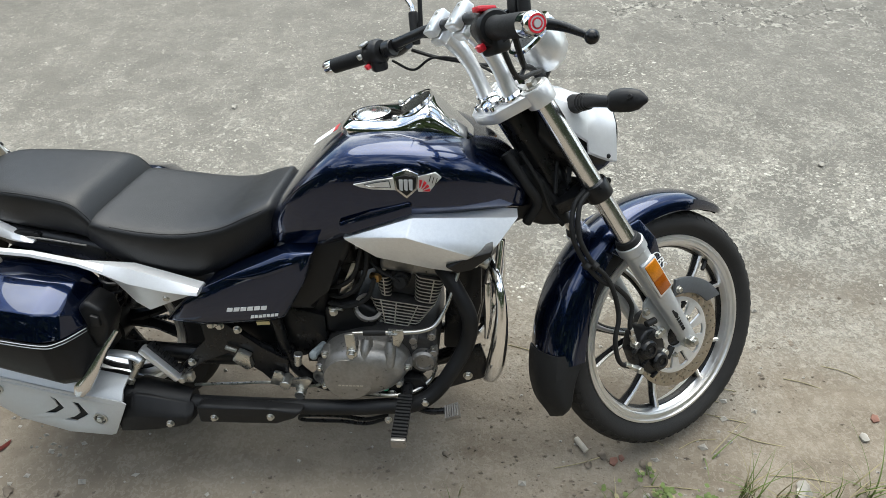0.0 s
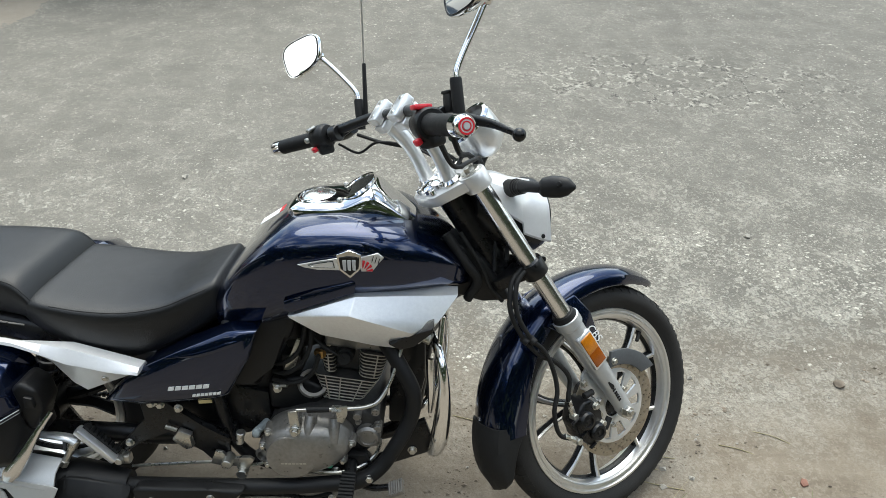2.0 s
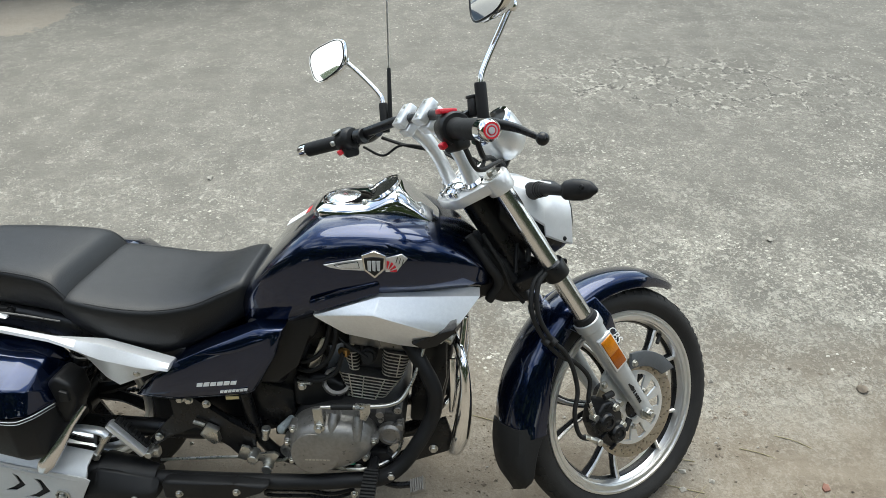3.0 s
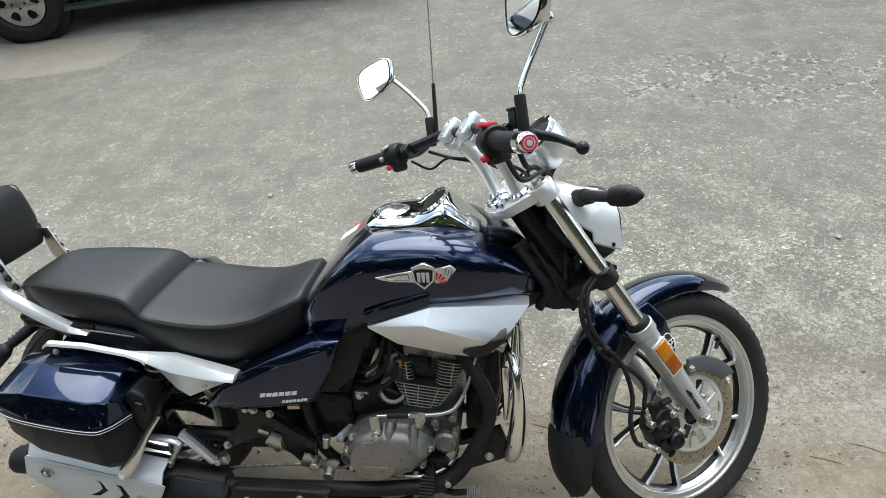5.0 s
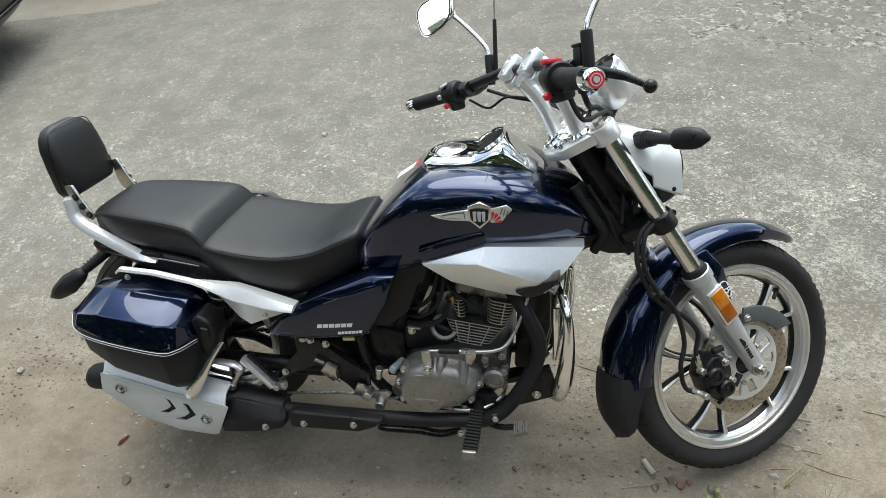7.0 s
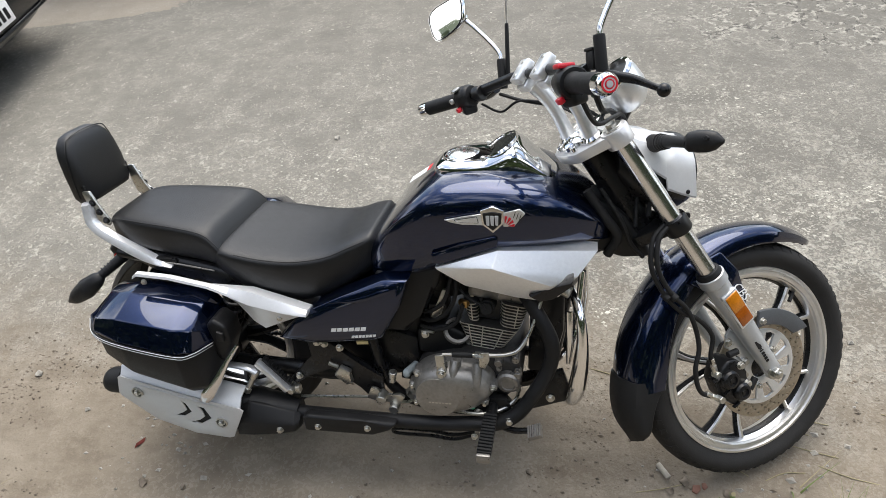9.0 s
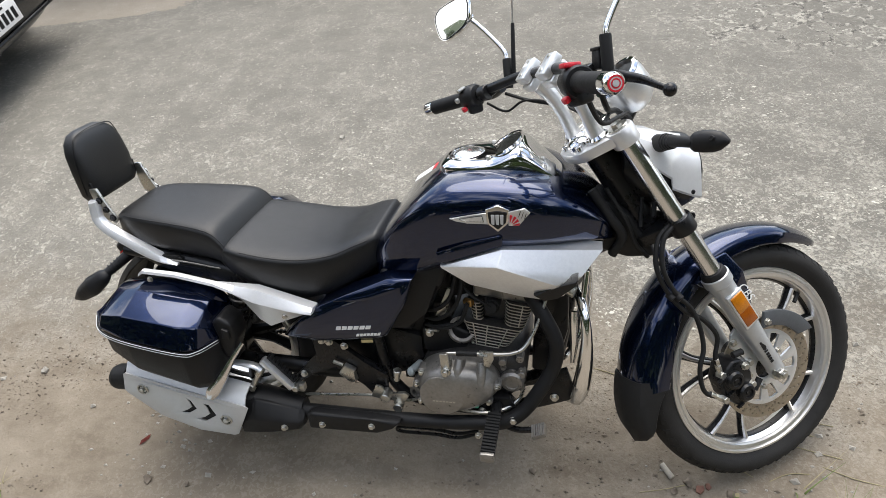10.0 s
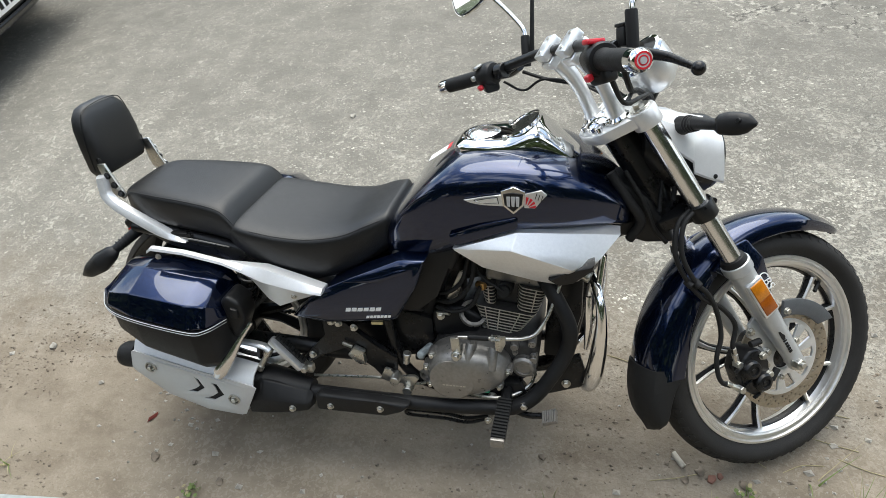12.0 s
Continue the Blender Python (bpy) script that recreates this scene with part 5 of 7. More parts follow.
# -- exhaust
def make_exhaust():
    muff = part("muffler", tube([(0.16, -0.185, 0.200), (0.06, -0.19, 0.215), (-0.12, -0.195, 0.245), (-0.225, -0.195, 0.265)], [0.042, 0.058, 0.058, 0.050], 28, 8), HEATED, bike, "black muffler under a silver heat shield")
    part("end_cap", tube([(-0.250, -0.195, 0.268), (-0.292, -0.195, 0.264), (-0.307, -0.195, 0.264), (-0.313, -0.195, 0.264)], [0.038, 0.036, 0.030, 0.016], 24, 5), RUBBER, muff, "black muffler tip")
    # the shield: a folded plate, its face pierced by two chevrons
    face = [(-0.205, 0.338), (-0.212, 0.333), (-0.226, 0.280), (-0.222, 0.270), (-0.138, 0.194), (-0.030, 0.154), (0.070, 0.147), (0.084, 0.152), (0.134, 0.248), (0.125, 0.256), (-0.03, 0.290)]

    def chevron(x, z, k):
        return [(x + k * dx, z + k * dz) for dx, dz in ((-0.030, -0.021), (-0.002, -0.016), (0.0175, 0.002), (-0.001, 0.026), (-0.012, 0.036), (-0.006, 0.022), (0.002, 0.004), (-0.008, -0.010))]

    left = [(-0.045, 0.268), (-0.031, 0.259), (-0.020, 0.230), (-0.048, 0.212), (-0.077, 0.212), (-0.049, 0.226), (-0.035, 0.236), (-0.037, 0.251)]
    right = [(0.003, 0.252), (0.020, 0.249), (0.034, 0.212), (-0.003, 0.189), (-0.038, 0.192), (-0.004, 0.204), (0.014, 0.217), (0.012, 0.236)]
    bm = pierced([face, left, right], 0.002, 0.0006)
    # x-y slab to the x-z plane, facing outward
    part("heat_shield", bm, PALE, muff, "pale silver heat shield with chevron cut-outs", turn=pose(0, -0.258, 0, 90, 0, 0))
    # black plate added behind the chevrons so the shade inside them reads dark
    part("cutout_shade_plate", plate([(-0.10, 0.205), (-0.10, 0.290), (0.05, 0.268), (0.05, 0.180)], -0.2545, -0.250, 0), HEATED, muff, smooth=0)
    top = loft([[(x, -0.256, z), (x, -0.240, z + 0.022), (x, -0.205, z + 0.034), (x, -0.205, z + 0.030), (x, -0.238, z + 0.018), (x, -0.253, z - 0.003)] for x, z in ((-0.205, 0.336), (-0.12, 0.312), (-0.03, 0.289), (0.05, 0.272), (0.126, 0.255))])
    part("shield_fold", top, PALE, muff)
    low = loft([[(x, -0.256, z), (x, -0.238, z - 0.014), (x, -0.215, z - 0.018), (x, -0.215, z - 0.014), (x, -0.236, z - 0.010), (x, -0.252, z + 0.002)] for x, z in ((-0.220, 0.270), (-0.138, 0.195), (-0.08, 0.171), (-0.030, 0.155), (0.068, 0.148))])
    part("shield_fold", low, PALE, muff)
    part("shield_bead", tube([(-0.195, -0.259, 0.322), (-0.10, -0.260, 0.297), (0.0, -0.260, 0.271), (0.108, -0.259, 0.246)], [0.002, 0.005, 0.005, 0.002], 10, 5, flat=0.5, side=(0, 1, 0)), PALE, muff)
    for x, z in ((-0.166, 0.287), (0.062, 0.203)):
        part("shield_bolt", merged(lathe([(0.0125, -0.001), (0.0165, 0.0), (0.0165, 0.004), (0.0135, 0.005), (0.0125, 0.002)], 24, (0, -1, 0), (x, -0.260, z), close=True), bolt((x, -0.260, z), r=0.0075, h=0.007)), ZINC, muff)
        # flat black disc round the bolt, standing in for a recess's shade
        part("recess_shade_disc", lathe([(0.0, 0.0), (0.0128, 0.0), (0.0128, 0.0016), (0.0, 0.0016)], 24, (0, -1, 0), (x, -0.2592, z)), SATIN, muff)
    part("collector", tube([(0.26, -0.19, 0.198), (0.20, -0.19, 0.20), (0.13, -0.19, 0.205)], [0.030, 0.045, 0.055], 24, 6), HEATED, muff)
    cov = loft([[(x, -0.205, z0), (x, y + 0.012, z0), (x, y, z0 + 0.012), (x, y, z0 + (z1 - z0) * 0.55), (x, y + 0.006, z0 + (z1 - z0) * 0.68), (x, y + 0.026, z1), (x, -0.205, z1)] for x, y, z0, z1 in ((0.095, -0.252, 0.142, 0.236), (0.140, -0.252, 0.146, 0.250), (0.180, -0.250, 0.150, 0.242), (0.220, -0.246, 0.155, 0.230), (0.256, -0.242, 0.163, 0.219), (0.270, -0.230, 0.174, 0.210))])
    bmesh.ops.bevel(cov, geom=cov.edges[:], offset=0.003, segments=2, affect="EDGES", profile=0.5)
    part("collector_cover", cov, HEATED, muff, "matt black collector cover")
    pipe = part("exhaust_pipe", tube([(0.845, -0.05, 0.535), (0.872, -0.095, 0.530), (0.900, -0.120, 0.494), (0.926, -0.134, 0.444), (0.930, -0.138, 0.400), (0.919, -0.145, 0.355), (0.893, -0.160, 0.306), (0.850, -0.178, 0.245), (0.797, -0.19, 0.214), (0.725, -0.192, 0.207), (0.6, -0.195, 0.200), (0.3, -0.195, 0.20), (0.2, -0.19, 0.20)], 0.0185, 20, 8), HEATED, bike, "matt black exhaust pipe")
    part("pipe_guard", plate([(0.285, 0.172), (0.285, 0.222), (0.30, 0.230), (0.46, 0.226), (0.545, 0.222), (0.520, 0.196), (0.475, 0.176)], -0.236, -0.205, 0.009, 3), HEATED, pipe, "matt black pipe guard")
    for x, z in ((0.220, 0.180), (0.326, 0.193), (0.464, 0.203)):
        part("guard_bolt", bolt((x, -0.2455 if x < 0.3 else -0.234, z), r=0.0075), ZINC, pipe)


make_exhaust()


# -- engine
def make_engine():
    case = part("crankcase", plate([(0.575, 0.25), (0.572, 0.31), (0.600, 0.352), (0.68, 0.378), (0.80, 0.382), (0.850, 0.365), (0.855, 0.29), (0.80, 0.235), (0.66, 0.215)], -0.135, 0.14, 0.015, 3), DARKCAST, bike, "grey cast aluminium crankcase")
    # clutch cover: an egg-shaped bulge on a flange
    flange = [(0.586, 0.262), (0.582, 0.318), (0.602, 0.356), (0.645, 0.378), (0.702, 0.382), (0.748, 0.372), (0.784, 0.338), (0.790, 0.300), (0.765, 0.266), (0.723, 0.243), (0.663, 0.226), (0.612, 0.232)]
    cx, cz = 0.685, 0.305
    rings = []
    fine = [(p.x, p.y) for p in glide([(x, z, 0) for x, z in flange + flange[:1]], 4)[:-1]]
    for k, y in ((1.0, -0.13), (1.0, -0.158), (0.985, -0.164), (0.955, -0.168), (0.93, -0.180), (0.86, -0.194), (0.72, -0.203), (0.5, -0.207), (0.2, -0.209)):
        rings.append([(cx + (x - cx) * k - (1 - k) * 0.02, y, cz + (z - cz) * k) for x, z in fine])
    cover = part("clutch_cover", loft(rings), CAST, bike, "rounded grey cast clutch cover")
    part("cover_disc", lathe([(0.058, 0), (0.056, 0.005), (0.046, 0.0072), (0, 0.008)], 40, (0.0, -1, 0.05), (0.652, -0.2025, 0.300)), CAST, cover)
    for x, z in ((0.598, 0.350), (0.664, 0.376), (0.700, 0.378), (0.752, 0.366), (0.788, 0.318), (0.765, 0.268), (0.705, 0.240), (0.640, 0.230), (0.588, 0.255), (0.582, 0.31)):
        part("cover_boss", rod((x, -0.150, z), (x, -0.179, z), 0.0105, 14), CAST, cover)
        part("cover_bolt", bolt((x, -0.179, z), r=0.0058, h=0.007), ZINC, cover)
    for x0, z0, x1, z1 in ((0.664, 0.385, 0.666, 0.345), (0.697, 0.390, 0.692, 0.350), (0.752, 0.385, 0.750, 0.335)):
        part("cover_rib", tube([(x0, -0.170, z0), ((x0 + x1) / 2, -0.186, (z0 + z1) / 2), (x1, -0.196, z1)], [0.0125, 0.0125, 0.010], 12, 4), CAST, cover)
    part("paint_mark", lathe([(0.0075, 0), (0.007, 0.0015), (0.0, 0.002)], 16, (0.1, -1, -0.35), (0.735, -0.192, 0.262)), GREEN, cover, "green paint mark")
    part("cast_lettering", merged(*[box((0.632 + k * 0.0085, -0.2108, 0.286), (0.006, 0.001, 0.0035), 0) for k in range(7)]), FIN, cover, smooth=0)
    part("clutch_arm", merged(plate([(0.655, 0.378), (0.653, 0.424), (0.675, 0.426), (0.677, 0.378)], -0.198, -0.192, 0.002), rod((0.666, -0.160, 0.372), (0.666, -0.202, 0.372), 0.013, 16), rod((0.666, -0.202, 0.372), (0.666, -0.210, 0.372), 0.008, 14)), ZINC, cover, "bright clutch release arm")
    part("clutch_cable", tube([(0.672, -0.195, 0.428), (0.72, -0.190, 0.427), (0.78, -0.185, 0.425), (0.83, -0.175, 0.425), (0.86, -0.16, 0.440), (0.89, -0.13, 0.50), (0.92, -0.08, 0.60)], [0.003, 0.005, 0.005, 0.005, 0.005, 0.004, 0.004], 10, 6), ZINC, cover)
    part("cable_boot", rod((0.695, -0.1915, 0.4275), (0.745, -0.188, 0.4265), 0.0075, 12), RUBBER, cover)
    part("cable_bracket", merged(plate([(0.760, 0.395), (0.760, 0.436), (0.785, 0.438), (0.785, 0.415), (0.774, 0.39)], -0.194, -0.188, 0.002), rod((0.750, -0.188, 0.4265), (0.772, -0.188, 0.4265), 0.0085, 6)), ZINC, cover)
    part("oil_filter_cover", merged(lathe([(0.030, 0), (0.030, 0.014), (0.025, 0.020), (0.018, 0.021), (0.017, 0.017), (0, 0.017)], 28, (0, -1, 0), (0.822, -0.135, 0.312)), bolt((0.80, -0.14, 0.352), r=0.006), bolt((0.845, -0.138, 0.345), r=0.006), bolt((0.846, -0.138, 0.285), r=0.006)), CAST, case)
    for x, y, z in ((0.80, -0.155, 0.375), (0.842, -0.15, 0.385), (0.845, -0.15, 0.335)):
        part("case_lug", rod((x, -0.12, z), (x, y, z), 0.010, 14), CAST, case)
    part("gear_shaft_boss", merged(lathe([(0.020, 0), (0.020, 0.03), (0.013, 0.032), (0.012, 0.02), (0, 0.02)], 20, (-0.3, -1, 0), (0.578, -0.125, 0.255))), CAST, case)
    part("oil_plug", merged(rod((0.580, -0.12, 0.330), (0.567, -0.165, 0.339), 0.010, 12), ball((0.567, -0.170, 0.339), (0.010, 0.007, 0.013))), PLUG, case, "pale plastic oil filler plug")
    # finned barrel, tilted ahead; the fins grow towards the head
    ax = pose(0.763, 0, 0.384, 0, 9, 0)
    barrel = part("cylinder", merged(box((-0.002, 0, 0.035), (0.078, 0.12, 0.13), 0.012, seg=3)), DARKCAST, bike, "dark engine cylinder with bright fin edges", turn=ax)

    def fin(x0, x1, z, ob, y=0.1035, thick=0.0036):
        """One fin with rounded corners and a bare bright edge."""
        c, h, r = (x0 + x1) / 2, (x1 - x0) / 2, 0.018
        r = min(r, h * 0.9)
        line = [(c + sx * (h - r) + r * math.cos(a), sy * (y - r) + r * math.sin(a)) for sx, sy, a0 in ((1, -1, -90), (1, 1, 0), (-1, 1, 90), (-1, -1, 180)) for a in [radians(a0 + k * 30) for k in range(4)]]
        part("fin", loft([[(px_, py_, z + dz) for px_, py_ in line] for dz in (-thick / 2, thick / 2)]), DARKCAST, ob, turn=ax, smooth=0)
        edge = [(px_, py_, z) for px_, py_ in line if py_ <= -(y - r) + 0.001]
        edge = edge[-4:] + edge[:4]
        part("fin_edge", tube(edge, thick * 0.52, 6, 2), FIN, ob, turn=ax)

    for i in range(8):
        w = 0.044 + 0.0045 * i
        fin(-0.003 - w, -0.003 + w + 0.002, 0.0090 * i, barrel, thick=0.0029)
    for x0, x1 in ((-0.034, -0.050), (-0.012, -0.014), (0.020, 0.036)):
        part("fin_brace", tube([(x0, -0.1045, 0.0), ((x0 + x1) / 2, -0.105, 0.030), (x1, -0.105, 0.0625)], 0.0017, 6, 4), FIN, barrel, turn=ax)
    part("base_flange", box((-0.002, 0, -0.016), (0.115, 0.19, 0.012), 0.003), DARKCAST, barrel, turn=ax)
    for x in (-0.045, 0.0, 0.045):
        part("base_nut", bolt((x, -0.085, -0.010), (0, 0, 1), 0.006, 0.008), ZINC, barrel, turn=ax)
    head = part("cylinder_head", box((0.002, 0, 0.115), (0.085, 0.15, 0.10), 0.012, seg=3), DARKCAST, bike, turn=ax)
    for i in range(8):
        fin(0.026 - 0.0008 * i, 0.078 + 0.0017 * i, 0.075 + i * 0.0092, head, thick=0.0029)
    for i in range(6):
        fin(-0.052 - 0.004 * i, -0.028 - 0.0014 * i, 0.078 + i * 0.0092, head, thick=0.0029)
    part("fin_brace", tube([(0.062, -0.105, 0.078), (0.064, -0.105, 0.14)], 0.0017, 6, 2), FIN, head, turn=ax)
    part("fin_brace", tube([(-0.042, -0.105, 0.078), (-0.050, -0.105, 0.122)], 0.0017, 6, 2), FIN, head, turn=ax)
    part("spark_plug_cap", merged(rod((-0.008, -0.06, 0.115), (-0.010, -0.112, 0.128), 0.019, 18), rod((-0.010, -0.112, 0.128), (-0.011, -0.124, 0.131), 0.015, 16)), RUBBER, head, turn=ax)
    part("plug_lead", tube([(-0.011, -0.122, 0.132), (-0.030, -0.122, 0.142), (-0.060, -0.112, 0.150), (-0.085, -0.10, 0.165), (-0.092, -0.09, 0.205)], 0.0035, 8, 6), RUBBER, head, turn=ax)
    part("valve_cover", merged(box((0.006, 0, 0.172), (0.138, 0.185, 0.070), 0.010, seg=3), box((0.012, -0.088, 0.170), (0.003, 0.015, 0.060), 0.001)), CAST, head, "pale cast valve cover", turn=ax)
    for x in (-0.052, 0.064):
        part("cover_bolt", bolt((x, -0.080, 0.140), (0, -1, 0), 0.006), ZINC, head, turn=ax)
    # carburettor and its rubber intake
    carb = part("carburettor", merged(rod((0.665, -0.02, 0.515), (0.625, -0.02, 0.500), 0.030, 20), box((0.640, -0.045, 0.46), (0.05, 0.06, 0.06), 0.010), rod((0.640, -0.05, 0.53), (0.640, -0.05, 0.57), 0.022, 18)), DARKCAST, bike)
    part("intake_boot", rod((0.665, -0.03, 0.515), (0.715, -0.03, 0.535), 0.028, 18), RUBBER, carb)
    part("carb_bracket", plate([(0.628, 0.470), (0.665, 0.555), (0.682, 0.552), (0.650, 0.465)], -0.105, -0.098, 0.002), ZINC, carb, "bright carburettor bracket")
    part("brass_fitting", merged(rod((0.705, -0.095, 0.515), (0.725, -0.110, 0.518), 0.009, 8), rod((0.72, -0.11, 0.510), (0.72, -0.11, 0.528), 0.006, 8)), BRASS, carb)
    for pts in ([(0.60, -0.09, 0.455), (0.64, -0.115, 0.470), (0.68, -0.118, 0.505), (0.70, -0.11, 0.56), (0.695, -0.09, 0.61)], [(0.585, -0.08, 0.475), (0.63, -0.108, 0.492), (0.67, -0.112, 0.53), (0.69, -0.10, 0.60)], [(0.60, -0.10, 0.44), (0.65, -0.12, 0.445), (0.695, -0.12, 0.47), (0.715, -0.115, 0.52)]):
        part("fuel_hose", tube(pts, 0.0055, 8, 6), RUBBER, carb)
    part("clamp_screw", merged(bolt((0.612, -0.115, 0.425), r=0.008), rod((0.60, -0.10, 0.425), (0.635, -0.115, 0.435), 0.006)), ZINC, carb)
    part("starter_cover", plate([(0.585, 0.355), (0.585, 0.43), (0.66, 0.45), (0.715, 0.42), (0.705, 0.37), (0.64, 0.35)], -0.105, 0.11, 0.012, 3), BLACK, case)
    part("intake_ring", lathe([(0.026, -0.006), (0.034, -0.006), (0.036, 0.0), (0.034, 0.008), (0.026, 0.008)], 28, (0.35, -0.5, 0.8), (0.690, -0.095, 0.425), close=True), CAST, carb)
    part("airbox", plate([(0.50, 0.44), (0.505, 0.615), (0.68, 0.640), (0.66, 0.575), (0.60, 0.505), (0.575, 0.44)], -0.135, 0.135, 0.015, 3), BLACK, bike, "black plastic airbox")


PLUG = mat("pale_plastic", (0.30, 0.34, 0.35), 0.4, 0.0, spread=0.1, scale=200)
DARKCAST = mat("dark_cast_aluminium", (0.055, 0.052, 0.050), 0.5, 0.4, spread=0.25, scale=120, bump=0.0004, bscale=600)
make_engine()


# -- frame, stands, footrests
def toothed(length, width, thick, tooth, n):
    """A block with cross ribs on its top."""
    top = []
    for k in range(n):
        x = length / 2 - length * k / n
        top += [(x, thick / 2 + tooth), (x - length / n * 0.55, thick / 2 + tooth), (x - length / n * 0.6, thick / 2), (x - length / n * 0.95, thick / 2)]
    return plate([(-length / 2, -thick / 2), (length / 2, -thick / 2), *top], -width / 2, width / 2, 0)


def make_frame():
    fr = part("frame", tube([(1.10, 0, 0.70), (0.95, 0, 0.70), (0.70, 0, 0.64), (0.50, 0, 0.56), (0.35, 0, 0.52)], 0.028, 16, 6), SATIN, bike, "black tubular steel frame")
    part("down_tube", tube([(1.07, 0, 0.66), (0.985, 0, 0.60), (0.955, 0, 0.50), (0.935, 0, 0.36), (0.915, 0, 0.27), (0.86, 0, 0.205), (0.70, 0, 0.19), (0.5, 0, 0.20)], 0.021, 14, 6), SATIN, fr)
    for s in (-1, 1):
        part("cradle_tube", tube([(0.93, s * 0.03, 0.30), (0.88, s * 0.10, 0.225), (0.75, s * 0.125, 0.195), (0.58, s * 0.13, 0.21), (0.50, s * 0.13, 0.28), (0.47, s * 0.12, 0.42), (0.43, s * 0.10, 0.55)], 0.0145, 12, 6), SATIN, fr)
        part("seat_tube", tube([(0.46, s * 0.11, 0.53), (0.25, s * 0.13, 0.575), (0.0, s * 0.125, 0.61), (-0.20, s * 0.11, 0.635)], 0.013, 12, 6), SATIN, fr)
        part("brace_tube", tube([(0.47, s * 0.13, 0.30), (0.40, s * 0.14, 0.36), (0.30, s * 0.14, 0.46), (0.22, s * 0.135, 0.56)], 0.0125, 12, 6), SATIN, fr)
        part("swingarm", tube([(0.50, s * 0.10, 0.285), (0.30, s * 0.115, 0.285), (0.10, s * 0.115, 0.295), (-0.04, s * 0.115, 0.305)], [0.026, 0.022, 0.020, 0.020], 14, 5, flat=1.2, side=(0, 0, 1)), SATIN, bike, "black swingarm")
        part("footrest_plate", plate([(0.305, 0.425), (0.345, 0.440), (0.44, 0.345), (0.50, 0.315), (0.495, 0.255), (0.455, 0.235), (0.435, 0.275), (0.36, 0.335), (0.285, 0.300), (0.245, 0.262), (0.235, 0.285), (0.290, 0.345), (0.315, 0.365)], s * 0.150, s * 0.160, 0.004), SATIN, bike, "black footrest hanger plate")
        shock = part("rear_shock", rod((0.04, s * 0.14, 0.33), (0.13, s * 0.14, 0.55), 0.016, 16), SATIN, bike, "black rear shock absorber")
        coil = [(0.05 + 0.075 * u + 0.026 * math.cos(u * 44) * 0.92, s * 0.14 + 0.026 * math.sin(u * 44), 0.355 + 0.175 * u - 0.026 * math.cos(u * 44) * 0.38) for u in np.linspace(0, 1, 84)]
        part("spring", tube(coil, 0.0042, 6, 1), SATIN, shock)
        # pillion footrest: rubber pad on a bright bar
        peg = part("pillion_footrest", box((0.202, s * 0.187, 0.315), (0.115, 0.026, 0.017), 0.005, pose(0, 0, 0, 0, 52, 0) , 2), SILVER, bike, "bright pillion footrest with rubber pad")
        pad = toothed(0.100, 0.015, 0.008, 0.004, 9)
        part("pad", pad, RUBBER, peg, turn=pose(0.2105, s * 0.1755, 0.323, 0, 52, 0))
        part("pivot", merged(rod((0.245, s * 0.150, 0.268), (0.245, s * 0.195, 0.268), 0.009, 12), box((0.250, s * 0.172, 0.262), (0.03, 0.02, 0.024), 0.004)), ZINC, peg)
        # rider footrest
        rp = part("rider_footrest", rod((0.783, s * 0.165, 0.250), (0.783, s * 0.205, 0.2455), 0.014, 14), SATIN, bike, "ribbed rubber rider footrest", )
        part("pad", toothed(0.122, 0.033, 0.020, 0.005, 12), RUBBER, rp, turn=pose(0.783, s * 0.272, 0.250, -s * 4, 0, 90))
        part("end_cap", box((0.783, s * 0.338, 0.2455), (0.034, 0.011, 0.026), 0.004), CAST, rp, "grey cast footrest end")
        part("hanger", plate([(0.72, 0.225), (0.765, 0.275), (0.815, 0.270), (0.84, 0.235), (0.80, 0.205), (0.74, 0.208)], s * 0.135, s * 0.165, 0.006), SATIN, rp)
        for x, z in ((0.828, 0.230), (0.745, 0.225)):
            part("hanger_bolt", bolt((x, s * 0.196 if x > 0.8 else s * 0.167, z), (0, s, 0), 0.009), ZINC, rp)
        # skid plates at the front of the cradle
        part("cradle_plate", plate([(0.872, 0.235), (0.905, 0.315), (0.955, 0.34), (0.972, 0.285), (0.978, 0.245), (0.86, 0.195)], s * 0.105, s * 0.118, 0.003), SATIN, fr)
        part("plate_bolt", bolt((0.925, s * 0.119, 0.247), (0, s, 0), 0.009), ZINC, fr)
    # brake pedal, its rod and spring on the right
    ped = part("brake_pedal", tube([(0.775, -0.175, 0.205), (0.83, -0.195, 0.200), (0.872, -0.205, 0.212), (0.893, -0.21, 0.222)], [0.009, 0.008, 0.008, 0.008], 10, 5), SATIN, bike, "brake pedal with a grey ribbed tread")
    part("tread", toothed(0.036, 0.034, 0.010, 0.004, 6), CAST, ped, "grey cast ribbed pedal tread", turn=pose(0.893, -0.224, 0.228, 14, -24, 0))
    part("pedal_loop", tube([(0.735, -0.185, 0.172), (0.68, -0.19, 0.160), (0.62, -0.192, 0.170), (0.53, -0.192, 0.168), (0.525, -0.192, 0.152), (0.62, -0.192, 0.152), (0.68, -0.19, 0.145), (0.73, -0.185, 0.160)], 0.005, 8, 6), SATIN, ped)
    part("pedal_screw", bolt((0.735, -0.19, 0.162), r=0.007), ZINC, ped)
    part("pedal_screw", bolt((0.75, -0.18, 0.205), r=0.009), ZINC, ped)
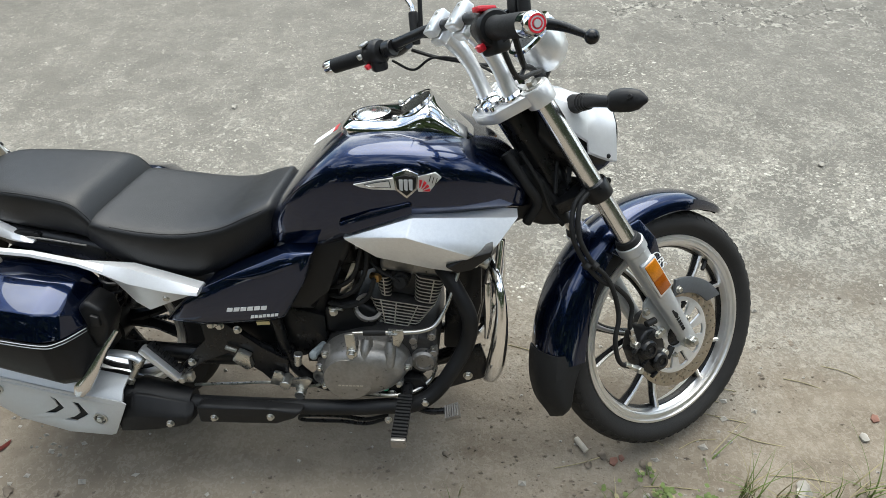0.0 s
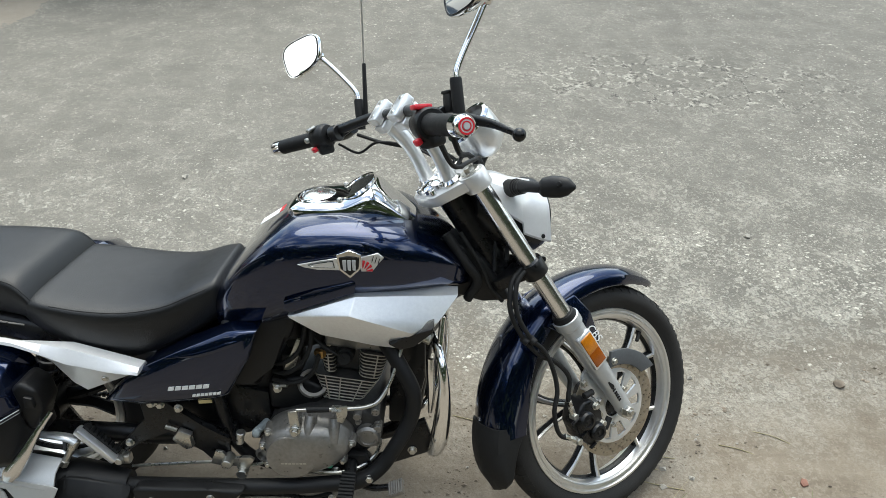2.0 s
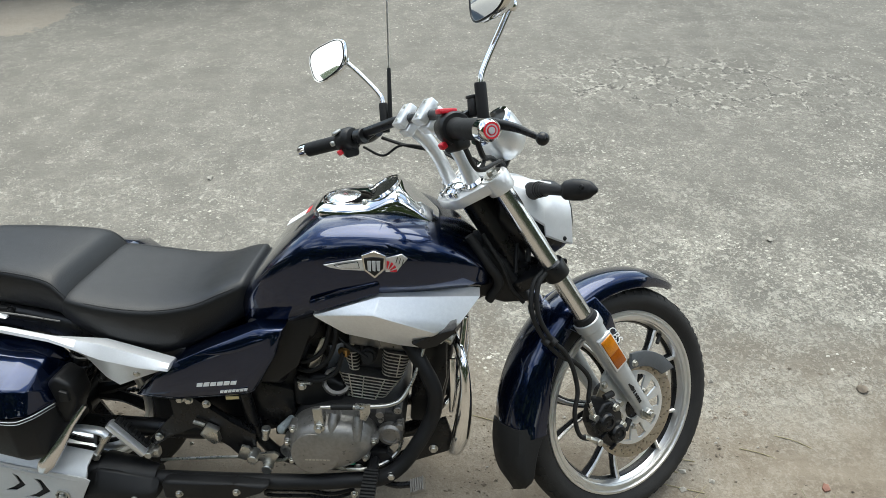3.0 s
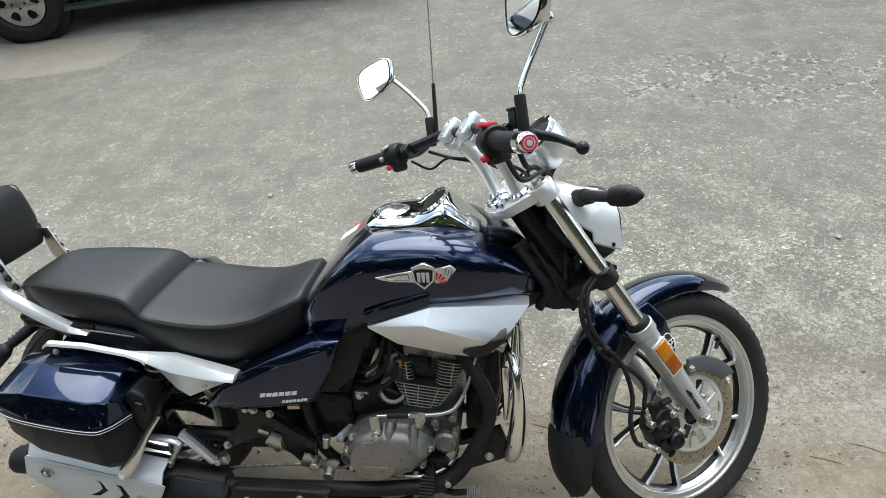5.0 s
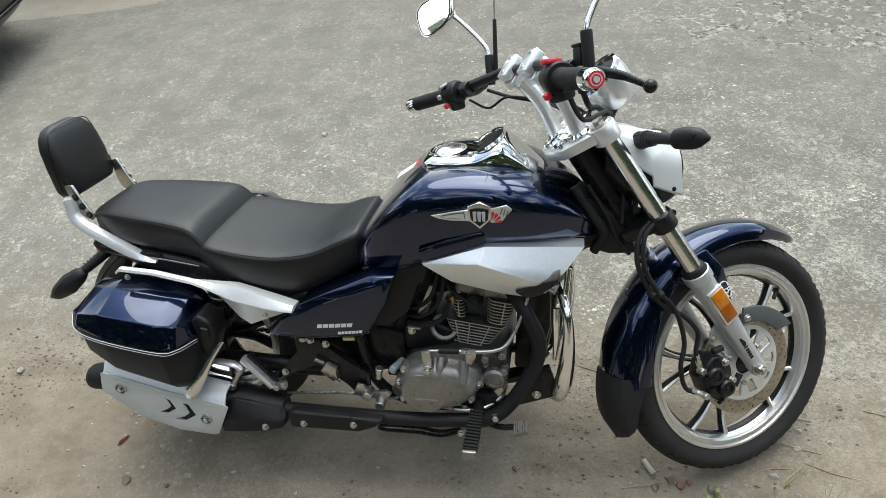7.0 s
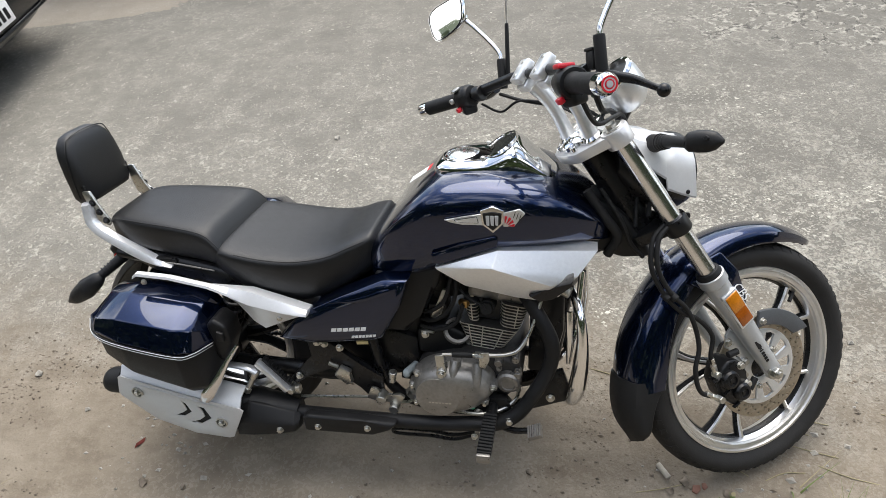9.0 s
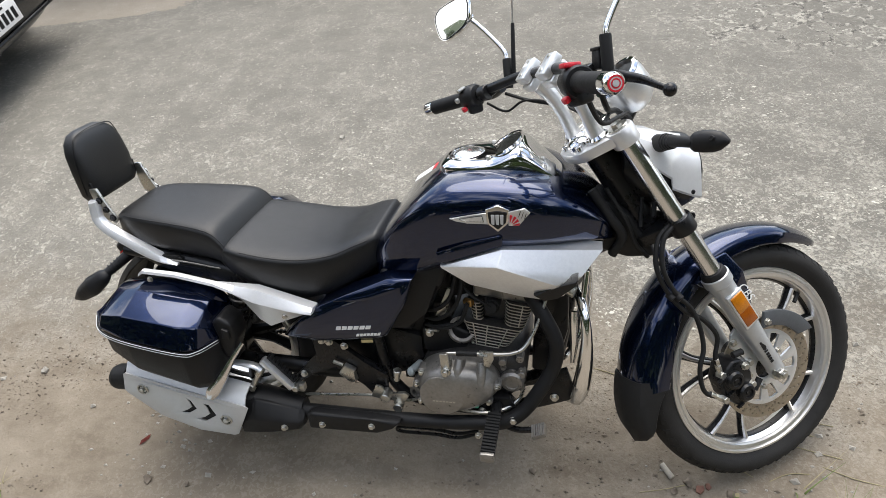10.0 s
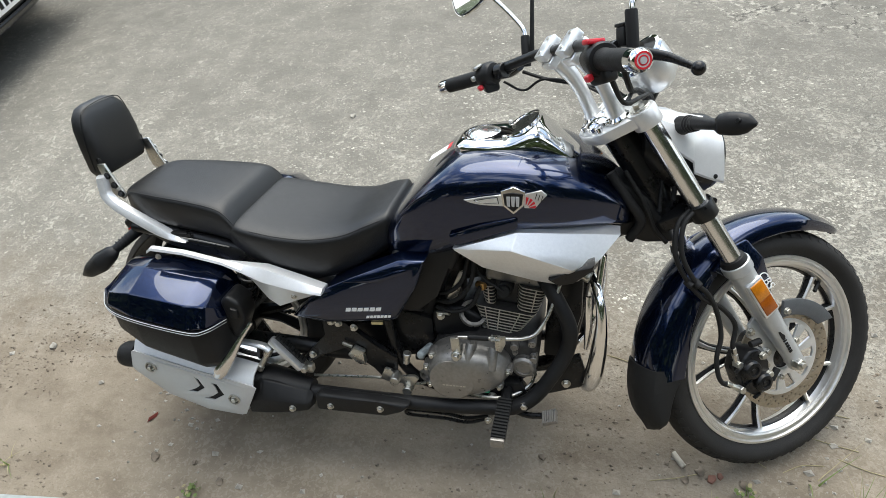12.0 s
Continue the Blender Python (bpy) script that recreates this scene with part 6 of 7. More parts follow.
    part("brake_rod", tube([(0.60, -0.165, 0.262), (0.55, -0.165, 0.238), (0.45, -0.165, 0.245), (0.36, -0.165, 0.238), (0.255, -0.160, 0.225)], 0.0038, 8, 5), ZINC, ped)
    part("brake_lever_arm", merged(plate([(0.452, 0.252), (0.468, 0.290), (0.485, 0.285), (0.500, 0.262), (0.545, 0.272), (0.556, 0.262), (0.540, 0.238), (0.528, 0.215), (0.512, 0.222), (0.515, 0.245), (0.47, 0.245)], -0.176, -0.168, 0.002), rod((0.495, -0.16, 0.262), (0.495, -0.195, 0.262), 0.013, 12), rod((0.525, -0.16, 0.228), (0.525, -0.19, 0.228), 0.013, 12)), ZINC, ped, "zinc-plated brake linkage")
    part("brake_switch", merged(rod((0.524, -0.165, 0.305), (0.528, -0.165, 0.328), 0.009, 12), rod((0.528, -0.165, 0.328), (0.530, -0.165, 0.338), 0.011, 12)), ZINC, ped)
    part("bracket_clip", merged(plate([(0.372, 0.322), (0.392, 0.350), (0.420, 0.335), (0.412, 0.318), (0.420, 0.300), (0.402, 0.292), (0.390, 0.305)], -0.178, -0.162, 0.003), rod((0.36, -0.17, 0.355), (0.385, -0.17, 0.345), 0.005, 8)), ZINC, bike, "zinc-plated clip")
    part("brake_cable", tube([(0.60, -0.165, 0.272), (0.66, -0.185, 0.252), (0.74, -0.19, 0.240), (0.80, -0.17, 0.238), (0.84, -0.15, 0.262), (0.85, -0.14, 0.30)], 0.0045, 8, 6), ZINC, bike, "grey brake cable")
    # link from the bag stay
    lk = part("bag_link", tube([(0.075, -0.195, 0.350), (0.115, -0.200, 0.352), (0.150, -0.200, 0.345), (0.165, -0.200, 0.333)], [0.010, 0.011, 0.012, 0.012], 12, 5, flat=0.6, side=(0, 0, 1)), SILVER, bike, "silver bag bracket")
    part("link_bolt", merged(rod((0.156, -0.198, 0.322), (0.128, -0.205, 0.275), 0.0075, 12), rod((0.133, -0.204, 0.283), (0.124, -0.206, 0.268), 0.0105, 6), rod((0.165, -0.197, 0.338), (0.152, -0.200, 0.316), 0.0115, 12)), ZINC, lk)
    for x, z in ((0.335, 0.415), (0.355, 0.412), (0.395, 0.402), (0.265, 0.300)):
        part("frame_bolt", bolt((x, -0.161, z), r=0.008), ZINC, fr)
    part("engine_mount", plate([(0.86, 0.26), (0.87, 0.46), (0.90, 0.56), (0.955, 0.58), (0.955, 0.40), (0.925, 0.26)], -0.035, 0.035, 0.008), SATIN, fr)
    part("pivot_plate", plate([(0.30, 0.31), (0.30, 0.39), (0.45, 0.44), (0.585, 0.40), (0.585, 0.30), (0.52, 0.275), (0.43, 0.285), (0.36, 0.325)], -0.10, -0.06, 0.005), SATIN, fr)
    part("battery_box", plate([(0.40, 0.36), (0.38, 0.52), (0.55, 0.58), (0.60, 0.45), (0.57, 0.35), (0.50, 0.33)], -0.085, 0.09, 0.012), BLACK, bike, "black plastic battery box")
    # chain and sprocket on the left
    pts = [(0.55, 0.085, 0.33), (0.3, 0.085, 0.345), (-0.01, 0.085, 0.375)]
    part("chain", merged(*[box((0.56 - k * 0.0125, 0.085, 0.325 + k * 0.0011), (0.0105, 0.014, 0.011 if k % 2 else 0.007), 0.002) for k in range(44)], *[box((0.56 - k * 0.0125, 0.085, 0.285 - k * 0.0011), (0.0105, 0.014, 0.011 if k % 2 else 0.007), 0.002) for k in range(44)]), SATIN, bike, "black drive chain", )["kind"] = "stuff"
    part("chain_guard", plate([(0.02, 0.405), (0.15, 0.415), (0.30, 0.395), (0.30, 0.370), (0.02, 0.382)], 0.070, 0.105, 0.006), BLACK, bike)
    # chrome engine guard and horn side bar
    for s in (-1, 1):
        g = part("engine_guard", tube([(0.965, s * 0.04, 0.545), (0.982, s * 0.10, 0.540), (0.994, s * 0.138, 0.515), (1.000, s * 0.150, 0.46), (0.998, s * 0.152, 0.39), (0.991, s * 0.150, 0.32), (0.980, s * 0.138, 0.268), (0.965, s * 0.10, 0.240), (0.945, s * 0.04, 0.25)], [0.010, 0.011, 0.011, 0.0135, 0.0190, 0.0220, 0.0180, 0.011, 0.010], 22, 7), GUARDCHROME, bike, "chrome engine guard")
        part("guard_strap", tube([(0.969, s * 0.118, 0.515), (0.970, s * 0.124, 0.47), (0.971, s * 0.126, 0.42), (0.968, s * 0.122, 0.365)], [0.008, 0.0095, 0.0095, 0.005], 12, 5, flat=0.5, side=(0, 1, 0)), GUARDCHROME, g, "flat bright guard strap")
        part("guard_post", rod((0.996, s * 0.085, 0.61), (0.990, s * 0.105, 0.525), 0.0085, 16), GUARDCHROME, g)
    part("horn", merged(lathe([(0, 0), (0.032, 0.0), (0.036, 0.006), (0.03, 0.018), (0, 0.02)], 24, (1, -0.4, 0), (0.965, -0.05, 0.585))), SATIN, bike, "black horn")
    part("wire_bundle", merged(tube([(0.90, -0.10, 0.565), (0.925, -0.115, 0.585), (0.955, -0.10, 0.60)], 0.008, 8, 5), tube([(0.885, -0.10, 0.57), (0.91, -0.12, 0.60), (0.93, -0.11, 0.63)], 0.006, 8, 5)), BRASS, bike, "wires in a brown sleeve")
    part("coil_cover", merged(rod((0.94, -0.105, 0.575), (0.97, -0.115, 0.565), 0.014, 12)), ZINC, bike)
    # neck: shroud and harness between tank and fork
    part("neck_cover", plate([(0.975, 0.762), (1.035, 0.772), (1.085, 0.735), (1.14, 0.655), (1.15, 0.63), (1.085, 0.625), (1.02, 0.645), (0.96, 0.69)], -0.052, 0.052, 0.012, 3), BLACK, bike, "black plastic neck cover")
    for k, pts in enumerate(([(1.00, -0.06, 0.80), (1.04, -0.068, 0.74), (1.07, -0.066, 0.69), (1.05, -0.06, 0.64)], [(0.985, -0.055, 0.785), (1.02, -0.066, 0.72), (1.02, -0.066, 0.66), (0.985, -0.06, 0.63)], [(1.03, -0.05, 0.80), (1.075, -0.062, 0.73), (1.10, -0.06, 0.67), (1.13, -0.05, 0.63)])):
        part("harness", tube(pts, (0.011, 0.006, 0.005)[k], 10, 6), RUBBER, bike)
    # side stand on the left, holding the lean
    foot = -0.150 * math.tan(radians(LEAN))
    st = part("side_stand", tube([(0.56, 0.12, 0.235), (0.575, 0.20, 0.165), (0.585, 0.295, 0.105)], 0.011, 12, 5), SATIN, bike, "black side stand")
    part("stand_foot", box((0.586, 0.305, 0.1005), (0.05, 0.035, 0.006), 0.002, pose(0, 0, 0, 16, 0, 0)), SATIN, st)


make_frame()


# -- tail: body, lamp, signals, grab rails and backrest
SMOKED = mat("smoked_lens", (0.07, 0.06, 0.055), 0.15, 0.0, coat=0.8, spread=0.1, scale=200)


def make_tail():
    st = [(-0.23, 0.665, 0.075, 0.645, 0.625), (-0.12, 0.650, 0.118, 0.625, 0.575), (0.05, 0.630, 0.140, 0.60, 0.545), (0.20, 0.600, 0.146, 0.57, 0.500), (0.33, 0.560, 0.142, 0.53, 0.455), (0.40, 0.54, 0.135, 0.51, 0.445)]
    part("tail_body", hull(st, n=36, per=4, p=4, pl=4), SATIN, bike, "black plastic tail body")
    for s in (-1, 1):
        part("tail_moulding", tube([(-0.15, s * 0.125, 0.622), (-0.03, s * 0.137, 0.622), (0.09, s * 0.146, 0.610)], [0.002, 0.0025, 0.002], 8, 5), CAST, bike)
    rings = []
    for i in range(15):
        a = radians(75 + 90 * i / 14)
        rings.append([(-0.01 + r * math.cos(a), y, 0.305 + r * math.sin(a)) for r, y in ((0.335, -0.085), (0.352, -0.07), (0.358, 0.0), (0.352, 0.07), (0.335, 0.085), (0.332, 0.08), (0.348, 0.066), (0.353, 0.0), (0.348, -0.066), (0.332, -0.08))])
    part("rear_fender", loft(rings), BLACK, bike, "black rear fender")
    lamp = part("tail_lamp", ball((-0.262, 0, 0.592), (0.045, 0.058, 0.026), pose(0, 0, 0, 0, -30, 0)), LENSRED, bike, "red tail lamp")
    part("lamp_base", box((-0.25, 0, 0.60), (0.06, 0.11, 0.06), 0.012, pose(0, 0, 0, 0, -30, 0), 3), BLACK, lamp)
    for s in (-1, 1):
        ind = part("rear_turn_signal", tube([(-0.215, s * 0.075, 0.610), (-0.240, s * 0.11, 0.590), (-0.262, s * 0.135, 0.575)], [0.016, 0.013, 0.012], 12, 5), BLACK, bike, "black rear turn signal on a ribbed stalk")
        part("stalk_ribs", merged(*[rod((-0.236 - k * 0.006, s * (0.103 + k * 0.007), 0.594 - k * 0.004), (-0.238 - k * 0.006, s * (0.106 + k * 0.007), 0.5925 - k * 0.004), 0.015, 12) for k in range(4)]), BLACK, ind)
        part("signal_body", tube([(-0.258, s * 0.128, 0.578), (-0.272, s * 0.142, 0.566), (-0.305, s * 0.152, 0.543), (-0.345, s * 0.158, 0.518), (-0.372, s * 0.160, 0.502)], [0.008, 0.022, 0.029, 0.021, 0.004], 18, 6, flat=0.75, side=(0.5, 0, 0.85)), BLACK, ind)
        part("signal_lens", ball((-0.322, s * 0.152, 0.522), (0.032, 0.018, 0.014), pose(0, 0, 0, 0, -32, 0)), SMOKED, ind)
        # grab rail: a broad flat strap
        line = [(-0.030, 0.615, 0.003), (-0.075, 0.620, 0.013), (-0.123, 0.637, 0.0185), (-0.18, 0.668, 0.0175), (-0.226, 0.697, 0.016), (-0.249, 0.722, 0.015), (-0.253, 0.745, 0.014), (-0.253, 0.772, 0.013)]
        fine = glide([(x, 0, z) for x, z, w in line], 5)
        wid = np.interp(np.linspace(0, len(line) - 1, len(fine)), range(len(line)), [w for *_, w in line])
        rings = []
        for i, p in enumerate(fine):
            d = (fine[min(i + 1, len(fine) - 1)] - fine[max(i - 1, 0)]).normalized()
            nrm = Vector((-d.z, 0, d.x)) * wid[i]
            y = 0.135 - 0.028 * i / (len(fine) - 1)
            rings.append([p + nrm * k + Vector((0, s * (y + o), 0)) for k, o in ((1, -0.012), (1.0, -0.004), (0.15, 0.014), (-0.15, 0.014), (-0.9, 0.006), (-1, -0.012))])
        rail = part("grab_rail", loft(rings), BRIGHT, bike, "pale silver grab rail")
        part("rail_mount", merged(box((-0.055, s * 0.125, 0.625), (0.05, 0.02, 0.02), 0.004), bolt((-0.025, s * 0.128, 0.627), (0, s, 0), 0.007)), BLACK, rail)
        # bracket of the backrest, with bolts
        br = part("backrest_bracket", plate([(-0.252, 0.722), (-0.262, 0.80), (-0.240, 0.802), (-0.222, 0.750), (-0.205, 0.715), (-0.215, 0.705)], s * 0.088, s * 0.096, 0.002), ZINC, bike, "steel backrest bracket")
        for x, z in ((-0.240, 0.770), (-0.228, 0.745), (-0.216, 0.722)):
            part("bracket_bolt", bolt((x, s * 0.0965, z), (0, s, 0), 0.007, 0.006), SATIN, br)
    part("backrest_bar", box((-0.262, 0, 0.80), (0.012, 0.18, 0.03), 0.003), SATIN, bike)


make_tail()


def make_backrest():
    rings = []
    for z, w, x0, x1 in [(0.760, 0.074, -0.263, -0.285), (0.764, 0.086, -0.253, -0.298), (0.778, 0.092, -0.248, -0.306), (0.84, 0.092, -0.251, -0.312), (0.885, 0.088, -0.258, -0.316), (0.912, 0.079, -0.266, -0.316), (0.930, 0.062, -0.276, -0.312), (0.937, 0.040, -0.286, -0.304)]:
        cx, hx = (x0 + x1) / 2, (x0 - x1) / 2
        rings.append([(cx + hx * math.copysign(abs(math.cos(a)) ** 0.5, math.cos(a)), w * math.copysign(abs(math.sin(a)) ** 0.45, math.sin(a)), z) for a in np.linspace(0, 2 * math.pi, 40, endpoint=False)])
    pad = part("backrest", loft(rings), VINYL, bike, "padded black vinyl backrest", smooth=60)
    seam = [(-0.276, s_ * y, z) for s_, y, z in ((-1, 0.0925, 0.78), (-1, 0.0925, 0.84), (-1, 0.0885, 0.885), (-1, 0.0795, 0.912), (-1, 0.0625, 0.9305), (1, 0.0, 0.9375), (1, 0.0625, 0.9305), (1, 0.0795, 0.912), (1, 0.0885, 0.885), (1, 0.0925, 0.84), (1, 0.0925, 0.78))]
    part("piping", tube(seam, 0.0013, 6, 4), VINYL, pad)


make_backrest()


# -- badge on the tank: a winged shield in plain shapes
def make_badge(s):
    def flat(o, y0, th, m, nm, lab=""):
        bm = plate(o, -th, 0.0, 0.0008, 1)
        for v in bm.verts:
            v.co.y = s * (tank_side(v.co.x, v.co.z) + y0 - 0.1620 - v.co.y)
        return part(nm, bm, m, tank, lab)

    flat([(0.700, 0.779), (0.745, 0.7885), (0.782, 0.795), (0.786, 0.768), (0.74, 0.770), (0.715, 0.773)], 0.166, 0.004, SILVER, "badge_wing", "silver badge wing")
    flat([(0.722, 0.7800), (0.748, 0.7855), (0.773, 0.7895), (0.776, 0.7740), (0.745, 0.7745), (0.728, 0.7765)], 0.1705, 0.0006, SATIN, "wing_inset")
    flat([(0.725, 0.7798), (0.748, 0.7845), (0.772, 0.7882), (0.7745, 0.7752), (0.745, 0.7757), (0.730, 0.7773)], 0.1712, 0.0006, SILVER, "wing_plate")
    flat([(0.826, 0.795), (0.838, 0.797), (0.862, 0.802), (0.874, 0.791), (0.862, 0.778), (0.850, 0.762), (0.828, 0.764)], 0.163, 0.004, SILVER, "badge_wing", "silver badge wing")
    for k in range(4):
        a0, a1 = radians(78 - k * 24), radians(70 - k * 24)
        flat([(0.829 + 0.009 * math.cos(a0), 0.765 + 0.007 * math.sin(a0)), (0.829 + 0.009 * math.cos(a1), 0.765 + 0.007 * math.sin(a1)), (0.829 + 0.023 * math.cos(a1 - 0.03), 0.765 + 0.025 * math.sin(a1 - 0.03)), (0.829 + 0.023 * math.cos(a0 + 0.10), 0.765 + 0.025 * math.sin(a0 + 0.10))], 0.1675, 0.001, RED, "badge_stripe", "red badge stripe")
    for k in range(3):
        flat([(0.849 + k * 0.006, 0.784 - k * 0.003), (0.8502 + k * 0.006, 0.783 - k * 0.003), (0.8545 + k * 0.006, 0.797 - k * 0.003), (0.8530 + k * 0.006, 0.797 - k * 0.003)], 0.1675, 0.0006, SATIN, "wing_line")
    flat([(0.780, 0.803), (0.806, 0.812), (0.830, 0.803), (0.828, 0.772), (0.806, 0.750), (0.784, 0.770)], 0.167, 0.005, CHROME, "badge_shield", "chrome-edged shield badge")
    flat([(0.785, 0.797), (0.806, 0.801), (0.826, 0.797), (0.824, 0.774), (0.806, 0.757), (0.788, 0.773)], 0.172, 0.0015, SATIN, "badge_field", "black badge field")
    for k in range(3):
        flat([(0.793 + k * 0.0095, 0.771), (0.799 + k * 0.0095, 0.769), (0.800 + k * 0.0095, 0.793), (0.792 + k * 0.0095, 0.793)], 0.1735, 0.001, PALE, "badge_bar")


make_badge(-1), make_badge(1)


# ---- dark trees along the verge behind and across the road ----
LEAF = mat("dark_foliage", (0.035, 0.055, 0.018), 0.6, 0.0, spread=0.5, scale=3.0, spec=0.3)
BARK = mat("tree_bark", (0.09, 0.07, 0.05), 0.85, 0.0, spread=0.3, scale=20)


def make_woods():
    rng = random.Random(5)
    verts, faces, kinds = [], [], []
    spots = [(1.0 + 9.5 * math.cos(a) * 1.4, -2.0 + 9.0 * math.sin(a), rng.uniform(6.5, 9.5)) for a in np.linspace(radians(176), radians(364), 17)]
    spots += [(x + rng.uniform(-1, 1), 24 + rng.uniform(-2, 2), rng.uniform(1.6, 2.6)) for x in np.arange(-36, 40, 5.2)]
    for x, y, h in spots:
        base = len(verts)
        for k, (r, z) in enumerate(((0.22, 0.0), (0.15, h * 0.3), (0.07, h * 0.7))):
            verts += [(x + r * math.cos(a), y + r * math.sin(a), z) for a in np.linspace(0, 2 * math.pi, 7, endpoint=False)]
        for k in range(2):
            for i in range(7):
                faces.append((base + k * 7 + i, base + k * 7 + (i + 1) % 7, base + (k + 1) * 7 + (i + 1) % 7, base + (k + 1) * 7 + i))
                kinds.append(1)
        clumps = [(x + rng.gauss(0, 1.2), y + rng.gauss(0, 1.0), h * rng.uniform(0.10, 1.0), rng.uniform(0.8, 1.7)) for _ in range(26)]
        for cx, cy, cz, cr in clumps:
            for _ in range(85):
                d = Vector((rng.gauss(0, 1), rng.gauss(0, 1), rng.gauss(0, 0.8)))
                c = Vector((cx, cy, max(cz, 0.4))) + d.normalized() * cr * rng.uniform(0.55, 1.0)
                u = Vector((rng.gauss(0, 1), rng.gauss(0, 1), rng.gauss(0, 1))).normalized()
                v = u.cross(d).normalized()
                s = rng.uniform(0.2, 0.45)
                b = len(verts)
                verts += [c - u * s, c + v * s * 0.6, c + u * s, c - v * s * 0.6]
                faces.append((b, b + 1, b + 2, b + 3))
                kinds.append(0)
    me = bpy.data.meshes.new("far_woods")
    me.from_pydata([tuple(v) for v in verts], [], faces)
    me.materials.append(LEAF), me.materials.append(BARK)
    me.polygons.foreach_set("material_index", kinds)
    tagged(new("far_woods", me), "dark green trees lining the road", "trees", kind="stuff")


make_woods()


# ---- things lying on the ground ----
PEBBLE = mat("pale_pebble", (0.33, 0.31, 0.27), 0.85, 0.0, spread=0.35, scale=25, spec=0.2)
FLECK = mat("pale_stone_fleck", (0.45, 0.43, 0.37), 0.9, 0.0, spread=0.3, scale=25, spec=0.2)
CHIP = mat("brown_grit", (0.180, 0.150, 0.117), 0.9, 0.0, spread=0.5, scale=25, spec=0.2)
LOAM = mat("dark_loose_earth", (0.155, 0.125, 0.098), 0.95, 0.0, spread=0.45, scale=60, bump=0.004, bscale=120, spec=0.2)
BRICK = mat("brick_red", (0.22, 0.115, 0.085), 0.85, 0.0, spread=0.25, scale=60, spec=0.2)
WOODY = mat("weathered_wood", (0.48, 0.44, 0.37), 0.8, 0.0, spread=0.2, scale=80, spec=0.2)
GRASS = mat("green_grass", (0.12, 0.165, 0.045), 0.6, 0.0, spread=0.35, scale=14, spec=0.3)
STRAW = mat("dry_straw", (0.30, 0.26, 0.15), 0.7, 0.0, spread=0.25, scale=30, spec=0.2)
DEADLEAF = mat("dead_red_leaf", (0.20, 0.045, 0.035), 0.7, 0.0, spread=0.3, scale=60, spec=0.2)
CONCRETE = mat("pale_concrete", (0.27, 0.295, 0.29), 0.85, 0.0, spread=0.12, scale=30, bump=0.001, bscale=150, spec=0.2)


def stone_bm(rng, size, squash=0.6):
    bm = bmesh.new()
    bmesh.ops.create_icosphere(bm, subdivisions=2, radius=size)
    off = Vector((rng.uniform(0, 50), rng.uniform(0, 50), 0))
    for v in bm.verts:
        v.co *= 1 + 0.75 * noise.noise(v.co / size * 1.1 + off)
        v.co.z *= squash
    return bm


def chips(name, material, count, area, sizes, seed, keep, label, flat=0.5):
    """A scatter of small angular bits over an area (x0, x1, y0, y1)."""
    rng = random.Random(seed)
    verts, faces = [], []
    while len(faces) < count * 8:
        x, y = rng.uniform(*area[:2]), rng.uniform(*area[2:])
        if rng.random() > keep(x, y):
            continue
        s, a = rng.uniform(*sizes) * rng.choice((0.6, 0.8, 1, 1.5)), rng.uniform(0, 6.28)
        z, b = ground_z(x, y), len(verts)
        for k in range(4):
            r = s * rng.uniform(0.6, 1.3)
            verts.append((x + r * math.cos(a + k * 1.57), y + r * 0.7 * math.sin(a + k * 1.57), z + s * flat * rng.uniform(0.0, 0.35)))
        verts += [(x, y, z + s * flat * rng.uniform(0.6, 1.2)), (x, y, z - s * 0.4)]
        for k in range(4):
            faces += [(b + k, b + (k + 1) % 4, b + 4), (b + (k + 1) % 4, b + k, b + 5)]
    me = bpy.data.meshes.new(name)
    me.from_pydata(verts, [], faces)
    me.materials.append(material)
    tagged(new(name, me), label, "gravel", kind="stuff")


def patchy(x, y):
    return min(1, max(0.03, (noise.noise(Vector((x * 1.4, y * 1.4, 7))) + 0.12) * 2.2))


def crumbly(x, y):
    """Crumbs lie in streaks and patches, thicker ahead of the machine than behind it."""
    k = noise.noise(Vector((x * 1.1, y * 2.6, 7))) + 0.6 * noise.noise(Vector((x * 3.4, y * 6.0, 2)))
    return min(1, max(0.03, (k + 0.05) * 1.8)) * (0.12 + 0.88 * min(1, max(0, (x + 1.2) / 2.2))) * (1 - 0.75 * min(1, max(0, (y - 1.2) / 1.2)))


chips("pale_grit", FLECK, 7000, (-3.2, 4.4, 0.40, 3.8), (0.0022, 0.0065), 3, crumbly, "pale stone flecks scattered on worn asphalt", 0.22)
chips("brown_gravel", CHIP, 3800, (-1.9, 2.6, -0.75, 0.45), (0.0020, 0.0062), 4, lambda x, y: patchy(x * 1.6, y * 1.6), "loose brown gravel on the trodden earth", 0.6)
chips("loose_clods", LOAM, 500, (-1.15, -0.6, -0.15, 0.25), (0.002, 0.005), 9, lambda x, y: patchy(x * 2, y * 2), "dark loose clods of earth", 0.6)
chips("small_stones", PEBBLE, 420, (-1.9, 2.6, -0.75, 0.4), (0.004, 0.010), 8, lambda x, y: patchy(x * 1.2 + 5, y * 1.2), "small pale stones on the trodden earth", 0.7)


def lay(name, bm, material, x, y, label, category, group="", turn=0.0, sink=0.25):
    low = min(v.co.z for v in bm.verts)
    high = max(v.co.z for v in bm.verts)
    ob = part(name, bm, material, smooth=50)
    ob.matrix_world = pose(x, y, ground_z(x, y) - low - (high - low) * sink, 0, 0, turn)
    return tagged(ob, label, category, group)


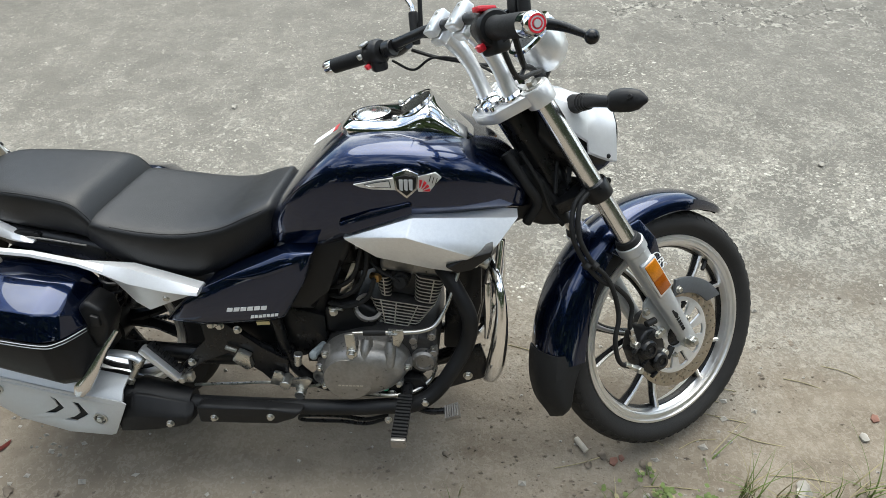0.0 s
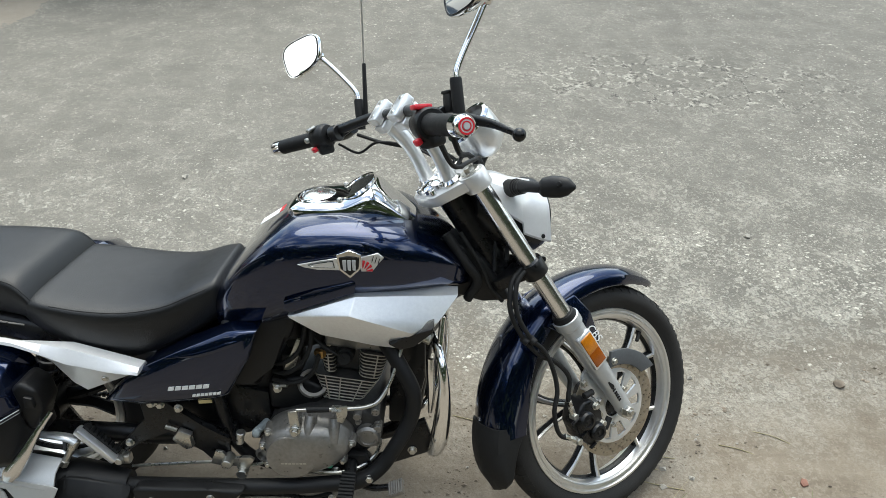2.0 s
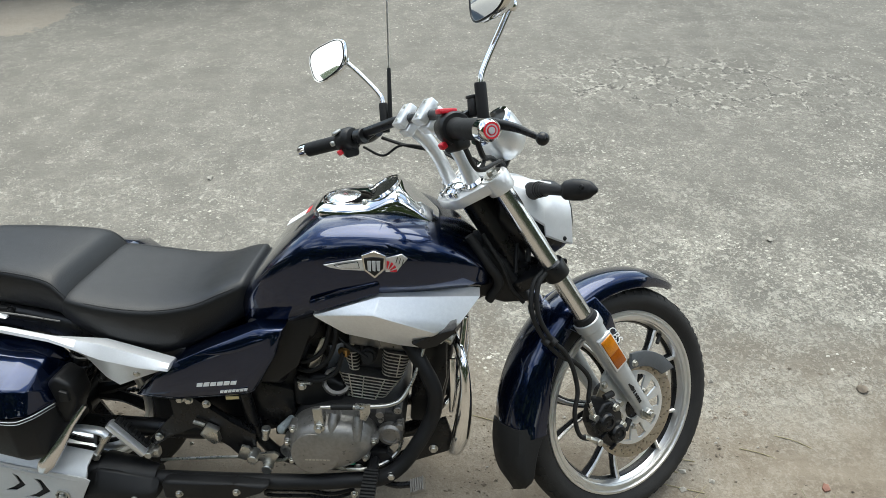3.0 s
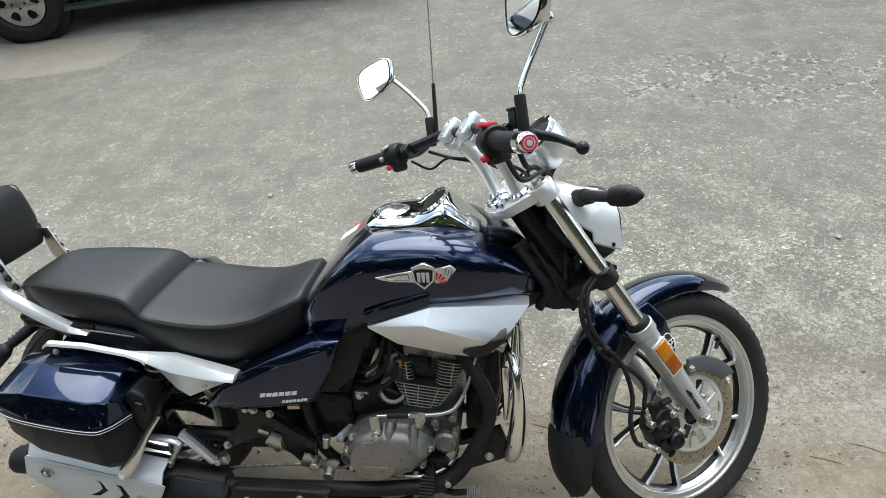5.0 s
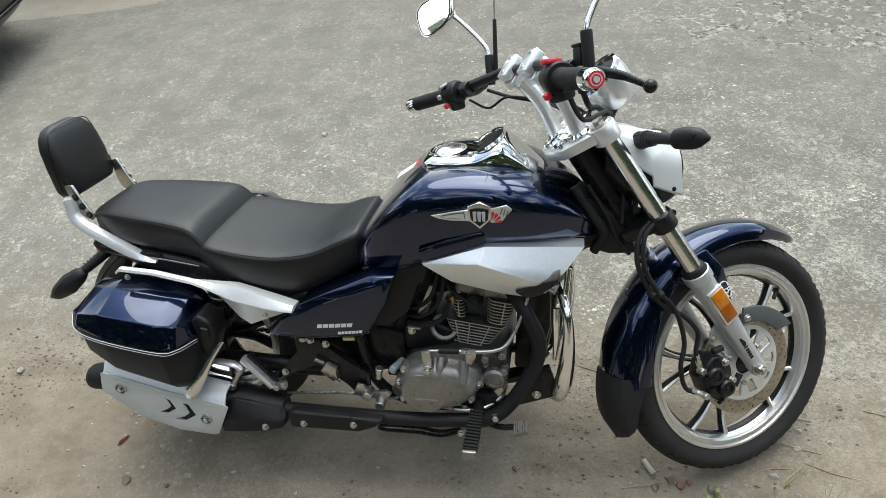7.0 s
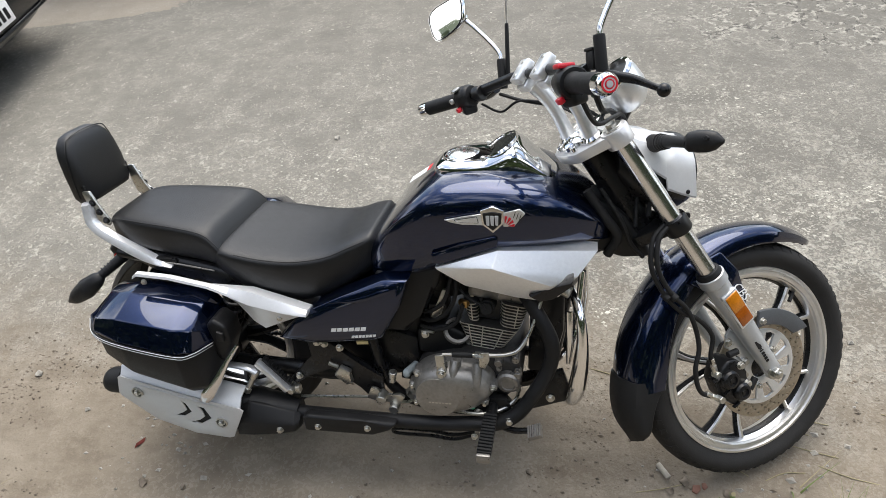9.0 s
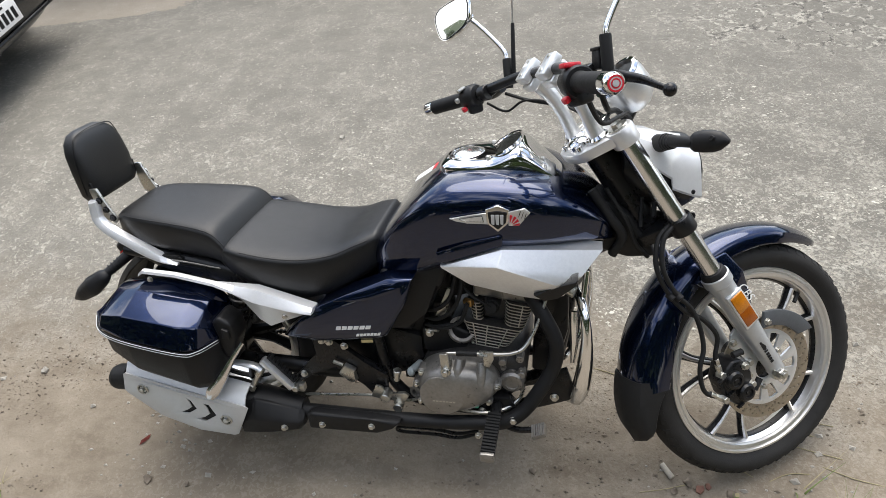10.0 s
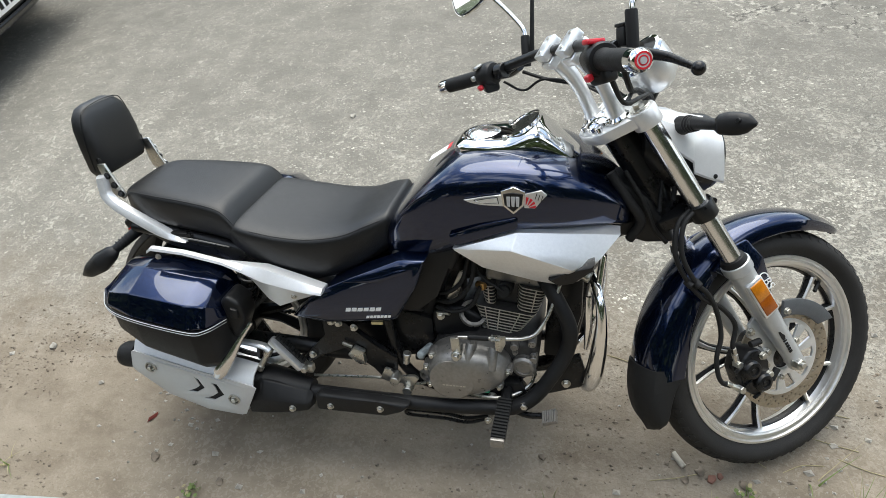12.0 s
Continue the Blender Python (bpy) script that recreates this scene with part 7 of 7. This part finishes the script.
def make_litter():
    rng = random.Random(11)
    for x, y, s, white in ((1.239, -0.139, 0.013, 0), (1.276, -0.113, 0.013, 0), (1.384, -0.133, 0.014, 0), (1.965, -0.036, 0.014, 1), (1.761, -0.187, 0.030, 1), (2.235, 1.097, 0.016, 1), (2.270, 0.364, 0.018, 0), (-0.269, -0.278, 0.016, 0), (-0.032, -0.322, 0.014, 0), (-0.871, 0.057, 0.017, 1), (-0.135, -0.278, 0.011, 0), (0.869, -0.127, 0.012, 0), (-0.165, 1.462, 0.016, 1)):
        lay("stone", stone_bm(rng, s * 0.78), PEBBLE if white else CHIP, x, y, "white rounded stone on the ground" if white else "small brown stone on trodden earth", "stone", "loose stones", rng.uniform(0, 360))
    for x, y, s in ((1.304, -0.129, 0.014), (1.326, -0.118, 0.010), (2.014, 0.022, 0.014)):
        bm = plate([(-s, -s * 0.5), (-s * 0.2, -s * 0.8), (s * 0.9, -s * 0.3), (s * 0.7, s * 0.6), (-s * 0.5, s * 0.7)], 0, s * 0.5, s * 0.08)
        bm.transform(pose(0, 0, 0, 90, 0, 0))
        lay("brick_shard", bm, BRICK, x, y, "broken red brick shard beside the front wheel", "brick shard", "brick shards", rng.uniform(0, 360), 0.2)
    bm = rod((-0.022, 0, 0), (0.022, 0.0, 0), 0.008, 10)
    lay("wood_stub", bm, WOODY, 1.224, -0.088, "short pale wooden stub near the front tyre", "stick", turn=-55, sink=0.1)
    # red dead leaf
    bm = bmesh.new()
    vs = [bm.verts.new(p) for p in ((-0.022, 0, 0.004), (-0.008, 0.008, 0.008), (0.012, 0.006, 0.004), (0.024, 0, 0.010), (0.010, -0.007, 0.005), (-0.010, -0.006, 0.010))]
    bm.faces.new(vs)
    bmesh.ops.solidify(bm, geom=bm.faces[:], thickness=0.0008)
    lay("dead_leaf", bm, DEADLEAF, -0.348, -0.156, "curled dark red dead leaf", "leaf", turn=60, sink=0.0)
    # dry stalks lying flat
    for k in range(14):
        x, y, a = rng.choice((rng.uniform(1.3, 2.1), rng.uniform(1.0, 1.9))), rng.uniform(-0.25, 0.2), rng.uniform(-25, 25)
        n = rng.uniform(0.03, 0.09)
        bm = tube([(-n, 0, 0.001), (0, rng.uniform(-0.01, 0.01), 0.004), (n, 0, 0.001)], 0.0013, 5, 4)
        lay("dry_stalk", bm, STRAW, x, y, "dry straw stalk lying on the earth", "stalk", "dry stalks", a, 0.2)
    # concrete edging near the viewer's feet
    bm = box((0, 0, 0), (0.95, 0.30, 0.05), 0.008)
    lay("concrete_edging", bm, CONCRETE, -0.56, -0.597, "pale grey concrete edging slab", "kerb", turn=5.1, sink=0.55)


make_litter()


def grass_tuft(x, y, n, tall, spread, seed, leafy=0, dry=0.3):
    """Blades and leaves of one tuft, each a bent tapering strip."""
    rng = random.Random(seed)
    tuft = new("grass_tuft")
    tuft.matrix_world = pose(x, y, ground_z(x, y) - 0.002)
    tagged(tuft, "small green weed with broad leaves" if leafy else "thin tuft of green and dry grass", "grass", "grass tufts")
    for pname, material, share in (("blade", GRASS, 1 - dry), ("dry_blade", STRAW, dry)):
        for _ in range(max(1, int(n * share))):
            a, h, out = rng.uniform(0, 6.28), tall * rng.uniform(0.45, 1.25), spread * rng.uniform(0.2, 1.3)
            d, w = Vector((math.cos(a), math.sin(a), 0)), rng.uniform(0.0012, 0.0026)
            root = Vector((rng.gauss(0, 0.016), rng.gauss(0, 0.012), 0))
            rings = []
            for i in range(8):
                u = i / 7
                p = root + d * out * u**1.7 + Vector((0, 0, h * (u - 0.38 * u * u)))
                side = Vector((-d.y, d.x, 0)) * w * (1 - u * 0.9)
                rings.append([p - side, p - Vector((0, 0, 0.0006)) + d * 0.0004, p + side, p + Vector((0, 0, 0.0003))])
            part(pname, loft(rings), material, tuft)
        for _ in range(int(leafy * share)):
            a, h, s = rng.uniform(0, 6.28), tall * rng.uniform(0.2, 1.0), rng.uniform(0.008, 0.016)
            d = Vector((math.cos(a), math.sin(a), rng.uniform(-0.2, 0.5))).normalized()
            q = Vector((rng.gauss(0, spread * 0.5), rng.gauss(0, spread * 0.5), h))
            side = Vector((-d.y, d.x, 0)).normalized() * s * 0.45
            up = Vector((0, 0, 0.0012))
            rings = [[q + d * s * u - side * k, q + d * s * u - up * k, q + d * s * u + side * k, q + d * s * u + up * 0.3] for u, k in ((0.0, 0.15), (0.3, 0.85), (0.55, 1.0), (0.8, 0.6), (1.0, 0.08))]
            part("leaf", loft(rings), material, tuft)


grass_tuft(1.619, -0.215, 30, 0.17, 0.11, 1)
grass_tuft(1.411, -0.225, 12, 0.05, 0.03, 2, leafy=60, dry=0.15)
grass_tuft(1.52, -0.235, 14, 0.05, 0.03, 3, leafy=45, dry=0.2)
grass_tuft(1.708, -0.205, 10, 0.20, 0.10, 4, dry=0.5)
grass_tuft(1.909, -0.19, 16, 0.15, 0.15, 5, dry=0.4)
grass_tuft(1.30, -0.24, 12, 0.06, 0.05, 6, leafy=10)
grass_tuft(0.90, -0.245, 5, 0.12, 0.03, 7, dry=0.4)
grass_tuft(1.80, -0.23, 16, 0.14, 0.12, 8, dry=0.5)
grass_tuft(-0.75, -0.37, 14, 0.06, 0.09, 9, dry=0.7)
grass_tuft(-0.10, -0.36, 8, 0.03, 0.03, 10, leafy=16)
grass_tuft(0.36, -0.40, 8, 0.05, 0.03, 12, leafy=10)
grass_tuft(1.38, -0.17, 6, 0.03, 0.03, 13, leafy=12)
grass_tuft(1.56, -0.12, 4, 0.05, 0.15, 14, dry=0.3)


# ---- cars: a black hatchback on the road, a green one parked beyond it ----
BLACKPAINT = mat("black_car_paint", (0.006, 0.007, 0.0075), 0.22, 0.1, coat=0.9, spread=0.1, scale=600)
GREENPAINT = mat("dark_green_car_paint", (0.018, 0.046, 0.034), 0.25, 0.2, coat=0.8, spread=0.1, scale=600)
CARGLASS = mat("dark_car_glass", (0.012, 0.015, 0.016), 0.04, 0.0, coat=0.6)
ALLOY = mat("silver_alloy_wheel", (0.50, 0.50, 0.49), 0.32, 0.75, spread=0.08, scale=90, rough_spread=0.06)


def make_car(place, label, paint, front_axle=3.22, rim="spoked"):
    car = new("car")
    tagged(car, label, "car")
    # own frame: x ahead, y to its left, z up; origin on the ground under the middle of its tail
    car.matrix_world = place
    st = [(0.00, 0.78, 0.60, 0.55, 0.30), (0.06, 0.86, 0.76, 0.58, 0.24), (0.25, 0.95, 0.83, 0.62, 0.20), (0.70, 0.98, 0.865, 0.66, 0.18), (1.4, 0.98, 0.87, 0.66, 0.18), (2.4, 0.97, 0.87, 0.64, 0.18), (3.2, 0.93, 0.86, 0.60, 0.19), (3.75, 0.80, 0.80, 0.54, 0.22), (3.98, 0.62, 0.62, 0.46, 0.28)]
    body = part("body", hull(st, n=48, per=5, p=4.0, pl=4.5, wb=0.93), paint, car, "glossy dark car body", smooth=40)
    st = [(0.14, 0.98, 0.60, 0.95, 0.90), (0.30, 1.25, 0.64, 1.05, 0.90), (0.55, 1.42, 0.66, 1.10, 0.90), (1.3, 1.47, 0.67, 1.12, 0.90), (2.0, 1.43, 0.66, 1.10, 0.90), (2.5, 1.22, 0.66, 1.02, 0.90), (2.95, 0.96, 0.66, 0.94, 0.88)]
    part("cabin_glass", hull(st, n=40, per=5, p=4, pl=4), CARGLASS, car, "dark tinted windows")
    part("roof", hull([(0.36, 1.37, 0.56, 1.36, 1.34), (0.6, 1.45, 0.60, 1.42, 1.38), (1.3, 1.49, 0.61, 1.46, 1.40), (1.95, 1.455, 0.60, 1.43, 1.38), (2.1, 1.40, 0.57, 1.39, 1.36)], n=32, per=4, p=4), paint, car)
    for s in (-1, 1):
        for x, nm in ((0.76, "wheel"), (front_axle, "wheel")):
            at = pose(x, s * 0.80, 0.305) @ pose(0, 0, 0, 0, 0, 0 if s < 0 else 180)
            part("wheel_arch", lathe([(0.0, -0.092), (0.345, -0.092), (0.350, -0.06), (0.345, 0.06), (0, 0.06)], 40, "Y"), BLACK, car, turn=at)
            k = 1.0 if rim == "spoked" else 0.84
            w = part(nm, lathe([(r * k, y) for r, y in ((0.225, -0.106), (0.229, -0.100), (0.215, -0.092), (0.205, -0.05), (0.205, 0.04), (0.212, 0.04), (0.222, -0.06), (0.226, -0.094))], 56, "Y", close=True), ALLOY, car, "silver alloy wheel", turn=at)
            part("tyre", tyre_bm(0.305, 0.195, 0.222 * k), TYRE, w, turn=at @ pose(0, -0.012, 0))
            part("brake_drum", lathe([(0, -0.02), (0.17, -0.02), (0.18, 0.03), (0, 0.03)], 32, "Y"), SATIN, w, turn=at)
            part("hub_cap", lathe([(0.06, 0.0), (0.062, 0.03), (0.045, 0.042), (0, 0.046)], 28, (0, -1, 0), (0, -0.045, 0)), ALLOY, w, turn=at)
            if rim == "windowed":
                wins = [[(r * math.cos(k * math.pi / 3 + o), r * math.sin(k * math.pi / 3 + o)) for r, o in ((0.105, -0.22), (0.150, -0.30), (0.178, -0.20), (0.182, 0.0), (0.178, 0.20), (0.150, 0.30), (0.105, 0.22), (0.095, 0.0))] for k in range(6)]
                part("rim_face", pierced([circle(0.214, 60), *wins], 0.014, 0.003), ALLOY, w, turn=at @ pose(0, -0.080, 0, 90, 0, 0) @ Matrix.Diagonal((k, k, 1, 1)))
            for i in range(5):
                for d in (-1, 1) if rim == "spoked" else ():
                    a0, a1 = radians(72 * i + 18 + d * 9), radians(72 * i + 18 + d * 11)
                    part("spoke", tube([(r * math.cos(a), y, r * math.sin(a)) for r, a, y in ((0.045, a0 * 1.0, -0.078), (0.12, (a0 + a1) / 2, -0.086), (0.212, a1, -0.088))], [0.017, 0.014, 0.015], 8, 3, flat=0.8, side=(0, 1, 0)), ALLOY, w, turn=at)
                a = radians(72 * i + 54)
                part("wheel_nut", rod((0.048 * math.cos(a), -0.08, 0.048 * math.sin(a)), (0.048 * math.cos(a), -0.098, 0.048 * math.sin(a)), 0.009, 6), SATIN, w, turn=at)
        lamp = plate([(0.035, 0.60), (0.045, 0.80), (0.12, 0.88), (0.30, 0.86), (0.22, 0.70), (0.10, 0.60)], s * 0.70, s * 0.832, 0.012, 3)
        part("tail_lamp", lamp, LENSRED, car, "red tail lamp")
        part("bumper_reflector", box((0.085, s * 0.60, 0.36), (0.02, 0.20, 0.022), 0.004, pose(0, 0, 0, 0, 0, s * 14)), PALE, car)
        part("mirror", ball((2.45, s * 0.95, 0.98), (0.06, 0.10, 0.065)), paint, car)
        for x0, x1 in ((0.92, 1.75), (1.78, 2.75)):
            part("door", plate([(x0 + 0.12 if x0 < 1 else x0, 0.26), (x0, 0.60), (x0, 0.92), (x1, 0.92), (x1, 0.26)], s * 0.868, s * 0.874, 0.003), paint, car)
        part("sill", box((2.0, s * 0.845, 0.21), (2.0, 0.05, 0.06), 0.012), BLACK if rim == "spoked" else paint, car)
    bumper = part("bumper", hull([(-0.035, 0.53, 0.52, 0.46, 0.33), (-0.015, 0.58, 0.68, 0.48, 0.27), (0.05, 0.62, 0.80, 0.50, 0.23), (0.22, 0.63, 0.855, 0.50, 0.21), (0.40, 0.60, 0.868, 0.48, 0.21)], n=40, per=5, p=4, pl=3), paint, car, "rounded rear bumper")
    part("bumper_lip", tube([(-0.005, 0.70, 0.30), (-0.035, 0.45, 0.31), (-0.045, 0, 0.31), (-0.035, -0.45, 0.31), (-0.005, -0.70, 0.30)], 0.010, 8, 6), SATIN, car)
    plate_ = part("number_plate", box((-0.046, 0, 0.410), (0.008, 0.40, 0.13), 0.003), WHITE, car, "pale number plate with dark bars")
    for k in range(7):
        part("plate_bar", box((-0.051, -0.15 + k * 0.05, 0.400), (0.002, 0.030, 0.062), 0), BLACK, plate_, smooth=0)
    part("plate_bar", box((-0.051, 0, 0.457), (0.002, 0.16, 0.012), 0), BLACK, plate_, smooth=0)


make_car(pose(-2.36, 2.02, 0.010, 0, 0, 187), "black hatchback with twin-spoke silver alloy wheels on the road", BLACKPAINT)
make_car(pose(-3.649, 4.230, 0.007, 0, 0, 15.4), "dark green car parked across the road beside a sandy patch", GREENPAINT, 3.05, "windowed")
